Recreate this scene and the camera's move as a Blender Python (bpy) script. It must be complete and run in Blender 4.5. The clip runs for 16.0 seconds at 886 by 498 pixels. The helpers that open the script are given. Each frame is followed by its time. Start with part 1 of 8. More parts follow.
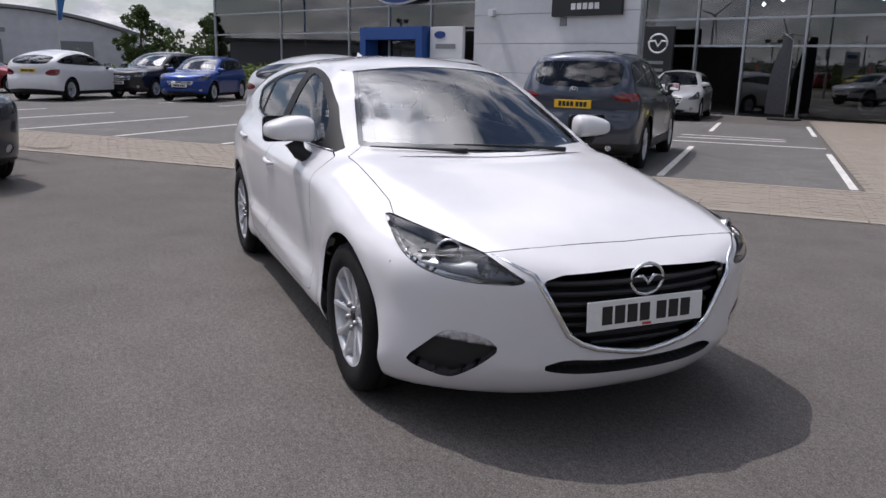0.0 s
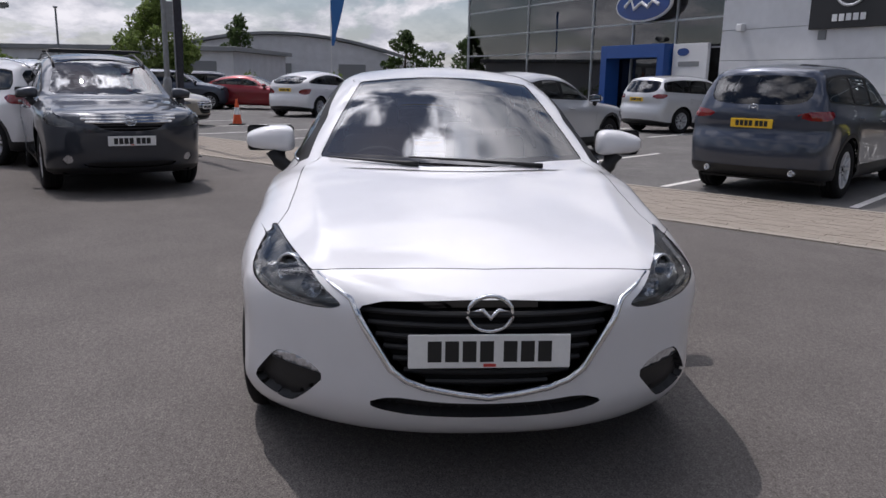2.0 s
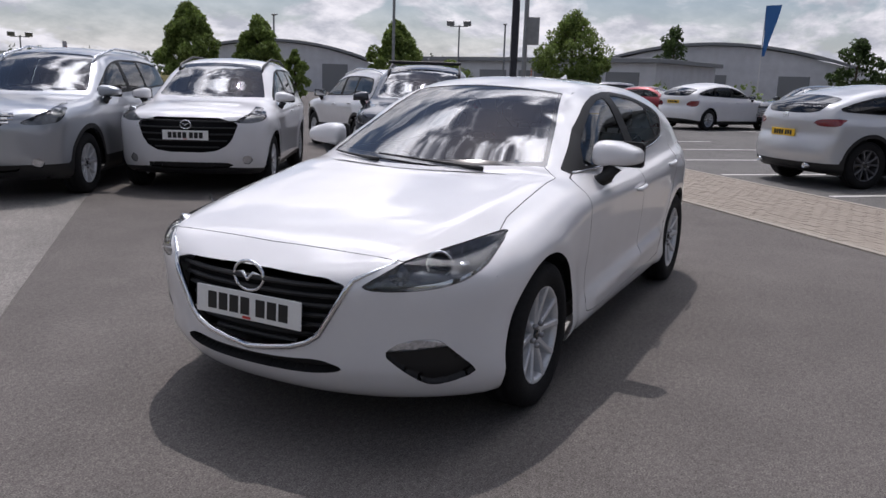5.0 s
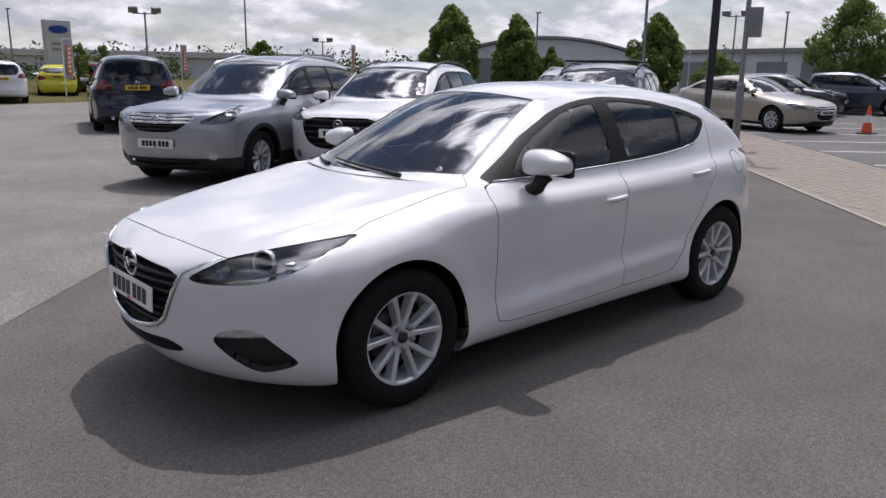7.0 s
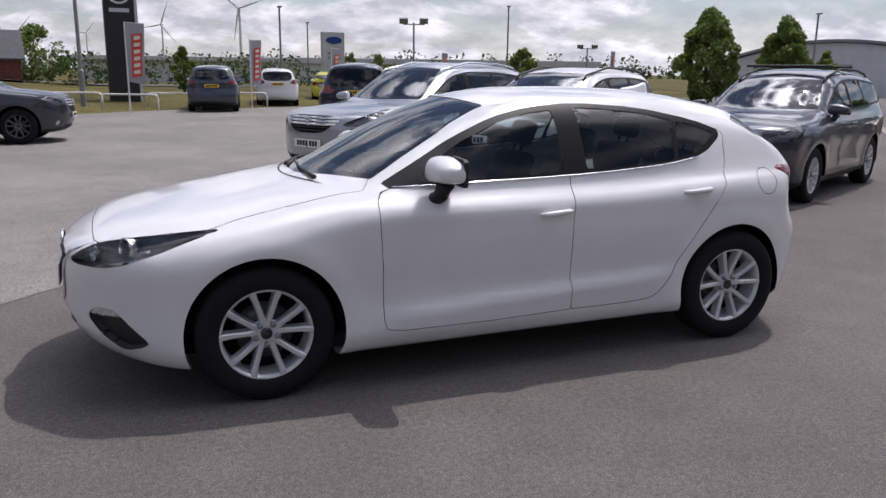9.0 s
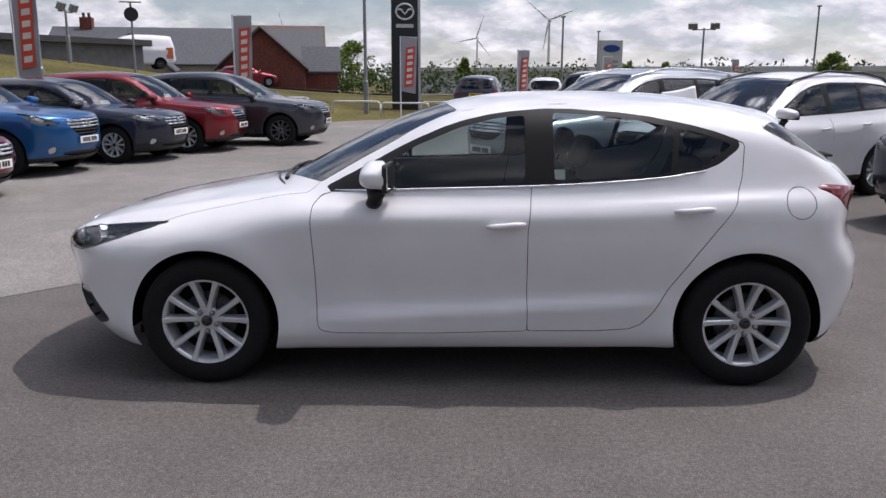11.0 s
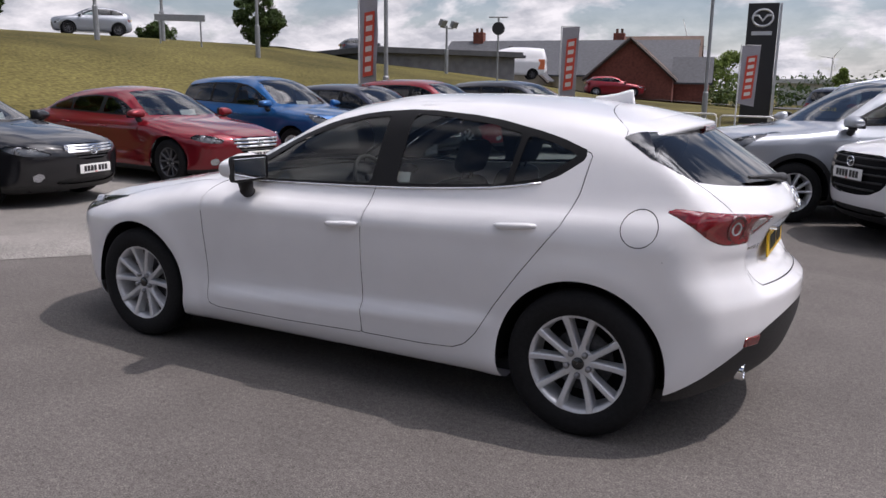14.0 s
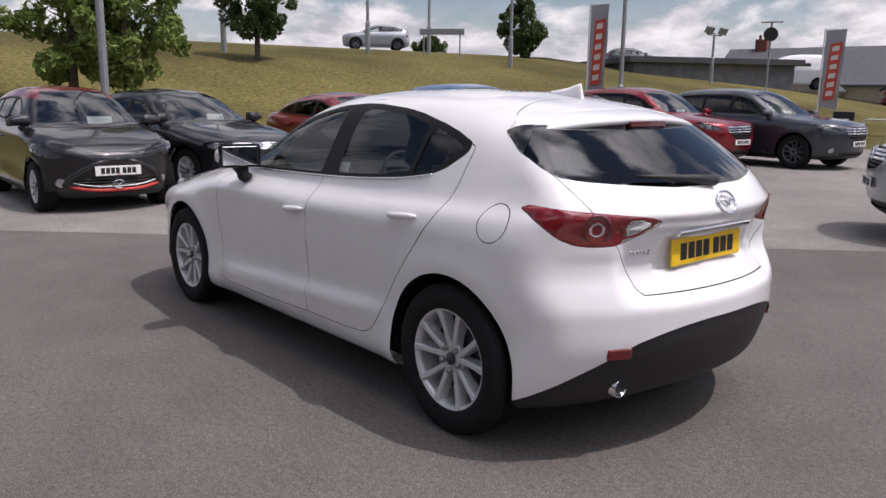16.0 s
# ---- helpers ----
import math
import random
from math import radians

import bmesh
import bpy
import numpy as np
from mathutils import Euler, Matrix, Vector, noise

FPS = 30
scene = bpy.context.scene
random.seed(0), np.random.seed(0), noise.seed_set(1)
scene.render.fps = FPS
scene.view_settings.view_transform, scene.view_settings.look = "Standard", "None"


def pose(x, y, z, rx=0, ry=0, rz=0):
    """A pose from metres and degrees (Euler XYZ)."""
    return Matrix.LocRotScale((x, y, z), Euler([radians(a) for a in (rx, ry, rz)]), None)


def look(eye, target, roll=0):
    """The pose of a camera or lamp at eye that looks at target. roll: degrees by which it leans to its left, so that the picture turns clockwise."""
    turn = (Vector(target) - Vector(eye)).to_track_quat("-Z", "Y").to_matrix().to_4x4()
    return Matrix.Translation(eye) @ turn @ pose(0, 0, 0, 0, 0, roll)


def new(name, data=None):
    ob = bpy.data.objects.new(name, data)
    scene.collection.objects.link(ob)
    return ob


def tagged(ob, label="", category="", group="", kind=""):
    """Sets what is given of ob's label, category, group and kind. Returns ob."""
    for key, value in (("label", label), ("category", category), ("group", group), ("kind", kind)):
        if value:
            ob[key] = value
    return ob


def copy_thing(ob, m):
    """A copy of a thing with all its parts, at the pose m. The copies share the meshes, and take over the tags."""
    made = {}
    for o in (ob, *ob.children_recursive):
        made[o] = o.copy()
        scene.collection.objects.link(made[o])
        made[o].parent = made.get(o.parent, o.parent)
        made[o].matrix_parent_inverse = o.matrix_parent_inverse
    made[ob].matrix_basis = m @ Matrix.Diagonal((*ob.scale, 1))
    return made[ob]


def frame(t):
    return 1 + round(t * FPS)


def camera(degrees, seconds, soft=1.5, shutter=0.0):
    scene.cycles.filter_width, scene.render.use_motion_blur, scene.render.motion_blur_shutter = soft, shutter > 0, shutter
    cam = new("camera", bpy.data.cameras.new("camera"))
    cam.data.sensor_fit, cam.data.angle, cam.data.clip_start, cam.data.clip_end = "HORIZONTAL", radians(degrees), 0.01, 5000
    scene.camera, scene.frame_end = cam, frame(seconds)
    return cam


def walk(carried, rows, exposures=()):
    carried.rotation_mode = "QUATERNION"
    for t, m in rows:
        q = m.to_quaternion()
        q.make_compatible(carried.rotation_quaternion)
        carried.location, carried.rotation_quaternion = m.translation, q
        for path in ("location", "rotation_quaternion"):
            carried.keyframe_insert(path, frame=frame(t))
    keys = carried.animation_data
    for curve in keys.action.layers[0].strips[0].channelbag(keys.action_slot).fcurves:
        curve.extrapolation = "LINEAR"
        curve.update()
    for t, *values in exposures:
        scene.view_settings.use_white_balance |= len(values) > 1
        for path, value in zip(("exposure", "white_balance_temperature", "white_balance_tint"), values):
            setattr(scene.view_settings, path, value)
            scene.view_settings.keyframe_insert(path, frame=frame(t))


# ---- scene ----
cam = camera(59.5, 16.0)
PATH = [
    (0, (4.458, -1.804, 1.401), (2.679, -1.016, 0.941), 1.41),
    (0.5, (4.472, -1.470, 1.406), (2.637, -0.815, 0.956), 1.31),
    (1, (4.562, -1.099, 1.405), (2.676, -0.600, 0.963), 1.05),
    (1.5, (4.561, -0.719, 1.372), (2.635, -0.395, 0.939), 1.04),
    (2, (4.575, -0.341, 1.375), (2.627, -0.185, 0.950), 1.10),
    (2.5, (4.643, 0.036, 1.385), (2.687, 0.020, 0.965), 1.32),
    (3, (4.608, 0.401, 1.377), (2.663, 0.202, 0.958), 1.39),
    (3.5, (4.590, 0.777, 1.379), (2.672, 0.395, 0.961), 1.40),
    (4, (4.567, 1.191, 1.400), (2.698, 0.615, 0.983), 1.26),
    (4.2, (4.559, 1.353, 1.396), (2.714, 0.703, 0.979), 1.50),
    (6.3, (3.908, 3.001, 1.511), (2.420, 1.743, 1.059), 0.97),
    (6.5, (3.774, 3.153, 1.527), (2.337, 1.839, 1.071), 0.86),
    (7, (3.447, 3.470, 1.521), (2.151, 2.015, 1.069), 0.79),
    (7.5, (3.063, 3.724, 1.549), (1.914, 2.151, 1.096), 0.79),
    (8, (2.676, 4.004, 1.567), (1.675, 2.333, 1.116), 0.71),
    (8.5, (2.261, 4.184, 1.546), (1.407, 2.432, 1.096), 0.85),
    (9, (1.852, 4.364, 1.530), (1.137, 2.550, 1.086), 0.75),
    (9.5, (1.423, 4.520, 1.546), (0.882, 2.646, 1.103), 0.64),
    (9.7, (1.262, 4.578, 1.542), (0.800, 2.681, 1.106), 0.37),
    (11.8, (-0.619, 4.564, 1.512), (-0.331, 2.632, 1.084), 0.53),
    (12, (-0.800, 4.539, 1.523), (-0.447, 2.616, 1.098), 0.60),
    (12.5, (-1.209, 4.405, 1.494), (-0.696, 2.518, 1.076), 0.74),
    (13, (-1.612, 4.248, 1.488), (-0.951, 2.406, 1.074), 0.71),
    (13.5, (-2.032, 4.106, 1.499), (-1.225, 2.323, 1.088), 0.68),
    (14, (-2.371, 3.901, 1.479), (-1.422, 2.188, 1.072), 0.77),
    (14.5, (-2.734, 3.697, 1.462), (-1.636, 2.073, 1.063), 0.70),
    (15, (-3.095, 3.496, 1.464), (-1.856, 1.977, 1.068), 0.80),
    (15.5, (-3.400, 3.207, 1.447), (-2.027, 1.807, 1.056), 0.87),
    (16, (-3.703, 2.913, 1.419), (-2.211, 1.638, 1.030), 0.90),
]
walk(cam, [(t, look(eye, target, roll)) for t, eye, target, roll in PATH], [(0, -0.12, 6400, 17), (2.5, -0.27, 6400, 17), (4, -0.25, 6400, 17), (7.5, -0.08, 6400, 18), (12.5, 0.1, 6450, 18), (16, 0.08, 6650, 20)])

# ---------------------------------------------------------------- light
SUN = Vector((-0.43, -0.28, 1.0)).normalized()
sun_data = bpy.data.lights.new("sun", "SUN")
sun_data.energy, sun_data.angle, sun_data.color = 2.75, radians(0.53), (1.0, 0.96, 0.9)
sun = new("sun", sun_data)
sun.matrix_world = look(SUN * 60, (0, 0, 0))

world = bpy.data.worlds.new("sky")
scene.world = world
world.use_nodes = True
wt = world.node_tree
wt.nodes.clear()


def wn(kind, **values):
    n = wt.nodes.new(kind)
    for key, value in values.items():
        n.inputs[key].default_value = value
    return n


sky = wn("ShaderNodeTexSky")
sky.sky_type, sky.sun_disc = "NISHITA", False
sky.sun_elevation = math.asin(SUN.z)
sky.sun_rotation = math.atan2(SUN.x, SUN.y)
sky.air_density, sky.dust_density, sky.ozone_density = 1.0, 0.5, 1.2
coords = wn("ShaderNodeTexCoord")
split = wn("ShaderNodeSeparateXYZ")
wt.links.new(coords.outputs["Generated"], split.inputs[0])
up = wn("ShaderNodeMath")
up.operation = "MAXIMUM"
up.inputs[1].default_value = 0.0
wt.links.new(split.outputs["Z"], up.inputs[0])
lift = wn("ShaderNodeMath")
lift.operation = "ADD"
lift.inputs[1].default_value = 0.36
wt.links.new(up.outputs[0], lift.inputs[0])
flat = wn("ShaderNodeVectorMath")
flat.operation = "DIVIDE"
wt.links.new(coords.outputs["Generated"], flat.inputs[0])
wt.links.new(lift.outputs[0], flat.inputs[1])
squash = wn("ShaderNodeVectorMath")
squash.operation = "MULTIPLY"
squash.inputs[1].default_value = (1.0, 1.0, 0.0)
wt.links.new(flat.outputs[0], squash.inputs[0])
puffs = wn("ShaderNodeTexNoise", Scale=2.9, Detail=7.0, Roughness=0.56, Distortion=0.3)
wt.links.new(squash.outputs[0], puffs.inputs["Vector"])
cover = wn("ShaderNodeValToRGB")
cover.color_ramp.elements[0].position, cover.color_ramp.elements[1].position = 0.46, 0.56
wt.links.new(puffs.outputs["Fac"], cover.inputs["Fac"])
inner = wn("ShaderNodeTexNoise", Scale=6.5, Detail=6.0, Roughness=0.6)
wt.links.new(squash.outputs[0], inner.inputs["Vector"])
tone = wn("ShaderNodeValToRGB")
tone.color_ramp.elements[0].position, tone.color_ramp.elements[1].position = 0.38, 0.64
tone.color_ramp.elements[0].color = (6.0, 6.4, 7.0, 1)
tone.color_ramp.elements[1].color = (11.4, 11.5, 11.8, 1)
wt.links.new(inner.outputs["Fac"], tone.inputs["Fac"])
# clouds close to the sun are lit through and shine
near_sun = wn("ShaderNodeVectorMath")
near_sun.operation = "DOT_PRODUCT"
near_sun.inputs[1].default_value = SUN
wt.links.new(coords.outputs["Generated"], near_sun.inputs[0])


def wmath(operation, a, b):
    n = wn("ShaderNodeMath")
    n.operation = operation
    for k, value in enumerate((a, b)):
        if isinstance(value, float):
            n.inputs[k].default_value = value
        else:
            wt.links.new(value, n.inputs[k])
    return n.outputs[0]


facing_sun = wmath("MAXIMUM", near_sun.outputs["Value"], 0.0)
glow = wmath("ADD", wmath("MULTIPLY", wmath("POWER", facing_sun, 2.0), 0.9), wmath("MULTIPLY", wmath("POWER", facing_sun, 12.0), 9.5))
shine = wn("ShaderNodeVectorMath")
shine.operation = "SCALE"
wt.links.new(tone.outputs["Color"], shine.inputs[0])
wt.links.new(wmath("ADD", glow, 1.0), shine.inputs["Scale"])
# pale haze low over the horizon
haze = wmath("MAXIMUM", wmath("SUBTRACT", 0.75, wmath("MULTIPLY", up.outputs[0], 6.0)), 0.0)
lit = wn("ShaderNodeMapRange")
lit.inputs["From Min"].default_value, lit.inputs["From Max"].default_value = 0.44, 0.54
wt.links.new(puffs.outputs["Fac"], lit.inputs["Value"])
sunny = wmath("MULTIPLY", wmath("POWER", facing_sun, 20.0), lit.outputs["Result"])
covered = wmath("MINIMUM", wmath("ADD", wmath("ADD", cover.outputs["Color"], haze), sunny), 1.0)
blend = wn("ShaderNodeMix")
blend.data_type = "RGBA"
wt.links.new(covered, blend.inputs["Factor"])
wt.links.new(sky.outputs["Color"], blend.inputs["A"])
wt.links.new(shine.outputs[0], blend.inputs["B"])
back = wn("ShaderNodeBackground", Strength=0.0735)
wt.links.new(blend.outputs["Result"], back.inputs["Color"])
out = wn("ShaderNodeOutputWorld")
wt.links.new(back.outputs[0], out.inputs["Surface"])

# ---------------------------------------------------------------- materials


def material(name, color, rough=0.5, metal=0.0, coat=0.0, spec=0.5, grain=0.0, grain_scale=40.0, bump=0.0, bump_scale=200.0, stain=0.0, stain_scale=1.5, emit=0.0, tint=None, detail=6.0):
    """A principled surface with fine grain, broad stains and fine relief, at real-world size."""
    m = bpy.data.materials.new(name)
    m.use_nodes = True
    t = m.node_tree
    b = t.nodes["Principled BSDF"]
    b.inputs["Base Color"].default_value = (*color, 1)
    b.inputs["Roughness"].default_value = rough
    b.inputs["Metallic"].default_value = metal
    b.inputs["Coat Weight"].default_value = coat
    b.inputs["Coat Roughness"].default_value = 0.03
    b.inputs["Specular IOR Level"].default_value = spec
    if emit:
        b.inputs["Emission Color"].default_value = (*color, 1)
        b.inputs["Emission Strength"].default_value = emit
    place = t.nodes.new("ShaderNodeTexCoord")
    last = None
    if grain or stain:
        base = t.nodes.new("ShaderNodeRGB")
        base.outputs[0].default_value = (*color, 1)
        last = base.outputs[0]
        for amount, size, many in ((grain, grain_scale, detail), (stain, stain_scale, 5.0)):
            if not amount:
                continue
            tex = t.nodes.new("ShaderNodeTexNoise")
            tex.inputs["Scale"].default_value = size
            tex.inputs["Detail"].default_value = many
            t.links.new(place.outputs["Object"], tex.inputs["Vector"])
            ramp = t.nodes.new("ShaderNodeMapRange")
            ramp.inputs["From Min"].default_value, ramp.inputs["From Max"].default_value = 0.3, 0.7
            ramp.inputs["To Min"].default_value, ramp.inputs["To Max"].default_value = 1 - amount, 1 + amount
            t.links.new(tex.outputs["Fac"], ramp.inputs["Value"])
            mul = t.nodes.new("ShaderNodeMix")
            mul.data_type, mul.blend_type = "RGBA", "MULTIPLY"
            mul.inputs["Factor"].default_value = 1.0
            t.links.new(last, mul.inputs["A"])
            t.links.new(ramp.outputs["Result"], mul.inputs["B"])
            last = mul.outputs["Result"]
        t.links.new(last, b.inputs["Base Color"])
    if bump:
        tex = t.nodes.new("ShaderNodeTexNoise")
        tex.inputs["Scale"].default_value = bump_scale
        tex.inputs["Detail"].default_value = 3.0
        t.links.new(place.outputs["Object"], tex.inputs["Vector"])
        bm_node = t.nodes.new("ShaderNodeBump")
        bm_node.inputs["Strength"].default_value = bump
        bm_node.inputs["Distance"].default_value = 0.004
        t.links.new(tex.outputs["Fac"], bm_node.inputs["Height"])
        t.links.new(bm_node.outputs[0], b.inputs["Normal"])
    return m


def glass_material(name, tint, ior=1.5):
    """Thin tinted car or window glass: see-through, with a reflection that grows at grazing angles."""
    m = bpy.data.materials.new(name)
    m.use_nodes = True
    t = m.node_tree
    t.nodes.clear()
    clear = t.nodes.new("ShaderNodeBsdfTransparent")
    clear.inputs["Color"].default_value = (*tint, 1)
    gloss = t.nodes.new("ShaderNodeBsdfGlossy")
    gloss.inputs["Roughness"].default_value = 0.0
    gloss.inputs["Color"].default_value = (1, 1, 1, 1)
    fres = t.nodes.new("ShaderNodeFresnel")
    fres.inputs["IOR"].default_value = ior
    mix = t.nodes.new("ShaderNodeMixShader")
    t.links.new(fres.outputs[0], mix.inputs["Fac"])
    t.links.new(clear.outputs[0], mix.inputs[1])
    t.links.new(gloss.outputs[0], mix.inputs[2])
    o = t.nodes.new("ShaderNodeOutputMaterial")
    t.links.new(mix.outputs[0], o.inputs["Surface"])
    return m


def paint(name, color, metal=0.0, rough=0.28):
    return material(name, color, rough=rough, metal=metal, coat=1.0, spec=0.15, grain=0.02 if not metal else 0.05, grain_scale=900.0 if metal else 6.0)


MAT = {
    "white_paint": paint("white_paint", (0.72, 0.72, 0.735)),
    "dark_grey_paint": paint("dark_grey_paint", (0.045, 0.05, 0.062), 0.4),
    "slate_paint": paint("slate_paint", (0.05, 0.06, 0.085), 0.4),
    "silver_paint": paint("silver_paint", (0.36, 0.38, 0.41), 0.55),
    "pale_silver_paint": paint("pale_silver_paint", (0.55, 0.56, 0.58), 0.3),
    "black_paint": paint("black_paint", (0.012, 0.012, 0.014)),
    "navy_paint": paint("navy_paint", (0.018, 0.022, 0.04), 0.3),
    "red_paint": paint("red_paint", (0.2, 0.009, 0.016), 0.35),
    "blue_paint": paint("blue_paint", (0.009, 0.09, 0.26), 0.4),
    "deep_blue_paint": paint("deep_blue_paint", (0.008, 0.045, 0.25), 0.3),
    "teal_paint": paint("teal_paint", (0.02, 0.2, 0.32), 0.3),
    "yellow_paint": paint("yellow_paint", (0.62, 0.58, 0.05)),
    "beige_paint": paint("beige_paint", (0.36, 0.33, 0.28), 0.4),
    "trim": material("trim", (0.013, 0.013, 0.014), 0.55, grain=0.15, grain_scale=300, bump=0.15, bump_scale=900),
    "gloss_black": material("gloss_black", (0.01, 0.01, 0.011), 0.12, coat=0.6),
    "satin_black": material("satin_black", (0.009, 0.009, 0.0095), 0.5, spec=0.18, grain=0.1, grain_scale=200),
    "gap": material("gap", (0.006, 0.006, 0.007), 0.9, spec=0.2),
    "tyre": material("tyre", (0.011, 0.011, 0.012), 0.8, spec=0.2, grain=0.2, grain_scale=60, bump=0.3, bump_scale=250),
    "alloy": material("alloy", (0.58, 0.59, 0.61), 0.28, 0.35, coat=0.5, grain=0.06, grain_scale=80),
    "dark_alloy": material("dark_alloy", (0.12, 0.12, 0.13), 0.35, 0.6),
    "chrome": material("chrome", (0.78, 0.79, 0.8), 0.08, 1.0),
    "steel": material("steel", (0.3, 0.3, 0.31), 0.45, 0.9, grain=0.2, grain_scale=40),
    "disc_iron": material("disc_iron", (0.09, 0.09, 0.095), 0.5, 0.7, grain=0.3, grain_scale=60),
    "lamp_inner": material("lamp_inner", (0.62, 0.63, 0.65), 0.18, 0.9),
    "lamp_dark": material("lamp_dark", (0.17, 0.173, 0.18), 0.28, 0.6, grain=0.3, grain_scale=25),
    "lamp_glass": glass_material("lamp_glass", (0.92, 0.94, 0.95)),
    "lens_glass": material("lens_glass", (0.06, 0.065, 0.075), 0.03, 0.6, coat=1.0),
    "red_lens": material("red_lens", (0.17, 0.004, 0.007), 0.06, coat=1.0, grain=0.25, grain_scale=90),
    "red_lens_dark": material("red_lens_dark", (0.09, 0.004, 0.006), 0.06, coat=1.0),
    "clear_lens": material("clear_lens", (0.55, 0.55, 0.57), 0.1, 0.5, coat=1.0, grain=0.3, grain_scale=70),
    "amber": material("amber", (0.7, 0.22, 0.03), 0.15, coat=1.0),
    "glass": glass_material("glass", (0.62, 0.70, 0.70)),
    "screen_glass": glass_material("screen_glass", (0.40, 0.47, 0.49), 2.25),
    "dark_glass": glass_material("dark_glass", (0.16, 0.18, 0.19), 1.6),
    "mirror": material("mirror", (0.85, 0.86, 0.87), 0.02, 1.0),
    "plate_white": material("plate_white", (0.78, 0.78, 0.76), 0.35, grain=0.03, grain_scale=60),
    "plate_yellow": material("plate_yellow", (0.8, 0.5, 0.02), 0.35, grain=0.03, grain_scale=60),
    "plate_ink": material("plate_ink", (0.012, 0.012, 0.012), 0.5),
    "red_ink": material("red_ink", (0.55, 0.05, 0.04), 0.5),
    "seat_cloth": material("seat_cloth", (0.02, 0.02, 0.022), 0.95, grain=0.3, grain_scale=120, bump=0.3, bump_scale=500),
    "dash": material("dash", (0.02, 0.02, 0.022), 0.7, bump=0.2, bump_scale=700),
    "headliner": material("headliner", (0.35, 0.34, 0.32), 0.95),
    "paper": material("paper", (0.8, 0.8, 0.78), 0.7),
}


def ground_material(name, color, fleck, bump=0.5, patch=0.16):
    """Tarmac or similar: pale and dark chippings, broad patches and fine relief, in world metres."""
    m = bpy.data.materials.new(name)
    m.use_nodes = True
    t = m.node_tree
    b = t.nodes["Principled BSDF"]
    b.inputs["Roughness"].default_value = 0.9
    b.inputs["Specular IOR Level"].default_value = 0.3
    place = t.nodes.new("ShaderNodeTexCoord")

    def noise_tex(size, detail, rough=0.5):
        n = t.nodes.new("ShaderNodeTexNoise")
        n.inputs["Scale"].default_value, n.inputs["Detail"].default_value, n.inputs["Roughness"].default_value = size, detail, rough
        t.links.new(place.outputs["Object"], n.inputs["Vector"])
        return n.outputs["Fac"]

    def ranged(value, a, z, lo, hi):
        r = t.nodes.new("ShaderNodeMapRange")
        r.inputs["From Min"].default_value, r.inputs["From Max"].default_value = a, z
        r.inputs["To Min"].default_value, r.inputs["To Max"].default_value = lo, hi
        t.links.new(value, r.inputs["Value"])
        return r.outputs["Result"]

    def times(a, z):
        n = t.nodes.new("ShaderNodeMix")
        n.data_type, n.blend_type = "RGBA", "MULTIPLY"
        n.inputs["Factor"].default_value = 1.0
        t.links.new(a, n.inputs["A"])
        t.links.new(z, n.inputs["B"])
        return n.outputs["Result"]

    base = t.nodes.new("ShaderNodeRGB")
    base.outputs[0].default_value = (*color, 1)
    col = times(base.outputs[0], ranged(noise_tex(0.35, 5, 0.6), 0.3, 0.7, 1 - patch, 1 + patch))
    col = times(col, ranged(noise_tex(2.2, 6, 0.65), 0.3, 0.7, 0.88, 1.12))
    col = times(col, ranged(noise_tex(38, 4, 0.7), 0.3, 0.7, 0.68, 1.32))
    col = times(col, ranged(noise_tex(140, 3, 0.7), 0.34, 0.66, 0.42, 1.58))
    cells = t.nodes.new("ShaderNodeTexVoronoi")
    cells.inputs["Scale"].default_value = 85.0
    t.links.new(place.outputs["Object"], cells.inputs["Vector"])
    spot = ranged(cells.outputs["Distance"], 0.10, 0.16, 1.0, 0.0)
    pick = t.nodes.new("ShaderNodeSeparateColor")
    t.links.new(cells.outputs["Color"], pick.inputs[0])
    chosen = ranged(pick.outputs[0], 0.80, 0.84, 0.0, 0.8)
    both = t.nodes.new("ShaderNodeMath")
    both.operation = "MULTIPLY"
    t.links.new(spot, both.inputs[0])
    t.links.new(chosen, both.inputs[1])
    mix = t.nodes.new("ShaderNodeMix")
    mix.data_type = "RGBA"
    t.links.new(both.outputs[0], mix.inputs["Factor"])
    t.links.new(col, mix.inputs["A"])
    mix.inputs["B"].default_value = (*fleck, 1)
    t.links.new(mix.outputs["Result"], b.inputs["Base Color"])
    relief = t.nodes.new("ShaderNodeBump")
    relief.inputs["Strength"].default_value, relief.inputs["Distance"].default_value = bump, 0.006
    t.links.new(noise_tex(160, 3), relief.inputs["Height"])
    t.links.new(relief.outputs[0], b.inputs["Normal"])
    return m


MAT["tarmac"] = ground_material("tarmac", (0.110, 0.100, 0.094), (0.26, 0.245, 0.23))
MAT["old_tarmac"] = ground_material("old_tarmac", (0.19, 0.179, 0.167), (0.36, 0.34, 0.31), patch=0.2)
MAT["bay_tarmac"] = ground_material("bay_tarmac", (0.125, 0.121, 0.117), (0.34, 0.32, 0.3))

# ---------------------------------------------------------------- mesh helpers


def link_mesh(name, verts, faces, mat, parent=None, smooth=True, label=""):
    me = bpy.data.meshes.new(name)
    me.from_pydata([tuple(v) for v in verts], [], [tuple(f) for f in faces])
    me.materials.append(mat)
    if smooth:
        me.polygons.foreach_set("use_smooth", [True] * len(me.polygons))
    me.update()
    ob = new(name, me)
    ob.parent = parent
    if label:
        tagged(ob, label)
    return ob


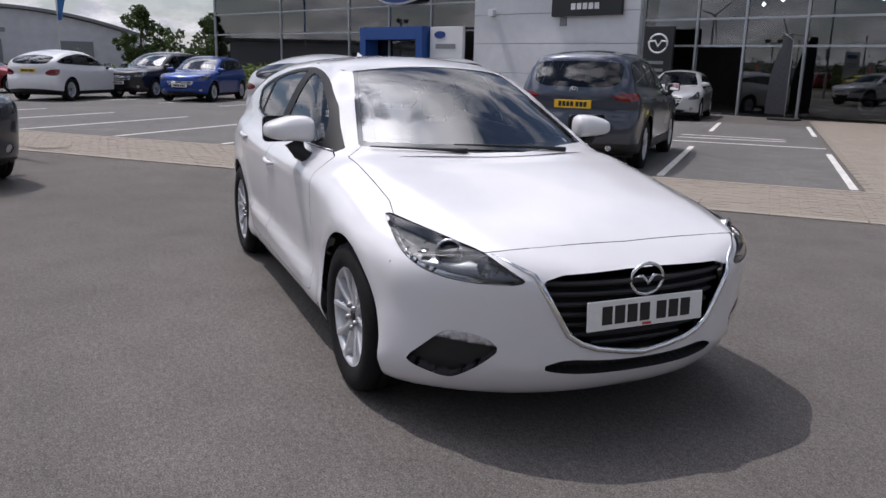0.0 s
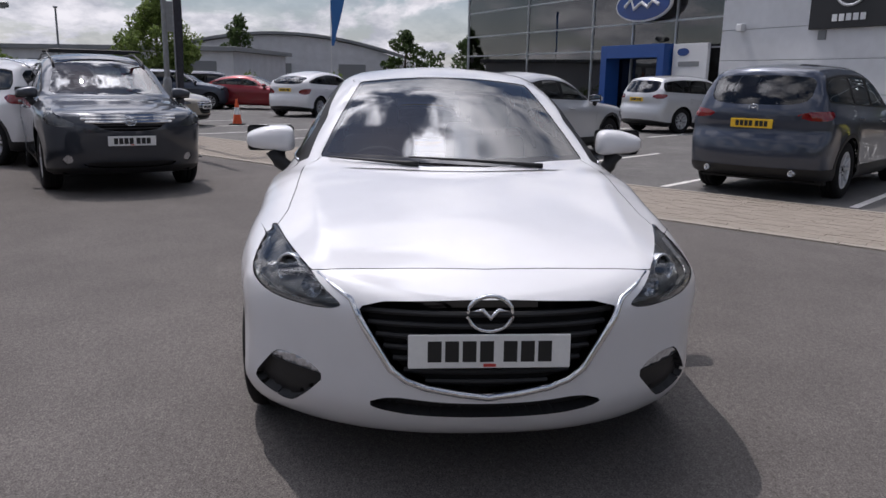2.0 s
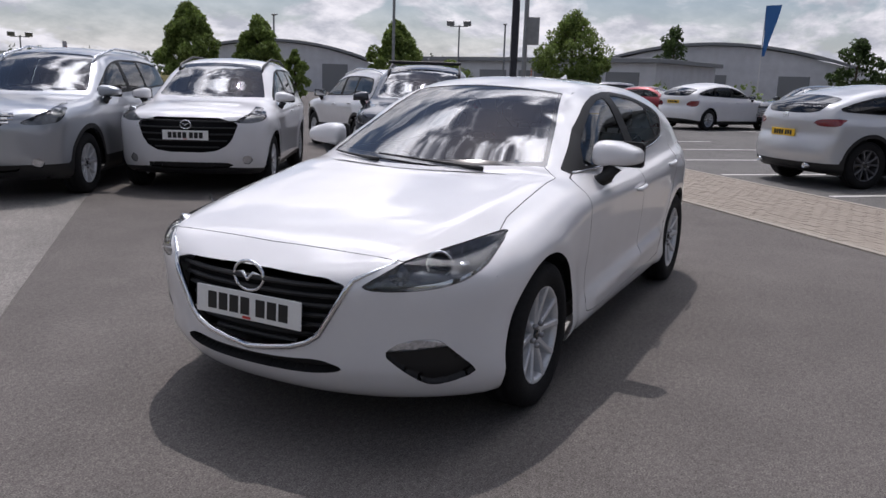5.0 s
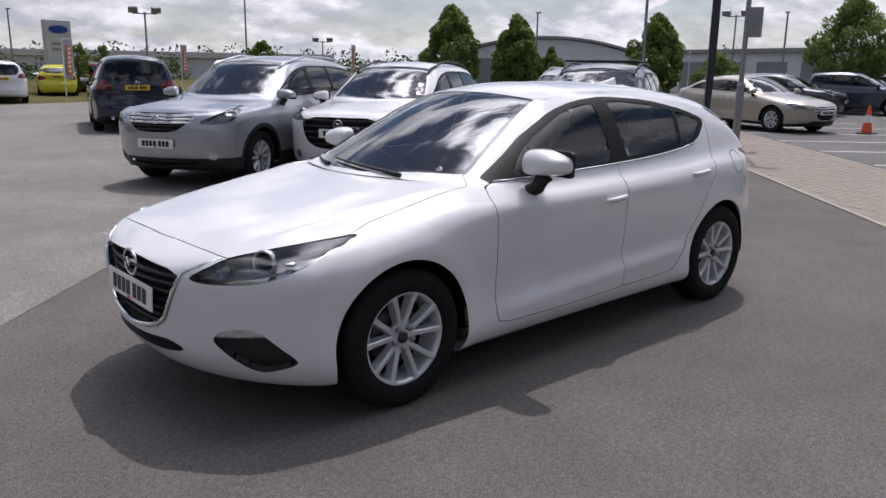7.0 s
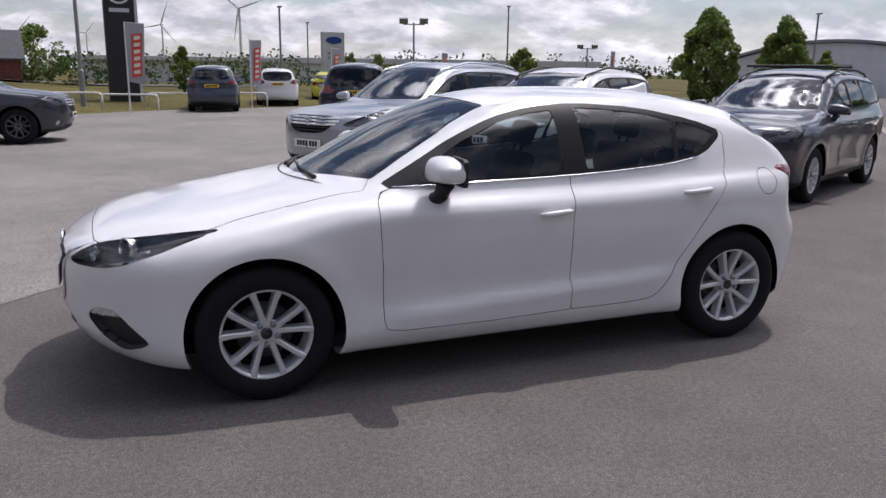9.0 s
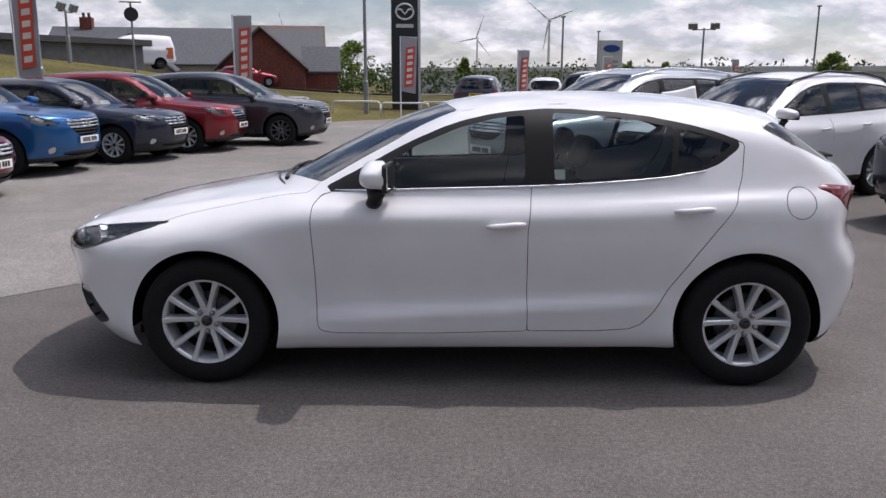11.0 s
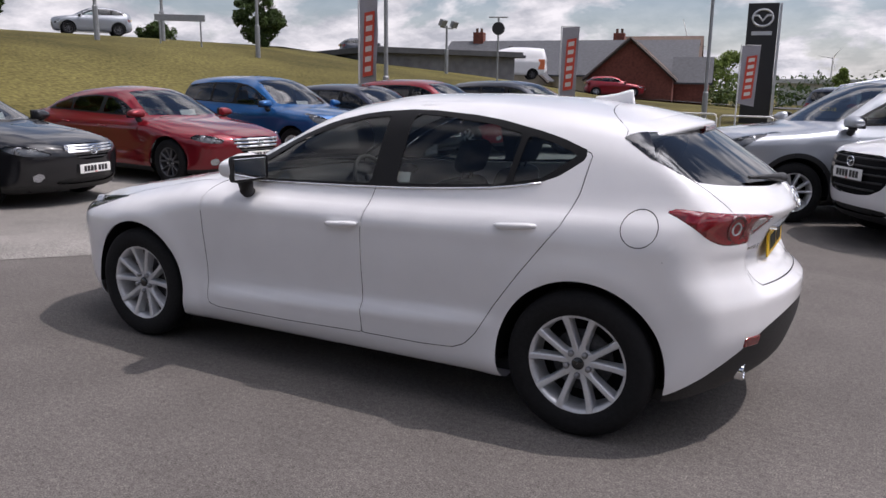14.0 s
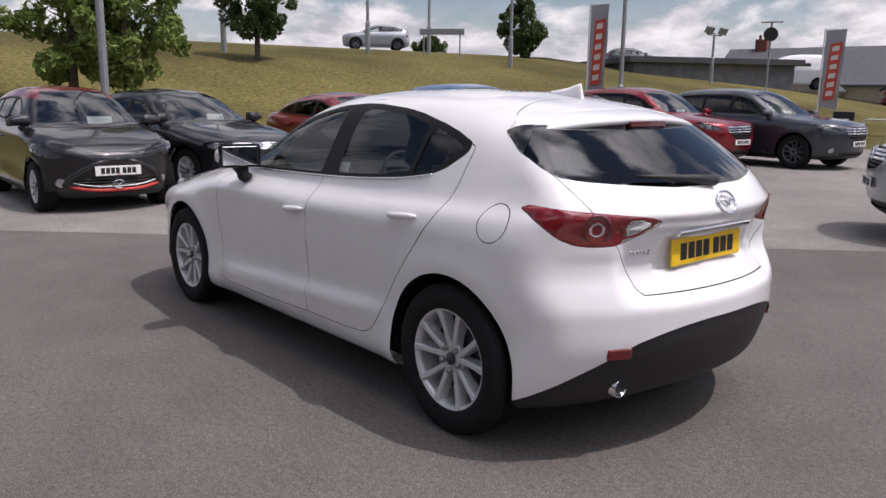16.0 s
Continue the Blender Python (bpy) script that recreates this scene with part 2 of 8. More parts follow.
def part(name, bm, mat, parent=None, label="", smooth=False):
    me = bpy.data.meshes.new(name)
    bm.normal_update()
    bm.to_mesh(me)
    bm.free()
    me.materials.append(mat)
    if smooth:
        me.polygons.foreach_set("use_smooth", [True] * len(me.polygons))
    ob = new(name, me)
    ob.parent = parent
    if label:
        tagged(ob, label)
    return ob


def box_bm(x0, x1, y0, y1, z0, z1, bevel=0.0, segments=2, bm=None):
    own = bmesh.new()
    bmesh.ops.create_cube(own, size=1.0)
    for v in own.verts:
        v.co = Vector((x0 + (v.co.x + 0.5) * (x1 - x0), y0 + (v.co.y + 0.5) * (y1 - y0), z0 + (v.co.z + 0.5) * (z1 - z0)))
    if bevel:
        bmesh.ops.bevel(own, geom=list(own.edges), offset=bevel, segments=segments, affect="EDGES", profile=0.5)
    if bm is None:
        return own
    return merge_bm(bm, own)


def merge_bm(bm, own, m=None):
    if m is not None:
        bmesh.ops.transform(own, matrix=m, verts=own.verts)
    me = bpy.data.meshes.new("scratch")
    own.to_mesh(me)
    own.free()
    bm.from_mesh(me)
    bpy.data.meshes.remove(me)
    return bm


def rod_bm(points, radius, sides=8, bm=None, cap=True):
    """A tube along a line of points; radius is one number or one for each point."""
    bm = bm or bmesh.new()
    pts = [Vector(p) for p in points]
    radii = [float(q) for q in radius] if isinstance(radius, (list, tuple)) else [float(radius)] * len(pts)
    rings = []
    for i, p in enumerate(pts):
        d = (pts[min(i + 1, len(pts) - 1)] - pts[max(i - 1, 0)]).normalized()
        a = d.cross(Vector((0, 0, 1)) if abs(d.z) < 0.9 else Vector((1, 0, 0))).normalized()
        b = d.cross(a)
        rings.append([bm.verts.new(p + radii[i] * (math.cos(k * math.tau / sides) * a + math.sin(k * math.tau / sides) * b)) for k in range(sides)])
    for r, s in zip(rings, rings[1:]):
        for k in range(sides):
            bm.faces.new((r[k], r[(k + 1) % sides], s[(k + 1) % sides], s[k]))
    if cap:
        bm.faces.new(rings[0][::-1])
        bm.faces.new(rings[-1])
    return bm


def lathe(profile, sides, axis="y"):
    """A surface of revolution about the y axis from (radius, y) pairs: verts and faces."""
    verts, faces = [], []
    for r, y in profile:
        for k in range(sides):
            a = k * math.tau / sides
            verts.append((r * math.cos(a), y, r * math.sin(a)))
    for i in range(len(profile) - 1):
        for k in range(sides):
            a, b = i * sides + k, i * sides + (k + 1) % sides
            faces.append((a, a + sides, b + sides, b))
    return verts, faces


def spline(*knots):
    """A smooth curve through (x, value) pairs that does not overshoot."""
    ks = sorted(knots)
    xs, vs = np.array([k[0] for k in ks], float), np.array([k[1] for k in ks], float)
    h, d = np.diff(xs), np.diff(vs) / np.diff(xs)
    m = np.zeros(len(xs))
    for i in range(1, len(xs) - 1):
        if d[i - 1] * d[i] > 0:
            w1, w2 = 2 * h[i] + h[i - 1], h[i] + 2 * h[i - 1]
            m[i] = (w1 + w2) / (w1 / d[i - 1] + w2 / d[i])
    m[0], m[-1] = d[0], d[-1]

    def at(x):
        x = np.clip(x, xs[0], xs[-1])
        i = np.clip(np.searchsorted(xs, x) - 1, 0, len(h) - 1)
        t = (x - xs[i]) / h[i]
        return (2 * t**3 - 3 * t**2 + 1) * vs[i] + (t**3 - 2 * t**2 + t) * h[i] * m[i] + (-2 * t**3 + 3 * t**2) * vs[i + 1] + (t**3 - t**2) * h[i] * m[i + 1]

    return at


def smooth_max(a, b, k):
    h = np.maximum(k - np.abs(a - b), 0) / k
    return np.maximum(a, b) + h * h * k * 0.25


def smooth_min(a, b, k):
    return -smooth_max(-a, -b, k)


def inside(poly, p, q):
    """Signed distance of the points (p, q) to a closed outline, negative inside."""
    pts = np.array(poly, float)
    best, odd = np.full(p.shape, 1e9), np.zeros(p.shape, bool)
    for (ax, ay), (bx, by) in zip(pts, np.roll(pts, -1, 0)):
        ex, ey = bx - ax, by - ay
        t = np.clip(((p - ax) * ex + (q - ay) * ey) / (ex * ex + ey * ey + 1e-12), 0, 1)
        best = np.minimum(best, np.hypot(p - ax - t * ex, q - ay - t * ey))
        if ay != by:
            odd ^= ((ay > q) != (by > q)) & (p < (bx - ax) * (q - ay) / (by - ay) + ax)
    return np.where(odd, -best, best)


def near_line(line, p, q):
    """Distance of the points (p, q) to an open line."""
    pts = np.array(line, float)
    best = np.full(p.shape, 1e9)
    for (ax, ay), (bx, by) in zip(pts, pts[1:]):
        ex, ey = bx - ax, by - ay
        t = np.clip(((p - ax) * ex + (q - ay) * ey) / (ex * ex + ey * ey + 1e-12), 0, 1)
        best = np.minimum(best, np.hypot(p - ax - t * ex, q - ay - t * ey))
    return best


def rounded(poly, steps=3):
    """A closed outline with its corners cut smooth."""
    pts = [Vector(p) for p in poly]
    for _ in range(steps):
        nxt = []
        for a, b in zip(pts, pts[1:] + pts[:1]):
            nxt += [a * 0.8 + b * 0.2, a * 0.2 + b * 0.8]
        pts = nxt
    return [tuple(p) for p in pts]


def crisp(poly, share=0.06):
    """A closed outline with small rounded corners."""
    pts = [Vector(p) for p in poly]
    out_pts = []
    for a, b, c in zip(pts[-1:] + pts[:-1], pts, pts[1:] + pts[:1]):
        d = min((a - b).length, (c - b).length, 0.5) * share + 0.004
        p, q = b + (a - b).normalized() * d, b + (c - b).normalized() * d
        out_pts += [p, (p + q) * 0.25 + b * 0.5, q]
    return [tuple(p) for p in out_pts]


def cut(mesh, value):
    """Splits a triangle mesh (verts, tris) along value = 0: the part where it is negative, and the rest."""
    v, f = mesh
    if not len(f):
        return (v, f), (v, f)
    s = np.where(np.abs(value) < 1e-7, 1e-7, value)
    neg = (s < 0)[f]
    count = neg.sum(1)
    inn, out_f = [f[count == 3]], [f[count == 0]]
    mixed = f[(count == 1) | (count == 2)]
    if len(mixed):
        lone_is_neg = (s[mixed] < 0).sum(1) == 1
        sign = np.where(lone_is_neg[:, None], s[mixed] < 0, s[mixed] >= 0)
        k = np.argmax(sign, 1)
        r = np.arange(len(mixed))
        a, b, c = mixed[r, k], mixed[r, (k + 1) % 3], mixed[r, (k + 2) % 3]

        def mid(i, j):
            lo, hi = np.minimum(i, j), np.maximum(i, j)
            w = (s[lo] / (s[lo] - s[hi]))[:, None]
            return lo.astype(np.int64) * len(v) + hi, v[lo] * (1 - w) + v[hi] * w

        k1, p1 = mid(a, b)
        k2, p2 = mid(a, c)
        keys, first, where = np.unique(np.r_[k1, k2], return_index=True, return_inverse=True)
        pts = np.r_[p1, p2][first]
        n1, n2 = where[: len(a)] + len(v), where[len(a):] + len(v)
        v = np.r_[v, pts]
        lone, two = np.c_[a, n1, n2], np.r_[np.c_[n1, b, c], np.c_[n1, c, n2]]
        lm = lone_is_neg
        inn += [lone[lm], two[np.r_[~lm, ~lm]]]
        out_f += [lone[~lm], two[np.r_[lm, lm]]]
    return tidy(v, np.concatenate(inn)), tidy(v, np.concatenate(out_f))


def tidy(v, f):
    used, back_to = np.unique(f, return_inverse=True)
    return v[used], back_to.reshape(-1, 3)


def normals(mesh):
    v, f = mesh
    n = np.cross(v[f[:, 1]] - v[f[:, 0]], v[f[:, 2]] - v[f[:, 0]])
    out_n = np.zeros_like(v)
    for k in range(3):
        np.add.at(out_n, f[:, k], n)
    return out_n / (np.linalg.norm(out_n, axis=1, keepdims=True) + 1e-12)


def islands(mesh):
    """The connected pieces of a mesh, largest first."""
    v, f = mesh
    if not len(f):
        return []
    mark = np.arange(len(v))
    while True:
        low = mark[f].min(1)
        nxt = mark.copy()
        for k in range(3):
            np.minimum.at(nxt, f[:, k], low)
        nxt = nxt[nxt]
        if (nxt == mark).all():
            break
        mark = nxt
    names, counts = np.unique(mark[f[:, 0]], return_counts=True)
    return [tidy(v, f[mark[f[:, 0]] == n]) for n in names[np.argsort(-counts)] if (mark[f[:, 0]] == n).sum() > 12]


def pushed(mesh, d):
    return mesh[0] + normals(mesh) * d, mesh[1]


def rim_wall(mesh, depth):
    """A band that runs inwards from the open edges of a mesh, so that an opening shows thickness."""
    v, f = mesh
    n = normals(mesh)
    e = np.concatenate([f[:, [0, 1]], f[:, [1, 2]], f[:, [2, 0]]])
    key = np.sort(e, 1)
    _, idx, cnt = np.unique(key, axis=0, return_index=True, return_counts=True)
    edge = e[idx[cnt == 1]]
    k = len(v)
    return np.r_[v, v - n * depth], np.concatenate([np.c_[edge[:, 1], edge[:, 0], edge[:, 0] + k], np.c_[edge[:, 1], edge[:, 0] + k, edge[:, 1] + k]])


def shell(mesh, depth):
    """A mesh with its inward band joined on."""
    v, f = mesh
    w, g = rim_wall(mesh, depth)
    return w, np.concatenate([f, g])


def show_part(name, mesh, mat, parent, label="", smooth=True):
    if not len(mesh[1]):
        return None
    return link_mesh(name, mesh[0].tolist(), mesh[1].tolist(), mat, parent, smooth, label)

# ---------------------------------------------------------------- motor cars


class Shape:
    """The closed outer form of a car: x ahead, y to its left, z up from the ground, halfway between the axles."""

    def __init__(self, front, rear, axle_f, axle_r, tyre, arch, lip, axis, bonnet, belt, roof, plan, section, nose, tail, floor, waist, tumble, screen_bow, crown, hump, bow_f, bow_p, bow_r, soft, glass_in, seat_x=0.0, crease=0.0, fold=0.0, tuck=0.0, shoulder=0.0):
        self.shoulder = shoulder
        self.front, self.rear, self.axle_f, self.axle_r, self.tyre = front, rear, axle_f, axle_r, tyre
        self.arch, self.lip, self.axis, self.seat_x = arch, lip, axis, seat_x
        self.bonnet, self.belt, self.roof, self.plan = spline(*bonnet), spline(*belt), spline(*roof), spline(*plan)
        self.section, self.nose, self.tail = spline(*section), spline(*nose), spline(*tail)
        self.floor, self.waist = spline(*floor), spline(*waist)
        self.tumble, self.screen_bow, self.crown, self.hump = tumble, screen_bow, crown, hump
        self.bow_f, self.bow_p, self.bow_r, self.soft, self.glass_in = bow_f, bow_p, bow_r, soft, glass_in
        self.crease, self.fold, self.tuck = crease, fold, tuck

    def flare(self, x, z):
        r1, r2 = np.hypot(x - self.axle_f, z - self.tyre), np.hypot(x - self.axle_r, z - self.tyre)
        a = self.arch
        return self.lip * (np.exp(-(((r1 - a - 0.03) / 0.07) ** 2)) + np.exp(-(((r2 - a - 0.03) / 0.07) ** 2)))

    def cabin_side(self, x, z):
        up = np.maximum(z - self.belt(x), -0.05)
        return self.waist(x) - self.tumble * up - 0.28 * up * up

    def roof_at(self, x, ay):
        ahead = x + self.screen_bow * np.clip((x + 0.2) / 0.6, 0, 1) * (ay / 0.6) ** 2
        return self.roof(ahead) - self.crown * (ay / 0.55) ** 2 * np.clip(0.9 - (x - 0.2) * 0.8, 0.15, 1)

    def value(self, x, y, z):
        ay = np.abs(y)
        side = ay - self.plan(x) * self.section(z) - self.flare(x, z)
        if self.fold:
            line = 0.355 + 0.055 * (0.8 - x)
            ridge = np.where(z < line, np.maximum(1 - (line - z) / 0.16, 0), np.maximum(1 - (z - line) / 0.045, 0))
            side = side - self.fold * ridge * np.clip((0.86 - x) / 0.2, 0, 1) * np.clip((x + 0.98) / 0.2, 0, 1)
        if self.shoulder:
            line = 0.885 + 0.028 * (1.0 - x)
            ridge = np.where(z < line, np.maximum(1 - (line - z) / 0.13, 0), np.maximum(1 - (z - line) / 0.035, 0))
            side = side - self.shoulder * ridge * np.clip((1.15 - x) / 0.5, 0, 1) * np.clip((x + 1.75) / 0.5, 0, 1)
        top = z - (self.bonnet(x) - self.hump * (ay / 0.75) ** 2.5)
        if self.crease:
            top = top + self.crease * np.maximum(ay - 0.70 + 0.135 * (x - 0.85), 0) * np.clip((x - 0.7) / 0.3, 0, 1)
        ahead = x - (self.nose(z) - self.bow_f * (ay / 0.8) ** self.bow_p)
        behind = self.tail(z) + self.bow_r * (ay / 0.56) ** 2.2 - x
        if self.tuck:
            behind = behind + self.tuck * np.interp(z, (0.64, 0.70, 0.75, 0.84, 0.92, 0.97), (0, 0.8, 1, 0.85, 0.5, 0)) * np.clip((0.56 - ay) / 0.09, 0, 1)
        low = smooth_max(smooth_max(side, top, self.soft), smooth_max(ahead, behind, 0.02), self.soft * 0.8)
        low = smooth_max(low, self.floor(x) - z, 0.05)
        up = smooth_max(ay - self.cabin_side(x, z), z - self.roof_at(x, ay), 0.12)
        up = smooth_max(smooth_max(up, behind + self.glass_in, 0.06), self.belt(x) - 0.25 - z, 0.02)
        return smooth_min(low, up, 0.035)

    def mesh(self, around, mid, fan):
        xa, xb, za = self.rear + 0.78, self.front - 0.78, self.axis
        phi = np.linspace(math.pi / 2, 0, fan, endpoint=False)
        xs = np.r_[np.full(fan, xa), np.linspace(xa, xb, mid), np.full(fan, xb)]
        lean = np.r_[-np.sin(phi), np.zeros(mid), np.sin(phi[::-1])]
        grow = np.sqrt(1 - lean**2)
        th = np.linspace(-math.pi, math.pi, around, endpoint=False) + math.pi / around
        X = np.repeat(xs[:, None], around, 1)
        D = np.stack([np.repeat(lean[:, None], around, 1), grow[:, None] * np.sin(th), grow[:, None] * np.cos(th)], -1).reshape(-1, 3)
        O = np.stack([X, 0 * X, 0 * X + za], -1).reshape(-1, 3)
        lo, hi = np.zeros(len(D)), np.full(len(D), 0.05)
        open_ray = np.ones(len(D), bool)
        for _ in range(54):
            p = O + D * hi[:, None]
            still = (self.value(p[:, 0], p[:, 1], p[:, 2]) < 0) & open_ray
            open_ray = still
            lo[still] = hi[still]
            hi[still] += 0.04
        for _ in range(18):
            m = (lo + hi) / 2
            p = O + D * m[:, None]
            ins = self.value(p[:, 0], p[:, 1], p[:, 2]) < 0
            lo, hi = np.where(ins, m, lo), np.where(ins, hi, m)
        v = O + D * ((lo + hi) / 2)[:, None]
        n, a = len(xs), around
        i, k = np.meshgrid(np.arange(n - 1), np.arange(a), indexing="ij")
        p0, p1, p2, p3 = i * a + k, i * a + (k + 1) % a, (i + 1) * a + (k + 1) % a, (i + 1) * a + k
        f = np.concatenate([np.stack([p0, p1, p2], -1).reshape(-1, 3), np.stack([p0, p2, p3], -1).reshape(-1, 3)])
        e1, e2 = v[f[:, 1]] - v[f[:, 0]], v[f[:, 2]] - v[f[:, 0]]
        f = f[np.linalg.norm(np.cross(e1, e2), axis=1) > 1e-9]
        c = v[f].mean(1)
        g = np.cross(v[f[:, 1]] - v[f[:, 0]], v[f[:, 2]] - v[f[:, 0]])
        away = c - np.c_[np.clip(c[:, 0], xa, xb), 0 * c[:, 0], 0 * c[:, 0] + za]
        flip = (g * away).sum(1) < 0
        f[flip] = f[flip][:, ::-1]
        return tidy(v, f)

    def side_y(self, x, z, guess=1.2):
        """The half width of the outer form at (x, z)."""
        ys = np.linspace(guess, 0.2, 400)
        v = self.value(np.full(400, float(x)), ys, np.full(400, float(z)))
        i = int(np.argmax(v < 0))
        a, b = v[i - 1], v[i]
        return float(ys[i - 1] + (ys[i] - ys[i - 1]) * a / (a - b + 1e-12))


MAZDA = dict(
    front=2.27, rear=-2.19, axle_f=1.35, axle_r=-1.35, tyre=0.326, arch=0.372, lip=0.012, axis=0.62,
    bonnet=((2.3, 0.66), (2.2, 0.715), (2.05, 0.785), (1.8, 0.85), (1.5, 0.905), (1.2, 0.955), (0.9, 0.995), (0.6, 0.99), (0, 0.995), (-0.6, 1.015), (-1.1, 1.05), (-1.6, 1.075), (-2.0, 1.06), (-2.2, 1.03)),
    belt=((1.2, 0.97), (0.8, 0.975), (0, 0.985), (-0.6, 1.01), (-1.2, 1.06), (-2.1, 1.09)),
    roof=((1.9, 0.30), (1.5, 0.72), (1.25, 0.90), (1.05, 0.995), (0.7, 1.175), (0.35, 1.33), (0.1, 1.405), (-0.25, 1.45), (-0.6, 1.455), (-1.0, 1.443), (-1.3, 1.412), (-1.6, 1.358), (-1.85, 1.31), (-2.2, 1.24)),
    plan=((2.3, 0.70), (2.05, 0.79), (1.8, 0.85), (1.5, 0.885), (1.2, 0.892), (0.6, 0.897), (-0.4, 0.897), (-1.1, 0.893), (-1.5, 0.88), (-1.8, 0.85), (-2.1, 0.80), (-2.3, 0.74)),
    section=((0.1, 0.94), (0.2, 0.965), (0.28, 0.992), (0.36, 0.985), (0.48, 0.982), (0.62, 0.995), (0.74, 1.002), (0.84, 1.0), (0.92, 0.975), (1.02, 0.93), (1.2, 0.86)),
    nose=((0.1, 2.02), (0.2, 2.15), (0.27, 2.215), (0.34, 2.25), (0.5, 2.27), (0.62, 2.285), (0.7, 2.29), (0.8, 2.27), (1.2, 2.2)),
    tail=((0.1, -1.95), (0.22, -2.03), (0.36, -2.10), (0.52, -2.135), (0.61, -2.135), (0.68, -2.112), (0.76, -2.075), (0.84, -2.062), (0.90, -2.06), (0.945, -2.066), (0.975, -2.072), (1.01, -2.052), (1.07, -2.0), (1.20, -1.82), (1.33, -1.62), (1.5, -1.36)),
    floor=((2.3, 0.2), (1.9, 0.17), (0, 0.185), (-1.7, 0.2), (-2.2, 0.3)),
    waist=((1.3, 0.80), (0.8, 0.795), (0.2, 0.80), (-0.5, 0.80), (-1.1, 0.785), (-1.6, 0.76), (-2.1, 0.70)),
    tumble=0.42, screen_bow=0.16, crown=0.055, hump=0.042, bow_f=0.36, bow_p=2.4, bow_r=0.12, soft=0.11, glass_in=0.0, crease=0.24, fold=0.032, tuck=0.062, shoulder=0.012,
)


WHEELS = {}


def alloy_wheel(parent, x, y, r, width, rim_r, spokes=10, left=True, rim_mat="alloy", detail=48, split=0.20):
    """A wheel on its axle: tyre, rim with spokes, hub cap, bolts and brake disc."""
    key = (round(r, 3), round(width, 3), round(rim_r, 3), spokes, rim_mat, detail)
    turn = pose(x, y, r, 0, 0, 0 if left else 180)
    if key in WHEELS:
        wheel = copy_thing(WHEELS[key], turn)
        wheel.parent = parent
        return wheel
    wheel = new("wheel")
    wheel.parent = parent
    wheel.matrix_basis = turn
    WHEELS[key] = wheel
    h = width / 2
    prof = [(rim_r - 0.012, -h * 0.8), (rim_r + 0.005, -h * 0.96), (r * 0.90, -h), (r * 0.975, -h * 0.86), (r, -h * 0.62), (r, -h * 0.3), (r - 0.006, -h * 0.28), (r - 0.006, -h * 0.22), (r, -h * 0.2), (r, h * 0.2), (r - 0.006, h * 0.22), (r - 0.006, h * 0.28), (r, h * 0.3), (r, h * 0.62), (r * 0.975, h * 0.86), (r * 0.90, h), (r * 0.80, h * 1.02), (rim_r + 0.012, h * 0.97), (rim_r - 0.004, h * 0.86)]
    v, f = lathe(prof, detail)
    link_mesh("tyre", v, f, MAT["tyre"], wheel)
    barrel = [(rim_r * 0.8, -h * 0.8), (rim_r - 0.02, -h * 0.7), (rim_r - 0.022, h * 0.6), (rim_r - 0.016, h * 0.80), (rim_r + 0.004, h * 0.90), (rim_r + 0.006, h * 0.82)]
    v, f = lathe(barrel, detail)
    rim = link_mesh("rim", v, f, MAT[rim_mat], wheel)
    bm = bmesh.new()
    per = spokes // 2
    for k in range(spokes):
        a = (k // 2) * math.tau / per + (split if k % 2 else -split) + math.pi / 2
        lean_a = a + (0.10 if k % 2 else -0.10)
        c0, c1 = Vector((math.cos(a), 0, math.sin(a))), Vector((math.cos(lean_a), 0, math.sin(lean_a)))
        t0, t1 = Vector((-math.sin(a), 0, math.cos(a))), Vector((-math.sin(lean_a), 0, math.cos(lean_a)))
        rings = []
        for q, hw, yf, yb in ((0.18, 0.022, 0.62, 0.24), (0.40, 0.0165, 0.69, 0.28), (0.75, 0.0165, 0.80, 0.30), (0.98, 0.0215, 0.88, 0.36)):
            c, t = (c0.lerp(c1, q)).normalized() * rim_r * q, t0.lerp(t1, q)
            rings.append([bm.verts.new(c + t * u * hw * rim_r / 0.215 + Vector((0, h * w, 0))) for u, w in ((-1, yb), (-0.75, yf - 0.05), (-0.45, yf), (0.45, yf), (0.75, yf - 0.05), (1, yb))])
        for p, q in zip(rings, rings[1:]):
            for i in range(5):
                bm.faces.new((p[i], q[i], q[i + 1], p[i + 1]))
    part("spoke_set", bm, MAT[rim_mat], rim)
    v, f = lathe([(rim_r * 0.30, h * 0.3), (rim_r * 0.33, h * 0.55), (rim_r * 0.26, h * 0.64), (rim_r * 0.16, h * 0.62), (0.001, h * 0.62)], 24)
    link_mesh("hub", v, f, MAT[rim_mat], wheel)
    v, f = lathe([(rim_r * 0.125, h * 0.6), (rim_r * 0.125, h * 0.68), (rim_r * 0.11, h * 0.72), (0.001, h * 0.73)], 20)
    link_mesh("centre_cap", v, f, MAT["gloss_black"], wheel)
    for k in range(5):
        a = k * math.tau / 5 + math.pi / 2 + math.pi / 5
        v, f = lathe([(0.0135, 0.0), (0.0135, 0.018), (0.009, 0.023), (0.001, 0.023)], 8)
        ob = link_mesh("wheel_nut", v, f, MAT["steel"], wheel)
        ob.location = (math.cos(a) * rim_r * 0.235, h * 0.60, math.sin(a) * rim_r * 0.235)
    v, f = lathe([(0.05, h * 0.05), (rim_r * 0.62, h * 0.05), (rim_r * 0.62, -h * 0.06), (0.05, -h * 0.06)], 32)
    link_mesh("brake_disc", v, f, MAT["disc_iron"], wheel)
    v, f = lathe([(rim_r * 0.9, -h * 0.35), (0.01, -h * 0.35)], 24)
    link_mesh("wheel_back", v, f, MAT["gap"], wheel)
    return wheel


PLATES = {}


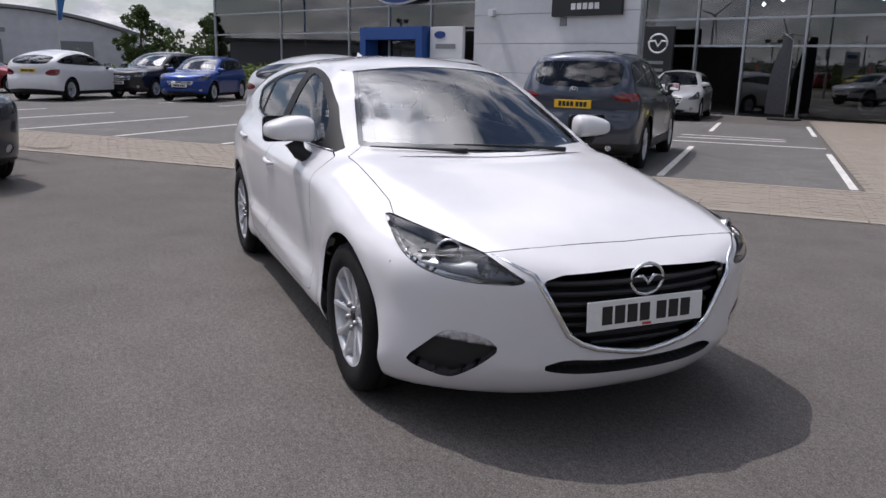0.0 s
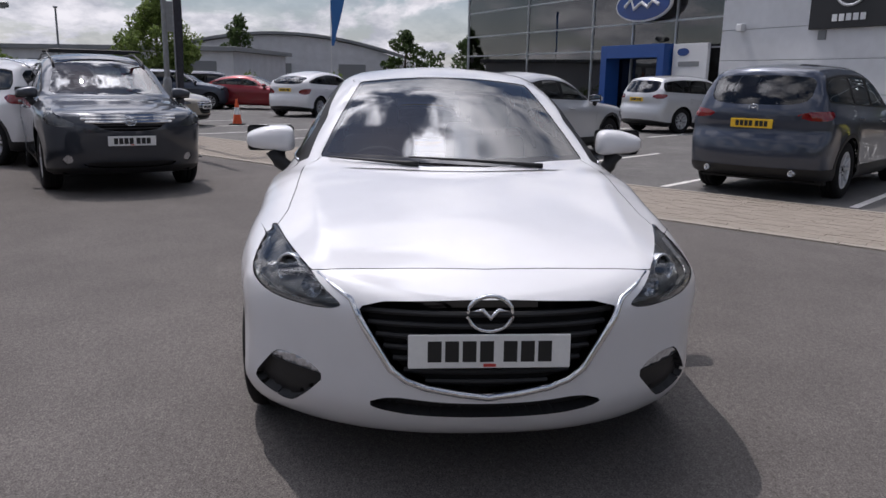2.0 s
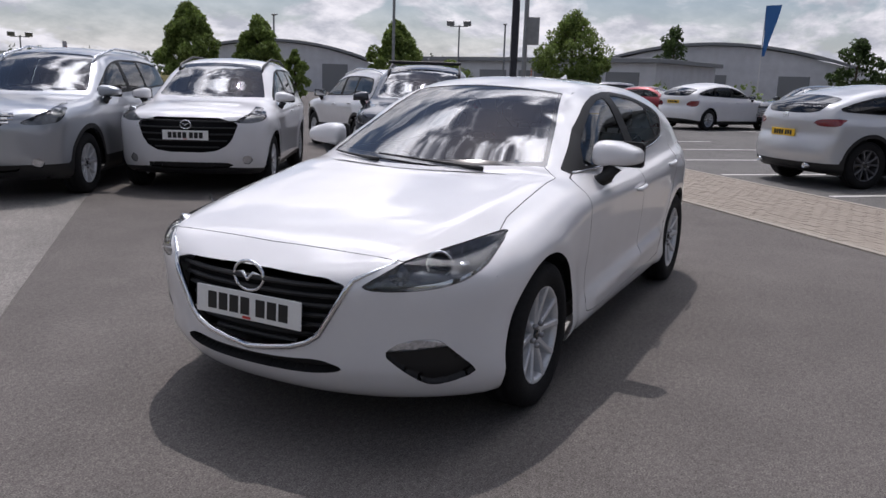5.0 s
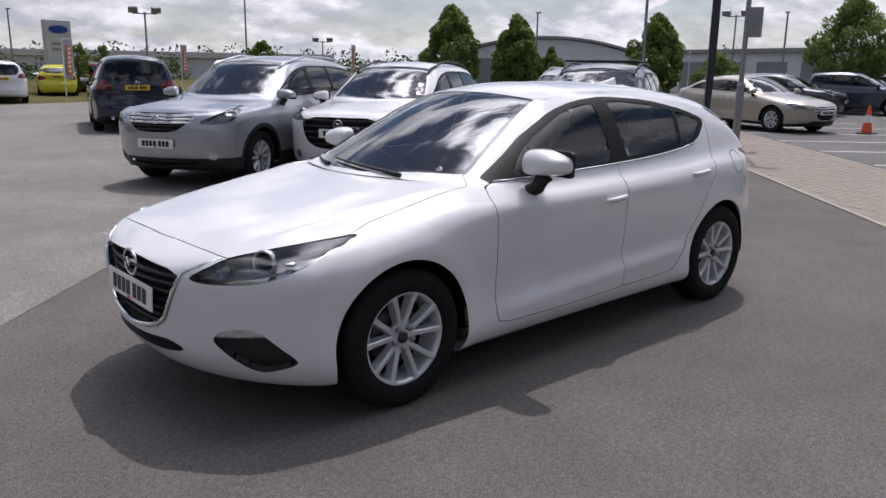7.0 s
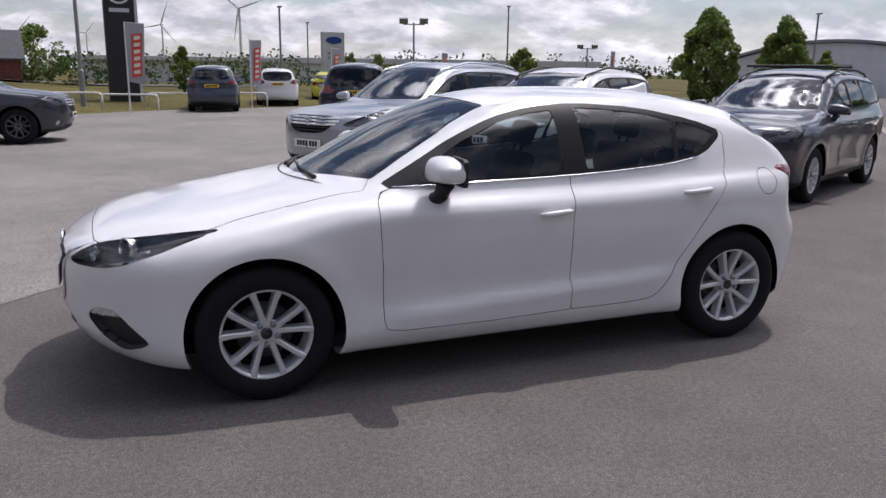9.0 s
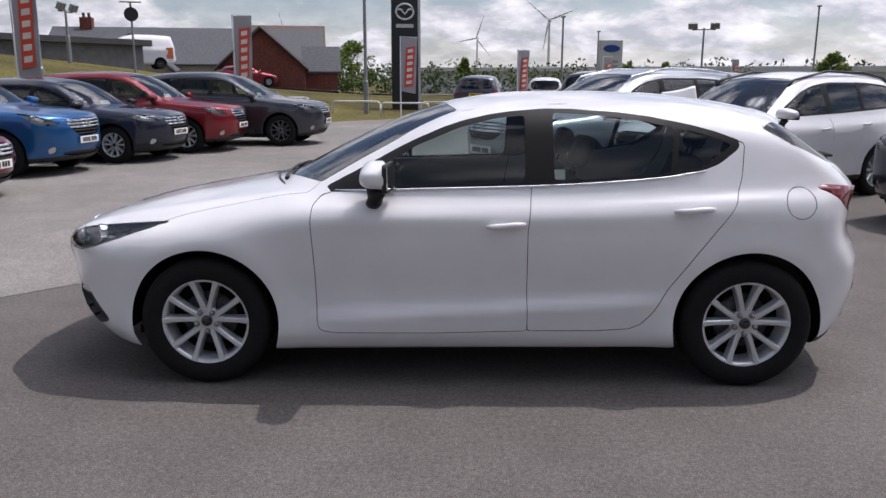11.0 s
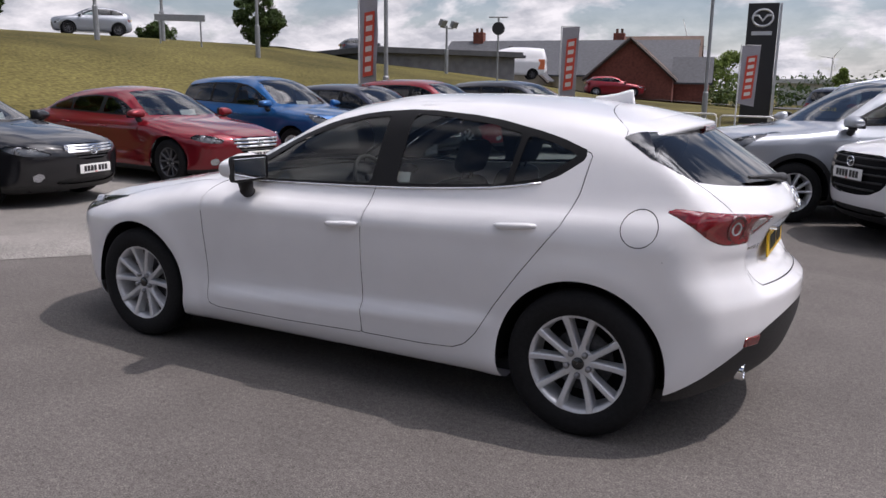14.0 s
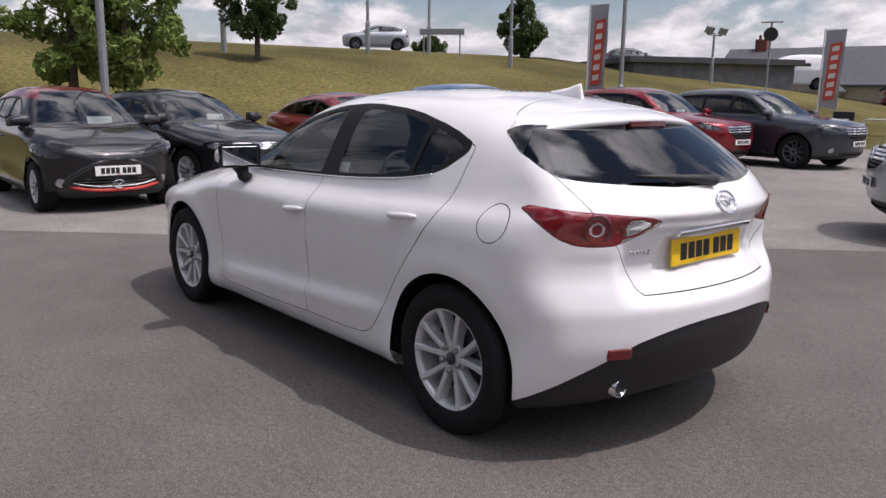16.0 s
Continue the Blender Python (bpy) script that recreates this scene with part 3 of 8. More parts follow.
def number_plate(parent, m, yellow=False, width=0.52, height=0.111):
    """A number plate whose characters are plain bars; it faces +x of m."""
    if yellow in PLATES:
        plate = copy_thing(PLATES[yellow], m)
        plate.parent = parent
        return plate
    plate = part("number_plate", box_bm(0, 0.008, -width / 2, width / 2, -height / 2, height / 2, 0.004), MAT["plate_yellow" if yellow else "plate_white"], parent, "yellow number plate" if yellow else "white number plate")
    plate.matrix_basis = m
    PLATES[yellow] = plate
    s = width / 0.52
    y = -0.198 * s
    for k in range(7):
        bar = part("plate_bar", box_bm(0.008, 0.0095, y, y + 0.044 * s, -0.034 * s, 0.034 * s), MAT["plate_ink"], plate)
        y += 0.0555 * s + (0.02 * s if k == 3 else 0)
    return plate


def mirror_parts(parent, x, y, z, side, mat, size=1.0):
    """A door mirror: painted housing, black foot and glass."""
    bm = bmesh.new()
    bmesh.ops.create_icosphere(bm, subdivisions=4, radius=1.0)
    for v in bm.verts:
        p = v.co
        squared = Vector([math.copysign(abs(c) ** 0.5, c) for c in p])
        out_way = squared.y * side
        fx = 0.10 if squared.x > 0 else 0.038
        tall = 0.078 - 0.012 * out_way
        low = 1.0 - 0.30 * max(0.0, out_way) if squared.z > 0 else 0.62
        v.co = Vector((squared.x * fx * (1 - 0.25 * squared.z * squared.z) - 0.02 * out_way, squared.y * 0.122, squared.z * tall * low + 0.004 * out_way)) * size
    cap = part("mirror_housing", bm, mat, parent, smooth=True)
    cap.location = (x, y + side * 0.135 * size, z + 0.06)
    cap.rotation_euler = (0, 0, side * radians(-6))
    bm = rod_bm([(x + 0.05, y - side * 0.03, z - 0.075), (x + 0.045, y + side * 0.04, z - 0.078), (x + 0.03, y + side * 0.085, z - 0.05), (x + 0.02, y + side * 0.11, z + 0.01)], [0.042 * size, 0.036 * size, 0.038 * size, 0.052 * size], 12)
    part("mirror_foot", bm, MAT["trim"], parent, smooth=True)
    part("mirror_rim", box_bm(-0.052 * size, -0.034 * size, -0.119 * size, 0.119 * size, -0.056 * size, 0.076 * size, 0.02, 3), MAT["trim"], cap)
    part("mirror_glass", box_bm(-0.055 * size, -0.049 * size, -0.104 * size, 0.104 * size, -0.044 * size, 0.063 * size, 0.003), MAT["mirror"], cap)
    return cap


def handle_part(parent, shape, x0, x1, z, mat):
    """Two bar handles, one on each side of the car, over a shallow cup."""
    for side in (1, -1):
        pts = []
        for t in np.linspace(0, 1, 9):
            x = x0 + (x1 - x0) * t
            lift = 0.021 * math.sin(math.pi * t) ** 0.5 + 0.003
            pts.append((x, side * (shape.side_y(x, z) + lift), z - 0.006 * math.cos(math.pi * t)))
        bm = rod_bm(pts, [0.007, 0.013, 0.015, 0.015, 0.015, 0.015, 0.015, 0.013, 0.007], 10)
        part("door_handle", bm, mat, parent, smooth=True)


def badge_ring(parent, m, r, mat):
    """A plain oval badge ring with a bent wing across it."""
    bm = rod_bm([(0.004, math.cos(a) * r, math.sin(a) * r * 0.8) for a in np.linspace(0, math.tau, 33)], r * 0.1, 8, cap=False)
    rod_bm([(0.006, -r * 0.8, r * 0.12), (0.009, -r * 0.35, r * 0.18), (0.010, 0, -r * 0.18), (0.009, r * 0.35, r * 0.18), (0.006, r * 0.8, r * 0.12)], [r * 0.04, r * 0.1, r * 0.12, r * 0.1, r * 0.04], 8, bm)
    ob = part("badge", bm, mat, parent, smooth=True)
    ob.matrix_basis = m
    return ob


SEATS = []


def seat_parts(parent, x, y, base=0.42, scale=1.0):
    if SEATS:
        for ob, m in SEATS:
            twin = copy_thing(ob, Matrix.Translation((x, y, base)) @ m)
            twin.parent = parent
        return
    for ob in seat_shapes(parent):
        SEATS.append((ob, ob.matrix_basis.copy()))
        ob.matrix_basis = Matrix.Translation((x, y, base)) @ ob.matrix_basis


def seat_shapes(parent, x=0.0, y=0.0, base=0.0):
    bm = box_bm(x - 0.25, x + 0.27, y - 0.24, y + 0.24, base, base + 0.15, 0.05, 3)
    cushion = part("seat_cushion", bm, MAT["seat_cloth"], parent, smooth=True)
    bm = box_bm(-0.06, 0.06, -0.23, 0.23, 0.0, 0.60, 0.05, 3)
    b = part("seat_back", bm, MAT["seat_cloth"], parent, smooth=True)
    b.matrix_basis = pose(x - 0.25, y, base + 0.08, 0, -20, 0)
    bm = box_bm(-0.045, 0.045, -0.125, 0.125, 0.64, 0.81, 0.04, 3)
    rod_bm([(0, -0.05, 0.58), (0, -0.05, 0.68)], 0.008, 6, bm)
    rod_bm([(0, 0.05, 0.58), (0, 0.05, 0.68)], 0.008, 6, bm)
    part("head_rest", bm, MAT["seat_cloth"], b, smooth=True)
    return cushion, b


def cabin_parts(car, shape, rhd=True, full=True):
    """Seats, dashboard, steering wheel, floor pan and roof lining."""
    d = shape.belt(0.0) - 0.985
    for y in (0.36, -0.36):
        seat_parts(car, -0.08 + shape.seat_x, y, 0.38 + d)
    for y in (0.36, -0.36):
        seat_parts(car, -0.92 + shape.seat_x, y, 0.42 + d)
    w = shape.waist(0.0)
    bm = box_bm(0.62, 1.0, -w + 0.10, w - 0.10, 0.62 + d, 0.955 + d, 0.09, 3)
    part("dashboard", bm, MAT["dash"], car, smooth=True)
    y = -0.36 if rhd else 0.36
    bm = rod_bm([(0.0, math.cos(a) * 0.185, math.sin(a) * 0.185) for a in np.linspace(0, math.tau, 33)], 0.015, 8, cap=False)
    box_bm(-0.03, 0.02, -0.07, 0.07, -0.06, 0.06, 0.02, 2, bm)
    for a in (0, math.pi, -math.pi / 2):
        rod_bm([(0, math.cos(a) * 0.05, math.sin(a) * 0.05), (0, math.cos(a) * 0.18, math.sin(a) * 0.18)], 0.014, 6, bm)
    sw = part("steering_wheel", bm, MAT["dash"], car, smooth=True)
    sw.location, sw.rotation_euler = (0.52 + shape.seat_x * 0.5, y, 0.86 + d), (0, radians(24), 0)
    bm = box_bm(shape.rear + 0.5, 1.2, -w + 0.06, w - 0.06, 0.19, 0.24)
    box_bm(shape.rear + 0.45, -1.22 + shape.seat_x, -w + 0.12, w - 0.12, 0.24, 0.80 + d, 0.0, 1, bm)
    part("floor_pan", bm, MAT["dash"], car)


def wheel_wells(car, shape, width):
    for x in (shape.axle_f, shape.axle_r):
        for side in (1, -1):
            y1, y0 = side * (shape.plan(x) - 0.035), side * 0.42
            a = np.linspace(radians(-6), radians(186), 25)
            verts = [(x + math.cos(t) * (shape.arch + 0.012), y, shape.tyre + math.sin(t) * (shape.arch + 0.012)) for y in (y1, y0) for t in a]
            faces = [(k, k + 1, k + 26, k + 25) for k in range(24)]
            verts.append((x, y0, shape.tyre))
            faces += [(25 + k, 26 + k, 50) for k in range(24)]
            link_mesh("wheel_liner", verts, faces, MAT["gap"], car)


def arch_value(shape, x, y, z):
    r1, r2 = np.hypot(x - shape.axle_f, z - shape.tyre), np.hypot(x - shape.axle_r, z - shape.tyre)
    return np.maximum(np.minimum(r1, r2) - shape.arch, 0.45 - np.abs(y))


def bars(y0, y1, z, depth, x_of, thick=0.012):
    """A horizontal grille bar that follows the curve of a nose."""
    ys = np.linspace(y0, y1, 21)
    return [(float(x_of(abs(y), z)) - depth, float(y), z) for y in ys]

# ---------------------------------------------------------------- the white hatchback


def white_hatchback():
    sh = Shape(seat_x=0.0, **MAZDA)
    car = tagged(new("hatchback_car"), "white five-door hatchback parked on dark tarmac", "car")
    m = sh.mesh(216, 170, 64)
    white = MAT["white_paint"]

    def xyz(mesh):
        return mesh[0][:, 0], mesh[0][:, 1], mesh[0][:, 2]

    def take(mesh, fn):
        return cut(mesh, fn(*xyz(mesh)))

    def skin(p, d, reach=1.2):
        """The first place where a ray meets the outer form, and the way it faces there."""
        p, d = Vector(p), Vector(d).normalized()
        q = np.linspace(0, reach, 2400)
        at = np.array(p) + q[:, None] * np.array(d)
        k = int(np.argmax(sh.value(at[:, 0], at[:, 1], at[:, 2]) < 0))
        c = at[k]
        e = 0.004
        steps = np.array([(e, 0, 0), (-e, 0, 0), (0, e, 0), (0, -e, 0), (0, 0, e), (0, 0, -e)]) + c
        g = sh.value(steps[:, 0], steps[:, 1], steps[:, 2])
        return Vector(c), Vector((g[0] - g[1], g[2] - g[3], g[4] - g[5])).normalized()

    def facing(c, way):
        return Matrix.Translation(c) @ Vector(way).to_track_quat("Y", "Z").to_matrix().to_4x4()

    # the hollow behind the rear number plate
    hollow = rounded([(0.285, 0.905), (-0.285, 0.905), (-0.33, 0.83), (-0.34, 0.735), (0.34, 0.735), (0.33, 0.83)], 1)
    v, f = m
    deep = np.clip((0.012 - inside(hollow, v[:, 1], v[:, 2])) / 0.026, 0, 1) * (v[:, 0] < -1.8)
    m = (v + np.c_[0.028 * deep * deep * (3 - 2 * deep), 0 * deep, 0 * deep], f)
    # wheel openings
    _, m = take(m, lambda x, y, z: arch_value(sh, x, y, z))
    # side windows: one dark surround, in which the panes lie
    dlo = rounded([(0.80, 0.966), (0.4, 0.985), (-0.3, 1.005), (-0.9, 1.045), (-1.16, 1.09), (-1.335, 1.215), (-1.14, 1.285), (-0.8, 1.352), (-0.4, 1.378), (-0.12, 1.356), (0.11, 1.304), (0.33, 1.212), (0.55, 1.095)], 1)
    surround, m = take(m, lambda x, y, z: np.maximum(inside(dlo, x, z), 0.42 - np.abs(y)))
    panes = {
        "front_door_glass": [(0.57, 0.998), (0.2, 1.008), (-0.24, 1.022), (-0.245, 1.340), (-0.10, 1.325), (0.08, 1.280), (0.30, 1.190), (0.47, 1.092)],
        "rear_door_glass": [(-0.385, 1.030), (-0.95, 1.066), (-0.985, 1.283), (-0.8, 1.322), (-0.55, 1.346), (-0.385, 1.352)],
        "quarter_glass": [(-0.982, 1.074), (-1.12, 1.105), (-1.262, 1.205), (-1.14, 1.252), (-1.015, 1.279)],
    }
    for name, poly in panes.items():
        poly = crisp(poly)
        for side in (1, -1):
            pane, surround = take(surround, lambda x, y, z: np.maximum(inside(poly, x, z), -side * y))
            ob = show_part(name, pushed(pane, -0.004), MAT["glass"], car)
            ob.visible_shadow = False
    for piece in islands(surround):
        show_part("window_surround", piece, MAT["satin_black"], car, "black window surround and pillars")
    # bright strip below the side windows
    for side in (1, -1):
        pts = []
        for x in np.linspace(0.70, -1.12, 24):
            z = float(spline((-1.16, 1.085), (-0.9, 1.043), (-0.3, 1.003), (0.4, 0.983), (0.99, 0.964))(x)) + 0.004
            pts.append((x, side * (sh.side_y(x, z) + 0.002), z))
        part("window_strip", rod_bm(pts, 0.006, 6), MAT["chrome"], car, "chrome strip below the windows", smooth=True)
    # windscreen and rear screen
    def screen(x, y, z):
        ay = np.abs(y)
        edge = sh.cabin_side(x, z) - 0.138
        low = 0.992 + 0.0 * ay - 0.03 * (ay / 0.6) ** 2
        return np.maximum(np.maximum(ay - edge, low - z), np.maximum(sh.bonnet(x) + 0.012 - z, (0.16 - 0.10 * (ay / 0.55) ** 2) - x))

    glass, m = take(m, screen)
    rim, glass = take(glass, lambda x, y, z: np.maximum(-0.022 - screen(x, y, z), -1.0) * 1.0)
    for piece in islands(pushed(rim, -0.003)):
        show_part("screen_border", piece, MAT["gloss_black"], car, "black border of the windscreen")
    ob = show_part("windscreen", pushed(glass, -0.003), MAT["screen_glass"], car, "windscreen reflecting clouds")
    ob.visible_shadow = False
    def rear_u(x, y):
        return np.abs(y) + 0.7 * (x + 2.0)

    back_poly = [(-0.6, 1.074), (0.25, 1.077), (0.5, 1.09), (0.72, 1.104), (0.85, 1.118), (0.93, 1.155), (1.0, 1.21), (1.042, 1.288), (0.95, 1.306), (-0.6, 1.32)]
    rear_glass, m = take(m, lambda x, y, z: np.maximum(inside(back_poly, rear_u(x, y), z), x + 1.34))
    wing, pane = take(rear_glass, lambda x, y, z: 0.90 + (1.31 - z) * 0.8 - rear_u(x, y))
    ob = show_part("rear_screen", pushed(pane, -0.003), MAT["dark_glass"], car, "dark tinted rear screen")
    ob.visible_shadow = False
    for piece in islands(pushed(wing, 0.002)):
        show_part("screen_wing", piece, MAT["gloss_black"], car, "gloss black wing beside the rear screen")
    # headlamps
    lamp = rounded([(0.375, 0.668), (0.46, 0.712), (0.555, 0.757), (0.70, 0.782), (0.85, 0.803), (0.995, 0.822), (1.005, 0.812), (0.96, 0.775), (0.90, 0.725), (0.81, 0.685), (0.72, 0.664), (0.62, 0.654), (0.49, 0.650), (0.41, 0.655)], 1)

    def lamp_value(x, y, z):
        return np.maximum(inside(lamp, np.abs(y) - 0.5 * (x - 2.0), z), 1.3 - x)

    lamps, m = take(m, lamp_value)
    for side in (1, -1):
        one, _ = take(lamps, lambda x, y, z: -side * y)
        unit = show_part("headlamp", shell(pushed(one, -0.001), 0.012), MAT["lamp_glass"], car, "clear headlamp with a dark housing")
        unit.visible_shadow = False
        bowl, _ = take(one, lambda x, y, z: lamp_value(x, y, z) + 0.002)
        house = show_part("lamp_housing", pushed(bowl, -0.052), MAT["lamp_dark"], unit)
        show_part("housing_wall", rim_wall(pushed(bowl, -0.006), 0.047), MAT["lamp_dark"], unit)
        # bright lower sweep of the housing
        sweep, _ = take(one, lambda x, y, z: np.maximum(-0.019 - lamp_value(x, y, z), z - 0.690 - 0.34 * (np.abs(y) - 0.5 * (x - 2.0) - 0.66)))
        for piece in islands(pushed(sweep, -0.020))[:1]:
            show_part("lamp_sweep", piece, MAT["lamp_inner"], unit)
        way = Vector((0.86, side * 0.50, 0.08)).normalized()
        c, n = skin(Vector((1.985, side * 0.69, 0.737)) + way * 0.4, -way)
        v, f = lathe([(0.060, -0.045), (0.064, -0.010), (0.062, -0.002), (0.056, 0.0), (0.051, -0.006), (0.048, -0.03)], 36)
        ring = link_mesh("lamp_ring", v, f, MAT["lamp_inner"], unit)
        ring.matrix_basis = facing(c - way * 0.042, way) @ Matrix.Scale(0.84, 4)
        v, f = lathe([(0.048, -0.04), (0.047, -0.022), (0.040, -0.020), (0.036, -0.012), (0.028, -0.004), (0.016, 0.001), (0.001, 0.003)], 36)
        eye = link_mesh("lamp_lens", v, f, MAT["lens_glass"], unit)
        eye.matrix_basis = facing(c - way * 0.044, way) @ Matrix.Scale(0.84, 4)
        # faceted indicator bowl beside the grille, and the small light in the tail of the lamp
        way2 = Vector((0.92, side * 0.36, 0.12)).normalized()
        c, n = skin(Vector((2.085, side * 0.575, 0.706)) + way2 * 0.4, -way2)
        v, f = lathe([(0.040, 0.0), (0.034, -0.012), (0.026, -0.022), (0.012, -0.030), (0.001, -0.032)], 10)
        bowl2 = link_mesh("lamp_reflector", v, f, MAT["lamp_inner"], unit, smooth=False)
        bowl2.matrix_basis = facing(c - way2 * 0.026, way2)
        v, f = lathe([(0.013, -0.03), (0.012, -0.008), (0.006, 0.0), (0.001, 0.002)], 12)
        bulb = link_mesh("lamp_bulb", v, f, MAT["clear_lens"], unit)
        bulb.matrix_basis = bowl2.matrix_basis
        way3 = Vector((0.62, side * 0.76, 0.2)).normalized()
        c, n = skin(Vector((1.87, side * 0.755, 0.757)) + way3 * 0.4, -way3)
        bm = box_bm(-0.020, 0.020, -0.006, 0.006, -0.013, 0.013, 0.005, 2)
        r = part("lamp_reflector", bm, MAT["lamp_inner"], unit, smooth=True)
        r.matrix_basis = facing(c - n * 0.03, n)
    # grille, lower intake and fog lamp pods
    mouth = rounded([(0.425, 0.688), (0.0, 0.700), (-0.425, 0.688), (-0.385, 0.60), (-0.31, 0.475), (-0.23, 0.425), (0.0, 0.385), (0.23, 0.425), (0.31, 0.475), (0.385, 0.60)], 1)
    grille, m = take(m, lambda x, y, z: np.maximum(inside(mouth, y, z), 1.8 - x))
    show_part("grille_recess", pushed(grille, -0.05), MAT["gap"], car)

    def nose_x(ay, z):
        return sh.nose(z) - sh.bow_f * (ay / 0.8) ** sh.bow_p

    g = tagged(new("grille"), "black slatted grille with a chrome frame")
    g.parent = car
    for z, hw in ((0.655, 0.405), (0.615, 0.385), (0.575, 0.36), (0.535, 0.335), (0.495, 0.305), (0.455, 0.27), (0.42, 0.20)):
        bm = rod_bm(bars(-hw, hw, z, 0.044, nose_x), 0.010, 6)
        part("slat", bm, MAT["trim"], g)
    # chrome frame along the sides and the point of the grille, out to the lamps
    edge = [(0.555, 0.752), (0.50, 0.722), (0.44, 0.690), (0.415, 0.64), (0.388, 0.59), (0.352, 0.53), (0.315, 0.468), (0.265, 0.433), (0.20, 0.410), (0.10, 0.392), (0, 0.378)]
    edge += [(-y, z) for y, z in edge[-2::-1]]
    spots = []
    for y, z in edge:
        c, n = skin((2.6, y, z), (-1, 0, 0), 1.0)
        spots.append(c - n * 0.002)
    fat = [0.005, 0.007, 0.010] + [0.0125] * 15 + [0.010, 0.007, 0.005]
    part("grille_frame", rod_bm(spots, fat, 10), MAT["chrome"], g, "chrome wing-shaped grille frame", smooth=True)
    plate_pose = Matrix.Translation((float(nose_x(0.0, 0.53)) - 0.022, 0, 0.537)) @ pose(0, 0, 0, 0, -3, 0)
    pl = number_plate(car, plate_pose)
    part("plate_mark", box_bm(0.0095, 0.0105, -0.02, 0.02, -0.050, -0.040), MAT["red_ink"], pl)
    badge_ring(car, Matrix.Translation(skin((2.6, 0, 0.657), (-1, 0, 0))[0] + Vector((-0.026, 0, 0))), 0.072, MAT["chrome"])
    slot = rounded([(0.315, 0.372), (0.15, 0.360), (0.0, 0.356), (-0.15, 0.360), (-0.315, 0.372), (-0.40, 0.338), (-0.36, 0.318), (-0.25, 0.304), (0, 0.300), (0.25, 0.304), (0.36, 0.318), (0.40, 0.338)], 1)
    low, m = take(m, lambda x, y, z: np.maximum(inside(slot, y, z), 1.9 - x))
    show_part("lower_intake", pushed(low, -0.04), MAT["trim"], car, "black lower air intake")
    show_part("intake_edge", rim_wall(low, 0.04), MAT["trim"], car)
    pod = rounded([(0.525, 0.402), (0.57, 0.443), (0.65, 0.463), (0.735, 0.462), (0.77, 0.436), (0.885, 0.325), (0.875, 0.302), (0.74, 0.262), (0.69, 0.268), (0.60, 0.335)], 1)
    pods, m = take(m, lambda x, y, z: np.maximum(inside(pod, np.abs(y) - 0.35 * (x - 2.1), z), 1.75 - x))
    for side in (1, -1):
        one, _ = take(pods, lambda x, y, z: -side * y)
        signal, rest = take(one, lambda x, y, z: 0.412 + 0.07 * (np.abs(y) - 0.35 * (x - 2.1) - 0.53) - z)
        show_part("fog_pod", shell(pushed(rest, -0.03), -0.03), MAT["trim"], car, "black fog lamp surround")
        show_part("indicator", shell(pushed(signal, -0.004), 0.02), MAT["clear_lens"], car, "clear front indicator")
    # tail lamps
    tail = rounded([(0.335, 0.955), (0.43, 0.980), (0.60, 0.992), (0.80, 1.006), (1.02, 1.024), (1.032, 1.012), (0.97, 0.960), (0.88, 0.902), (0.79, 0.874), (0.69, 0.868), (0.58, 0.872), (0.46, 0.897)], 1)
    tails, m = take(m, lambda x, y, z: np.maximum(inside(tail, rear_u(x, y), z), x + 1.3))
    window = rounded([(0.545, 0.962), (0.545, 0.900), (0.47, 0.912), (0.40, 0.945), (0.43, 0.962)], 1)
    for side in (1, -1):
        one, _ = take(tails, lambda x, y, z: -side * y)
        white_bit, one = take(one, lambda x, y, z: inside(window, rear_u(x, y), z))
        split_gap, one = take(one, lambda x, y, z: np.abs(rear_u(x, y) - 0.585 - 0.35 * (z - 0.93)) - 0.0025)
        pieces = sorted(islands(one), key=lambda q: -float(rear_u(q[0][:, 0], q[0][:, 1]).mean()))
        lens = show_part("tail_lamp", shell(pieces[0], 0.02), MAT["red_lens"], car, "red wraparound tail lamp")
        for piece in pieces[1:]:
            show_part("lens_panel", shell(piece, 0.02), MAT["red_lens_dark"], lens)
        for piece in islands(pushed(split_gap, -0.004)):
            show_part("lens_joint", piece, MAT["gap"], lens)
        show_part("reversing_lens", pushed(white_bit, -0.001), MAT["clear_lens"], lens)
        way = Vector((-0.78, side * 0.62, 0.05)).normalized()
        c, n = skin(Vector((-1.904, side * 0.625, 0.935)) + way * 0.4, -way)
        v, f = lathe([(0.060, -0.02), (0.060, 0.002), (0.052, 0.005), (0.044, 0.002), (0.040, -0.004)], 32)
        ring = link_mesh("lamp_ring", v, f, MAT["red_lens_dark"], lens)
        ring.matrix_basis = facing(c - n * 0.001, n)
        v, f = lathe([(0.040, -0.006), (0.036, 0.0), (0.022, 0.003), (0.020, -0.002), (0.001, -0.002)], 28)
        ring2 = link_mesh("lamp_reflector", v, f, MAT["clear_lens"], lens)
        ring2.matrix_basis = ring.matrix_basis
    # black rear valance with reflectors and exhaust tips
    def valance(x, y, z):
        u = rear_u(x, y)
        line = np.where(u < 0.48, 0.565 - 0.065 * (np.maximum(u, 0) / 0.48) ** 2, 0.50 - 0.43 * (u - 0.48))
        return np.maximum(z - line, x + 1.62)

    black, m = take(m, valance)
    val = show_part("rear_valance", pushed(black, -0.006), MAT["trim"], car, "black plastic rear valance")
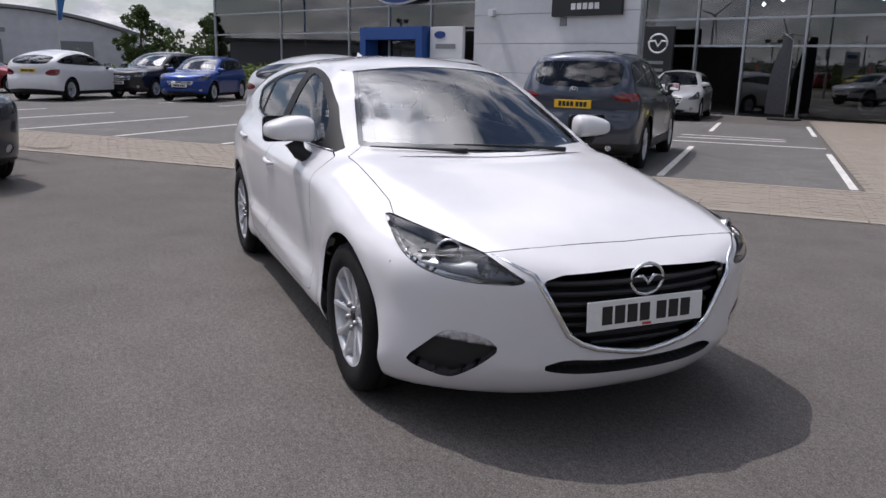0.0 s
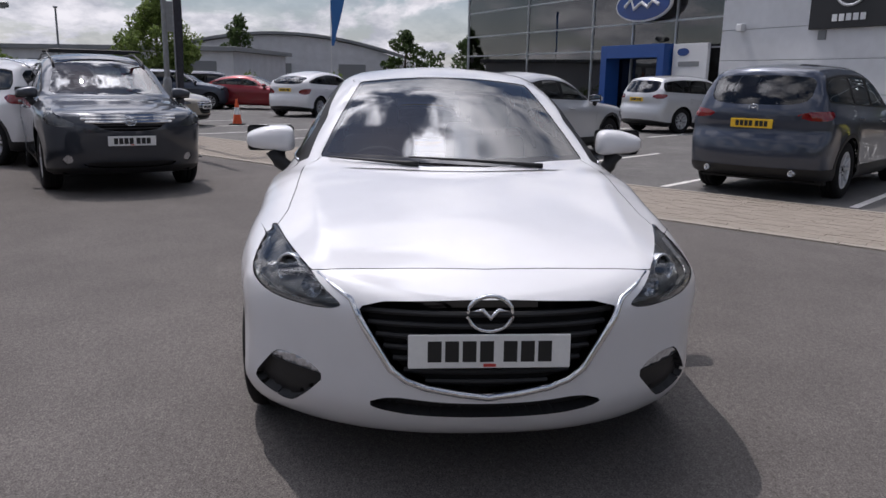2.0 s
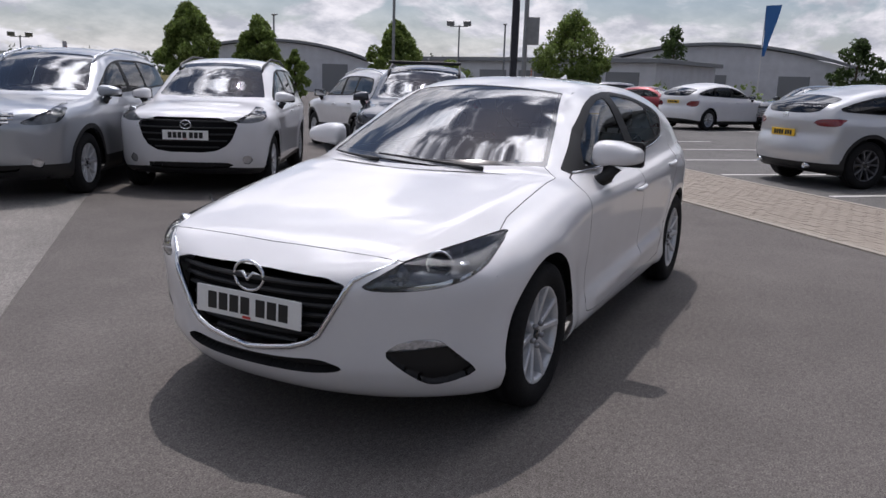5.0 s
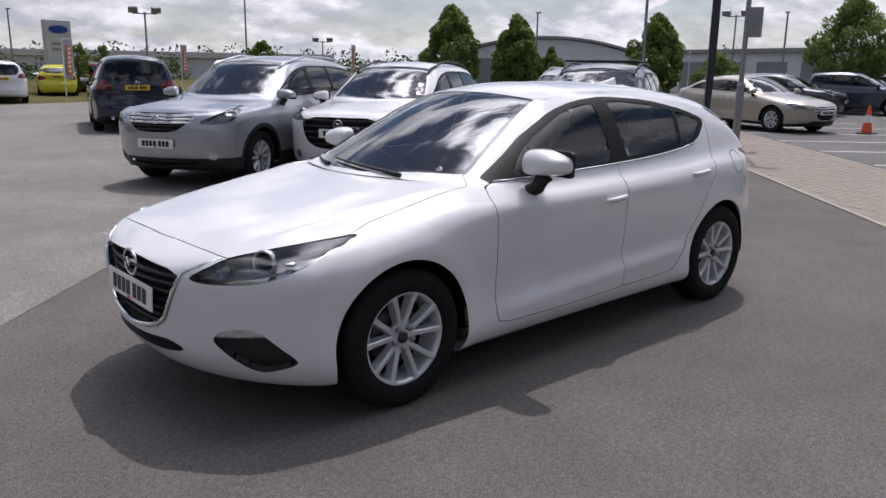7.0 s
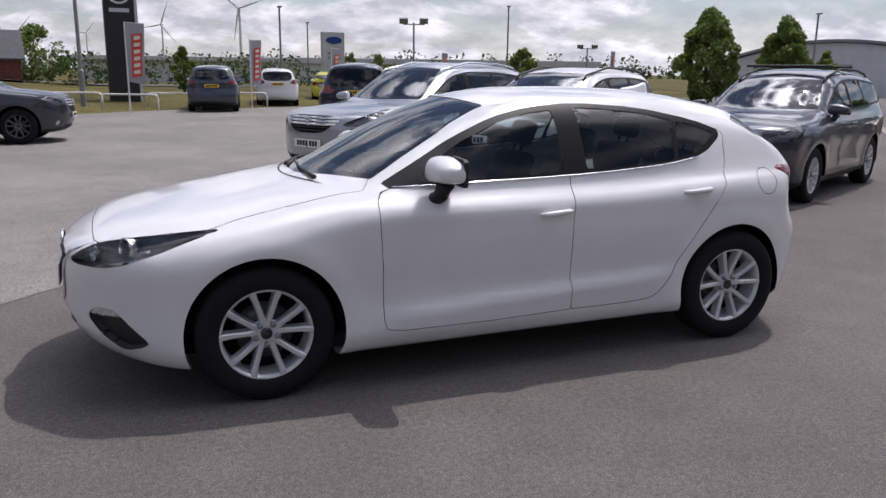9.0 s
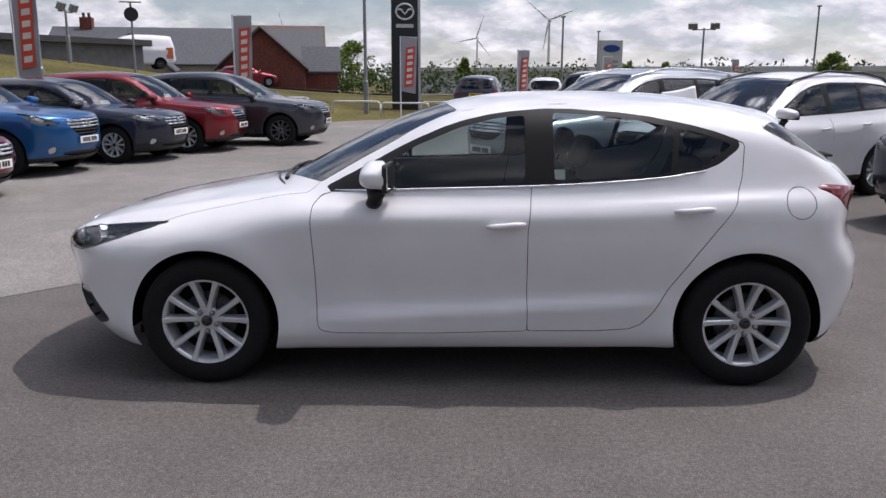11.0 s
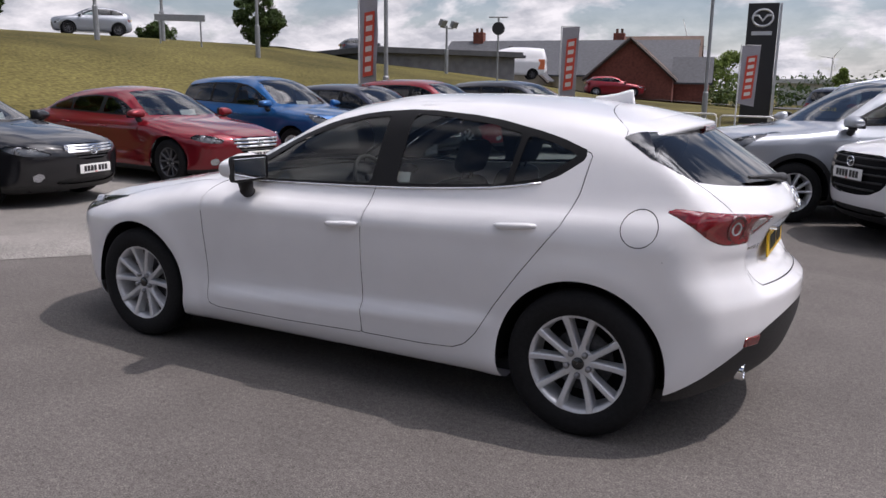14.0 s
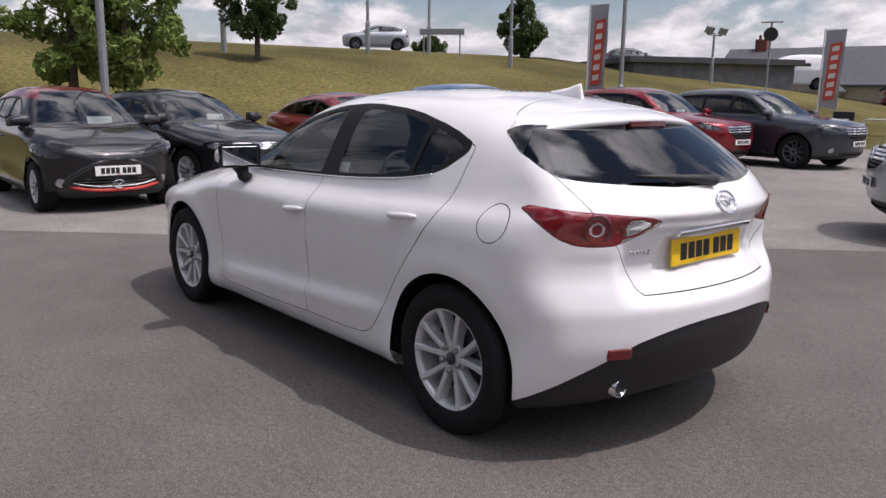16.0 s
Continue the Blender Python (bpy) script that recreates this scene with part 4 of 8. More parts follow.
    for side in (1, -1):
        c, n = skin((-2.6, side * 0.72, 0.462), (0.95, -side * 0.24, 0), 1.2)
        bm = box_bm(-0.052, 0.052, -0.006, 0.004, -0.023, 0.023, 0.006, 2)
        r = part("rear_reflector", bm, MAT["red_lens"], val, "red reflector")
        r.matrix_basis = facing(c, n)
    v, f = lathe([(0.034, -0.20), (0.039, 0.0), (0.037, 0.003), (0.033, 0.0), (0.031, -0.10), (0.001, -0.10)], 28)
    e = link_mesh("exhaust_tip", v, f, MAT["chrome"], car, label="chrome exhaust tip")
    c, n = skin((-2.6, 0.515, 0.315), (1, 0, 0), 1.2)
    e.matrix_basis = Matrix.Translation((c.x + 0.004, 0.515, 0.305)) @ pose(0, 0, 0, 0, 0, 90)
    # doors, bonnet, tailgate, fuel flap: each its own panel with a dark gap round it
    gaps = []

    def panel(name, value, mesh, label="", width=0.0019):
        own, rest = take(mesh, lambda x, y, z: value(x, y, z) + width)
        gap, rest = take(rest, lambda x, y, z: value(x, y, z) - width)
        gaps.append(pushed(gap, -0.005))
        show_part(name, own, white, car, label)
        return rest

    flap = lambda x, y, z: np.maximum(np.hypot(x + 1.575, z - 0.935) - 0.074, 0.3 - y)
    m = panel("fuel_flap", flap, m)
    middle = [(-0.318, 1.36), (-0.275, 1.02), (-0.25, 0.8), (-0.252, 0.5), (-0.257, 0.298)]
    front_door = [(0.785, 0.33), (0.79, 0.6), (0.805, 0.84), (0.80, 0.915), (0.765, 0.955), (0.70, 0.975), (0.55, 1.085), (0.33, 1.20), (0.11, 1.292), (-0.12, 1.344)] + middle + [(0.2, 0.285), (0.70, 0.285), (0.77, 0.295)]
    rear_door = middle[::-1] + [(-0.4, 1.366), (-0.8, 1.342), (-1.14, 1.275), (-1.325, 1.212), (-1.30, 1.05), (-1.25, 0.92), (-1.08, 0.70), (-0.95, 0.52), (-0.88, 0.40), (-0.82, 0.335), (-0.76, 0.31), (-0.6, 0.300)]
    for name, poly in (("front_door", front_door), ("rear_door", rear_door)):
        for side in (1, -1):
            m = panel(name, lambda x, y, z: np.maximum(inside(poly, x, z), 0.40 - side * y), m)
    half = [(0.70, 0.0), (0.74, 0.55), (0.84, 0.715), (1.2, 0.715), (1.45, 0.722), (1.60, 0.752), (1.68, 0.785), (1.85, 0.705), (2.05, 0.575), (2.07, 0.535), (2.085, 0.35), (2.097, 0.0)]
    hood = half + [(x, -y) for x, y in half[-2:0:-1]]
    m = panel("bonnet", lambda x, y, z: np.maximum(inside(hood, x, y), 0.66 - z), m, "smooth white bonnet")
    gate = [(-0.6, 0.676), (0.44, 0.676), (0.475, 0.70), (0.50, 0.74), (0.58, 0.86), (0.737, 1.022), (0.857, 1.117), (1.0, 1.205), (1.045, 1.29), (1.07, 1.45), (-0.6, 1.45)]
    m = panel("tailgate", lambda x, y, z: np.maximum(inside(gate, rear_u(x, y), z), x + 1.26 + 0.18 * np.clip(np.abs(y) / 0.6, 0, 1) ** 3), m, "white tailgate")
    # lines where bumpers and roof panels meet
    def line_value(x, y, z):
        ay = np.abs(y)
        front = np.where((x > 1.3) & (x < 2.0), near_line([(1.83, 0.71), (1.74, 0.64), (1.65, 0.614), (1.60, 0.612)], x, z), 9)
        rear = np.where(x < -1.5, near_line([(-1.63, 0.70), (-1.67, 0.79), (-1.74, 0.93)], x, z), 9)
        roof_line = np.where((z > 1.2) & (x < 0.1) & (x > -1.30), near_line([(0.1, 0.50), (-0.6, 0.535), (-1.1, 0.525), (-1.32, 0.52)], x, ay), 9)
        return np.minimum(np.minimum(front, rear), roof_line) - 0.0025

    gap, m = take(m, line_value)
    gaps.append(pushed(gap, -0.004))
    k, vs, fs = 0, [], []
    for v, f in gaps:
        vs.append(v)
        fs.append(f + k)
        k += len(v)
    show_part("panel_gap", (np.concatenate(vs), np.concatenate(fs)), MAT["gap"], car)
    show_part("body_shell", m, white, car)
    # roof spoiler and aerial fin
    bm = bmesh.new()
    rows = []
    for y in np.linspace(-0.575, 0.575, 27):
        ay = abs(y)
        back_in = 0.125 * (ay / 0.56) ** 2.2
        roof_z = lambda x: float(sh.roof_at(np.array([x]), np.array([ay]))[0])
        xe = -1.665 + back_in
        ze = roof_z(xe) - 0.010 - 0.02 * (ay / 0.575) ** 6
        rows.append([bm.verts.new(p) for p in ((xe + 0.16, y, roof_z(xe + 0.16) - 0.006), (xe + 0.11, y, roof_z(xe + 0.11) + 0.002 - 0.014 * (ay / 0.575) ** 8), (xe + 0.03, y, ze + 0.010), (xe, y, ze), (xe + 0.003, y, ze - 0.022), (xe + 0.07, y, ze - 0.030))])
    for a, b in zip(rows, rows[1:]):
        for i in range(5):
            bm.faces.new((a[i], a[i + 1], b[i + 1], b[i]))
    bm.faces.new(rows[0])
    bm.faces.new(rows[-1][::-1])
    bmesh.ops.recalc_face_normals(bm, faces=bm.faces)
    spo = part("roof_spoiler", bm, white, car, "white roof spoiler", smooth=True)
    part("high_brake_lamp", box_bm(-1.668, -1.64, -0.13, 0.13, 1.296, 1.322, 0.004), MAT["red_lens_dark"], spo, "dark red third brake lamp")
    fin = bmesh.new()
    rings = []
    for x, zt, w in ((-1.09, 1.447, 0.004), (-1.15, 1.455, 0.020), (-1.21, 1.466, 0.021), (-1.262, 1.482, 0.013), (-1.280, 1.484, 0.009), (-1.292, 1.43, 0.022)):
        rings.append([fin.verts.new(p) for p in ((x, -w * 1.3, 1.400), (x, -w * 0.5, zt - 0.014), (x, 0, zt), (x, w * 0.5, zt - 0.014), (x, w * 1.3, 1.400))])
    for a, b in zip(rings, rings[1:]):
        for i in range(4):
            fin.faces.new((a[i], a[i + 1], b[i + 1], b[i]))
    fin.faces.new(rings[-1])
    bmesh.ops.recalc_face_normals(fin, faces=fin.faces)
    part("aerial_fin", fin, white, car, smooth=True)
    # plate recess, rear plate, badge, wipers
    part("plate_handle", box_bm(-2.035, -1.99, -0.27, 0.27, 0.888, 0.912, 0.008), MAT["chrome"], car, "chrome strip over the number plate")
    number_plate(car, Matrix.Translation((-1.990, 0, 0.815)) @ pose(0, 0, 0, 0, 0, 180) @ pose(0, 0, 0, 0, -3, 0), True)
    c, n = skin((-2.6, 0, 1.005), (1, 0, 0))
    badge_ring(car, Matrix.Translation((c.x - 0.001, 0, 1.008)) @ pose(0, 0, 0, 0, 0, 180) @ pose(0, 0, 0, 0, -24, 0), 0.060, MAT["chrome"])
    for k, y in enumerate((0.47, 0.455, 0.44, 0.425, 0.41, 0.395, 0.375)):
        c, n = skin((-2.6, y, 0.832), (1, 0, 0))
        h = 0.013 if k == 6 else 0.009
        letter = part("name_badge", box_bm(-0.005, 0.005, -0.002, 0.002, -h, h, 0.001, 1), MAT["chrome"], car, "small chrome badge on the tailgate")
        letter.matrix_basis = facing(c, n)
    arm = [skin((-2.6, y, z), (1, 0, 0))[0] + Vector((-0.018, 0, 0.012)) for y, z in ((0.0, 1.082), (0.1, 1.092), (0.2, 1.10), (0.3, 1.107), (0.40, 1.112))]
    part("rear_wiper", rod_bm(arm, [0.024, 0.020, 0.014, 0.010, 0.006], 8), MAT["trim"], car, "black rear wiper", smooth=True)
    for y0, y1, dx in ((0.40, -0.22, 0.0), (-0.18, -0.60, 0.0)):
        ys = np.linspace(y0, y1, 9)
        pts = []
        for i, y in enumerate(ys):
            q = i / 8
            z = 0.996 - 0.02 * (y / 0.6) ** 2 + 0.026 * q
            lo, hi = 0.3, 1.3
            for _ in range(24):
                x = (lo + hi) / 2
                lo, hi = (x, hi) if sh.value(np.array([x]), np.array([y]), np.array([z]))[0] < 0 else (lo, x)
            pts.append(((lo + hi) / 2 + 0.012, y, z + 0.008))
        part("wiper", rod_bm(pts, [0.013, 0.011, 0.009, 0.008, 0.007, 0.006, 0.006, 0.005, 0.004], 6), MAT["trim"], car, "black windscreen wiper", smooth=True)
    cowl = bmesh.new()
    rows = []
    for y in np.linspace(-0.66, 0.66, 23):
        x0 = 1.05 - 0.20 * (abs(y) / 0.66) ** 2
        rows.append([cowl.verts.new((x0 + d, y, float(sh.bonnet(np.array([x0]))[0]) - sh.hump * (abs(y) / 0.75) ** 2.5 + h)) for d, h in ((0.07, -0.004), (0.0, 0.002), (-0.06, 0.012))])
    for a, b in zip(rows, rows[1:]):
        for i in range(2):
            cowl.faces.new((a[i], a[i + 1], b[i + 1], b[i]))
    bmesh.ops.recalc_face_normals(cowl, faces=cowl.faces)
    part("wiper_cowl", cowl, MAT["trim"], car, "black plastic wiper cowl")
    for side in (1, -1):
        mirror_parts(car, 0.46, side * 0.785, 0.995, side, white, 1.0)
    handle_part(car, sh, -0.05, -0.235, 0.83, white)
    handle_part(car, sh, -0.955, -1.147, 0.905, white)
    for x in (sh.axle_f, sh.axle_r):
        for side in (1, -1):
            alloy_wheel(car, x, side * 0.783, 0.326, 0.205, 0.222, 10, side > 0)
    wheel_wells(car, sh, 0.2)
    cabin_parts(car, sh)
    part("underbody", box_bm(-1.6, 1.75, -0.70, 0.70, 0.215, 0.25), MAT["gap"], car)
    part("tax_paper", box_bm(-0.44, -0.36, 0.0, 0.002, 0.0, 0.05), MAT["paper"], car, "small paper notice in the rear side window").matrix_basis = pose(0.0, sh.side_y(-0.40, 1.05) - 0.02, 1.035, 20, 0, 0)
    return car


white_hatchback()

# ---------------------------------------------------------------- ground
GRID = radians(44)
V0, V1 = 4.12, 6.22
U, V = Vector((math.cos(GRID), math.sin(GRID), 0)), Vector((-math.sin(GRID), math.cos(GRID), 0))


def uv_point(u, v, z=0.0):
    """A place in the grid of the parking bays: u along the paved band, v towards the showroom."""
    p = U * u + V * v
    return (p.x, p.y, z)


def slab(name, corners, z, mat, label, category="ground"):
    verts = [(*c[:2], z) for c in corners]
    ob = link_mesh(name, verts, [tuple(range(len(verts)))], mat, None, False)
    return tagged(ob, label, category, kind="structure")


EDGE = [(16, 60), (12.5, 20), (11.6, 8), (11.2, 0), (10.6, -8), (9.4, -15), (7.2, -21.5), (2.5, -26.5), (-5, -30), (-20, -36), (-60, -52), (-140, -84)]
BANK = spline((0, 0), (1, 0.30), (4, 1.0), (8, 1.9), (11, 2.55), (19, 3.5), (26, 3.95), (40, 4.4), (60, 4.9), (120, 5.4))
ALONG = spline((-60, 0.03), (0, 0.1), (8, 0.2), (12, 0.27), (19.5, 0.52), (31, 0.8), (38, 0.97), (45, 1.0))


def ground_z(x, y):
    """Flat on the forecourt, rising as a grass bank beyond its edge and dead level far off."""
    x, y = np.atleast_1d(np.asarray(x, float)), np.atleast_1d(np.asarray(y, float))
    d = near_line(EDGE, x, y)
    poly = EDGE + [(-400, -84), (-400, 400), (16, 400)]
    d = np.where(inside(poly, x, y) < 0, 0.0, d)
    return BANK(d) * ALONG(x + 0.6 * (y + 45)) - 0.012


def axis_steps(mid_lo, mid_hi, step):
    return np.r_[-4000, -2000, -1000, -500, -300, -200, -150, -115, np.arange(mid_lo, mid_hi + 0.1, step), 100, 130, 170, 250, 400, 700, 1200, 2200, 4000]


gx, gy = axis_steps(-90, 80, 2.0), axis_steps(-90, 80, 2.0)
GX, GY = np.meshgrid(gx, gy, indexing="ij")
GZ = ground_z(GX.ravel(), GY.ravel())
nx, ny = len(gx), len(gy)
ground_faces = [(i * ny + k, (i + 1) * ny + k, (i + 1) * ny + k + 1, i * ny + k + 1) for i in range(nx - 1) for k in range(ny - 1)]
MAT["grass"] = material("grass", (0.092, 0.080, 0.028), 0.95, grain=0.5, grain_scale=9, stain=0.5, stain_scale=0.16, bump=1.0, bump_scale=30, spec=0.1)
ground = link_mesh("ground", np.c_[GX.ravel(), GY.ravel(), GZ].tolist(), ground_faces, MAT["grass"])
tagged(ground, "dry grass bank and land round the forecourt", "grass", kind="structure")

FORECOURT = [(-90, 90), (-90, -63), *[(x, y) for x, y in EDGE[::-1] if x > -80], (16, 90)]
slab("forecourt", FORECOURT, 0.0, MAT["tarmac"], "dark tarmac forecourt with pale chippings", "tarmac")
SEAM = [uv_point(u, v)[:2] for u, v in ((-44, -4.2), (-4.6, -3.08), (-0.5, -2.9), (1.9, -2.78), (4.1, -2.62), (9, -2.4), (15.6, -2.2))]
old = [p for p in SEAM if p[0] > -29] + [(11.45, 6), (11.15, 0), (10.5, -8), (9.3, -15), (7.1, -21.4), (2.45, -26.4), (-5, -29.9), (-20, -35.9)]
slab("old_tarmac", old, 0.004, MAT["old_tarmac"], "older pale worn tarmac along the bank", "tarmac")
slab("bay_tarmac", [uv_point(-60, V1 + 0.05), uv_point(3.15, V1 + 0.05), uv_point(3.15, 19.4), uv_point(-60, 19.4)], 0.004, MAT["bay_tarmac"], "grey tarmac of the marked parking bays", "tarmac")
# ---------------------------------------------------------------- paving and markings
MAT["line_paint"] = material("line_paint", (0.62, 0.61, 0.58), 0.7, grain=0.25, grain_scale=25, stain=0.15, stain_scale=3)
MAT["paver_joint"] = material("paver_joint", (0.205, 0.182, 0.152), 0.95)


def paver_material():
    m = material("paver", (0.25, 0.215, 0.178), 0.85, grain=0.2, grain_scale=90, bump=0.3, bump_scale=150)
    t = m.node_tree
    info = t.nodes.new("ShaderNodeObjectInfo")
    isle = t.nodes.new("ShaderNodeNewGeometry")
    add = t.nodes.new("ShaderNodeMath")
    t.links.new(info.outputs["Random"], add.inputs[0])
    t.links.new(isle.outputs["Random Per Island"], add.inputs[1])
    frac = t.nodes.new("ShaderNodeMath")
    frac.operation = "FRACT"
    t.links.new(add.outputs[0], frac.inputs[0])
    ramp = t.nodes.new("ShaderNodeMapRange")
    ramp.inputs["To Min"].default_value, ramp.inputs["To Max"].default_value = 0.93, 1.07
    t.links.new(frac.outputs[0], ramp.inputs["Value"])
    b = t.nodes["Principled BSDF"]
    was = b.inputs["Base Color"].links[0].from_socket
    mul = t.nodes.new("ShaderNodeMix")
    mul.data_type, mul.blend_type = "RGBA", "MULTIPLY"
    mul.inputs["Factor"].default_value = 1.0
    t.links.new(was, mul.inputs["A"])
    t.links.new(ramp.outputs["Result"], mul.inputs["B"])
    t.links.new(mul.outputs["Result"], b.inputs["Base Color"])
    return m


MAT["paver"] = paver_material()
slab("paved_band", [uv_point(-24, V0), uv_point(9, V0), uv_point(9, V1 + 0.02), uv_point(-24, V1 + 0.02)], 0.0105, MAT["paver_joint"], "sand joints of the block-paved band", "paving")


def block(bm, u, v, du, dv, z0, z1):
    q = 0.004
    top = [bm.verts.new(uv_point(u + a, v + b, z1)) for a, b in ((q, q), (du - q, q), (du - q, dv - q), (q, dv - q))]
    low = [bm.verts.new(uv_point(u + a, v + b, z0)) for a, b in ((0.001, 0.001), (du - 0.001, 0.001), (du - 0.001, dv - 0.001), (0.001, dv - 0.001))]
    bm.faces.new(top)
    for k in range(4):
        bm.faces.new((low[k], low[(k + 1) % 4], top[(k + 1) % 4], top[k]))


rest, near_spots = bmesh.new(), []
rng = random.Random(5)
for row in range(21):
    v = V0 + 0.1 * row
    for col in range(165):
        u = -24 + col * 0.2 + (0.1 if row % 2 else 0)
        lift = 0.012 + rng.random() * 0.004
        if -1.6 < u < 1.9 and len(near_spots) < 300:
            near_spots.append((u, v, lift))
        else:
            block(rest, u, v, 0.196, 0.096, 0.004, lift)
tagged(part("paver_field", rest, MAT["paver"], bpy.data.objects["paved_band"]), kind="stuff")
KERB = bmesh.new()
for u in np.arange(-24, 9, 0.9):
    for v in (V0 - 0.11, V1 + 0.02):
        block(KERB, u, v, 0.895, 0.10, 0.0, 0.016)
MAT["edging"] = material("edging", (0.29, 0.26, 0.22), 0.85, grain=0.2, grain_scale=40)
tagged(part("edging_stones", KERB, MAT["edging"], bpy.data.objects["paved_band"]), kind="stuff")

# paved walk beside the bays, running to the showroom
slab("paved_walk", [uv_point(3.2, V1 + 0.1), uv_point(10.5, V1 + 0.1), uv_point(10.5, 22), uv_point(3.2, 22)], 0.0112, MAT["paver_joint"], "joints of the paved walk to the showroom", "paving")
walk_bm = bmesh.new()
for i in range(36):
    for k in range(80):
        block(walk_bm, 3.2 + i * 0.2 + (0.1 if k % 2 else 0), V1 + 0.1 + k * 0.2, 0.196, 0.196, 0.004, 0.014)
tagged(part("paver_field", walk_bm, MAT["paver"], bpy.data.objects["paved_walk"]), kind="stuff")


def painted_line(name, u0, v0, u1, v1, width=0.1):
    a, b = Vector(uv_point(u0, v0)), Vector(uv_point(u1, v1))
    d = (b - a).normalized()
    n = Vector((-d.y, d.x, 0)) * width / 2
    verts = [(*(p + s * n).to_2d(), 0.0085) for p, s in ((a, -1), (b, -1), (b, 1), (a, 1))]
    return tagged(link_mesh(name, verts, [(0, 1, 2, 3)], MAT["line_paint"], None, False), "worn white painted bay line", "line", kind="structure")


for u in (3.08, 0.7, -1.7, -4.15):
    painted_line("bay_line", u, 6.5, u, 11.3)
for u in np.arange(-6.6, -26, -2.4):
    painted_line("bay_line", float(u), 6.5, float(u), 11.3)
for u in (3.05, 0.75, -1.7, -4.15, -6.6, -9.0, -11.4, -13.8, -16.2, -18.6):
    painted_line("bay_line", u, 15.6, u, 19.3)
painted_line("bay_line", 3.1, 12.4, -2.5, 12.4, 0.12)
for q in range(6):
    painted_line("ground_marking", -2.0 - q * 0.42, 13.2, -2.25 - q * 0.42, 13.9, 0.13)
painted_line("ground_marking", 0.2, 13.4, 2.4, 13.6, 0.12)
painted_line("ground_marking", 0.2, 14.2, 2.4, 14.1, 0.12)
# ---------------------------------------------------------------- showroom
SHOW = Matrix(((0.928, -0.372, 0, -15.2), (0.372, 0.928, 0, 18.15), (0, 0, 1, 0), (0, 0, 0, 1))) @ Matrix.Diagonal((1.065, 1.0, 1.15, 1.0))
MAT["cladding_white"] = material("cladding_white", (0.66, 0.67, 0.69), 0.45, grain=0.04, grain_scale=3, stain=0.06, stain_scale=0.7)
MAT["mullion"] = material("mullion", (0.42, 0.44, 0.46), 0.4, 0.4)
MAT["showroom_glass"] = glass_material("showroom_glass", (0.42, 0.46, 0.48), 2.0)
MAT["sign_blue"] = material("sign_blue", (0.012, 0.07, 0.28), 0.35)
MAT["oval_blue"] = material("oval_blue", (0.01, 0.05, 0.22), 0.25)
MAT["sign_black"] = material("sign_black", (0.014, 0.014, 0.016), 0.4)
MAT["sign_white"] = material("sign_white", (0.72, 0.73, 0.74), 0.4)
# dark grey with the dimness of the indoor room put into the colour
MAT["showroom_shade"] = material("showroom_shade", (0.10, 0.10, 0.105), 0.8, stain=0.3, stain_scale=0.4)
MAT["showroom_lamp"] = material("showroom_lamp", (1.0, 0.98, 0.92), 0.5, emit=14.0)
MAT["roof_grey"] = material("roof_grey", (0.22, 0.23, 0.24), 0.6)

show = tagged(new("showroom"), "glass and white panel car showroom building", "building")
show.matrix_basis = SHOW
LEFT, RIGHT, TOP = -32.6, 18.0, 8.2
part("roof", box_bm(LEFT - 0.6, RIGHT + 0.6, -0.9, 24, TOP, TOP + 0.5), MAT["roof_grey"], show)
# back wall, floor and ceiling form a box coloured dark for indoor shade
part("back_wall", box_bm(LEFT, RIGHT, 9.0, 9.3, 0, TOP), MAT["showroom_shade"], show)
part("side_wall", box_bm(RIGHT, RIGHT + 0.3, -0.05, 24, 0, TOP), MAT["cladding_white"], show)
part("inner_floor", box_bm(LEFT, RIGHT, 0.1, 9, 0.0, 0.03), MAT["showroom_shade"], show)
part("inner_ceiling", box_bm(LEFT, RIGHT, 0.1, 9, 5.6, 5.75), MAT["showroom_shade"], show)
# white panel wall, in boards
for z in np.arange(0, TOP, 1.02):
    part("wall_board", box_bm(-11.8, -4.25, -0.25, 0.15, z + 0.012, min(z + 1.012, TOP), 0.01), MAT["cladding_white"], show)
part("wall_core", box_bm(-11.75, -4.3, -0.2, 0.2, 0, TOP - 0.02), MAT["mullion"], show)


def glazing(x0, x1, ups, across, name="curtain_wall"):
    wall = new(name)
    wall.parent = show
    edges = [x0, *ups, x1]
    for x in edges:
        part("mullion", box_bm(x - 0.035, x + 0.035, -0.06, 0.10, 0, TOP), MAT["mullion"], wall)
    for z in across:
        part("transom", box_bm(x0, x1, -0.045, 0.09, z - 0.03, z + 0.03), MAT["mullion"], wall)
    levels = [0.05, *across, TOP]
    for a, b in zip(edges, edges[1:]):
        for c, d in zip(levels, levels[1:]):
            if name == "entrance_wall" and a < -0.9 and b > -2.0 and c < 1.0:
                continue
            p = part("pane", box_bm(a + 0.03, b - 0.03, 0.0, 0.012, c + 0.03, d - 0.03), MAT["showroom_glass"], wall)
            p.visible_shadow = False
    return wall


glazing(LEFT, -11.85, (-25.8, -20.1, -17.2, -14.5), (2.55, 3.58, 4.85, 6.3))
glazing(-4.2, RIGHT, (-2.25, -0.65, 1.2, 4.2, 7.2, 10.2, 13.2), (1.98, 2.75, 3.9, 5.2, 6.6), "entrance_wall")
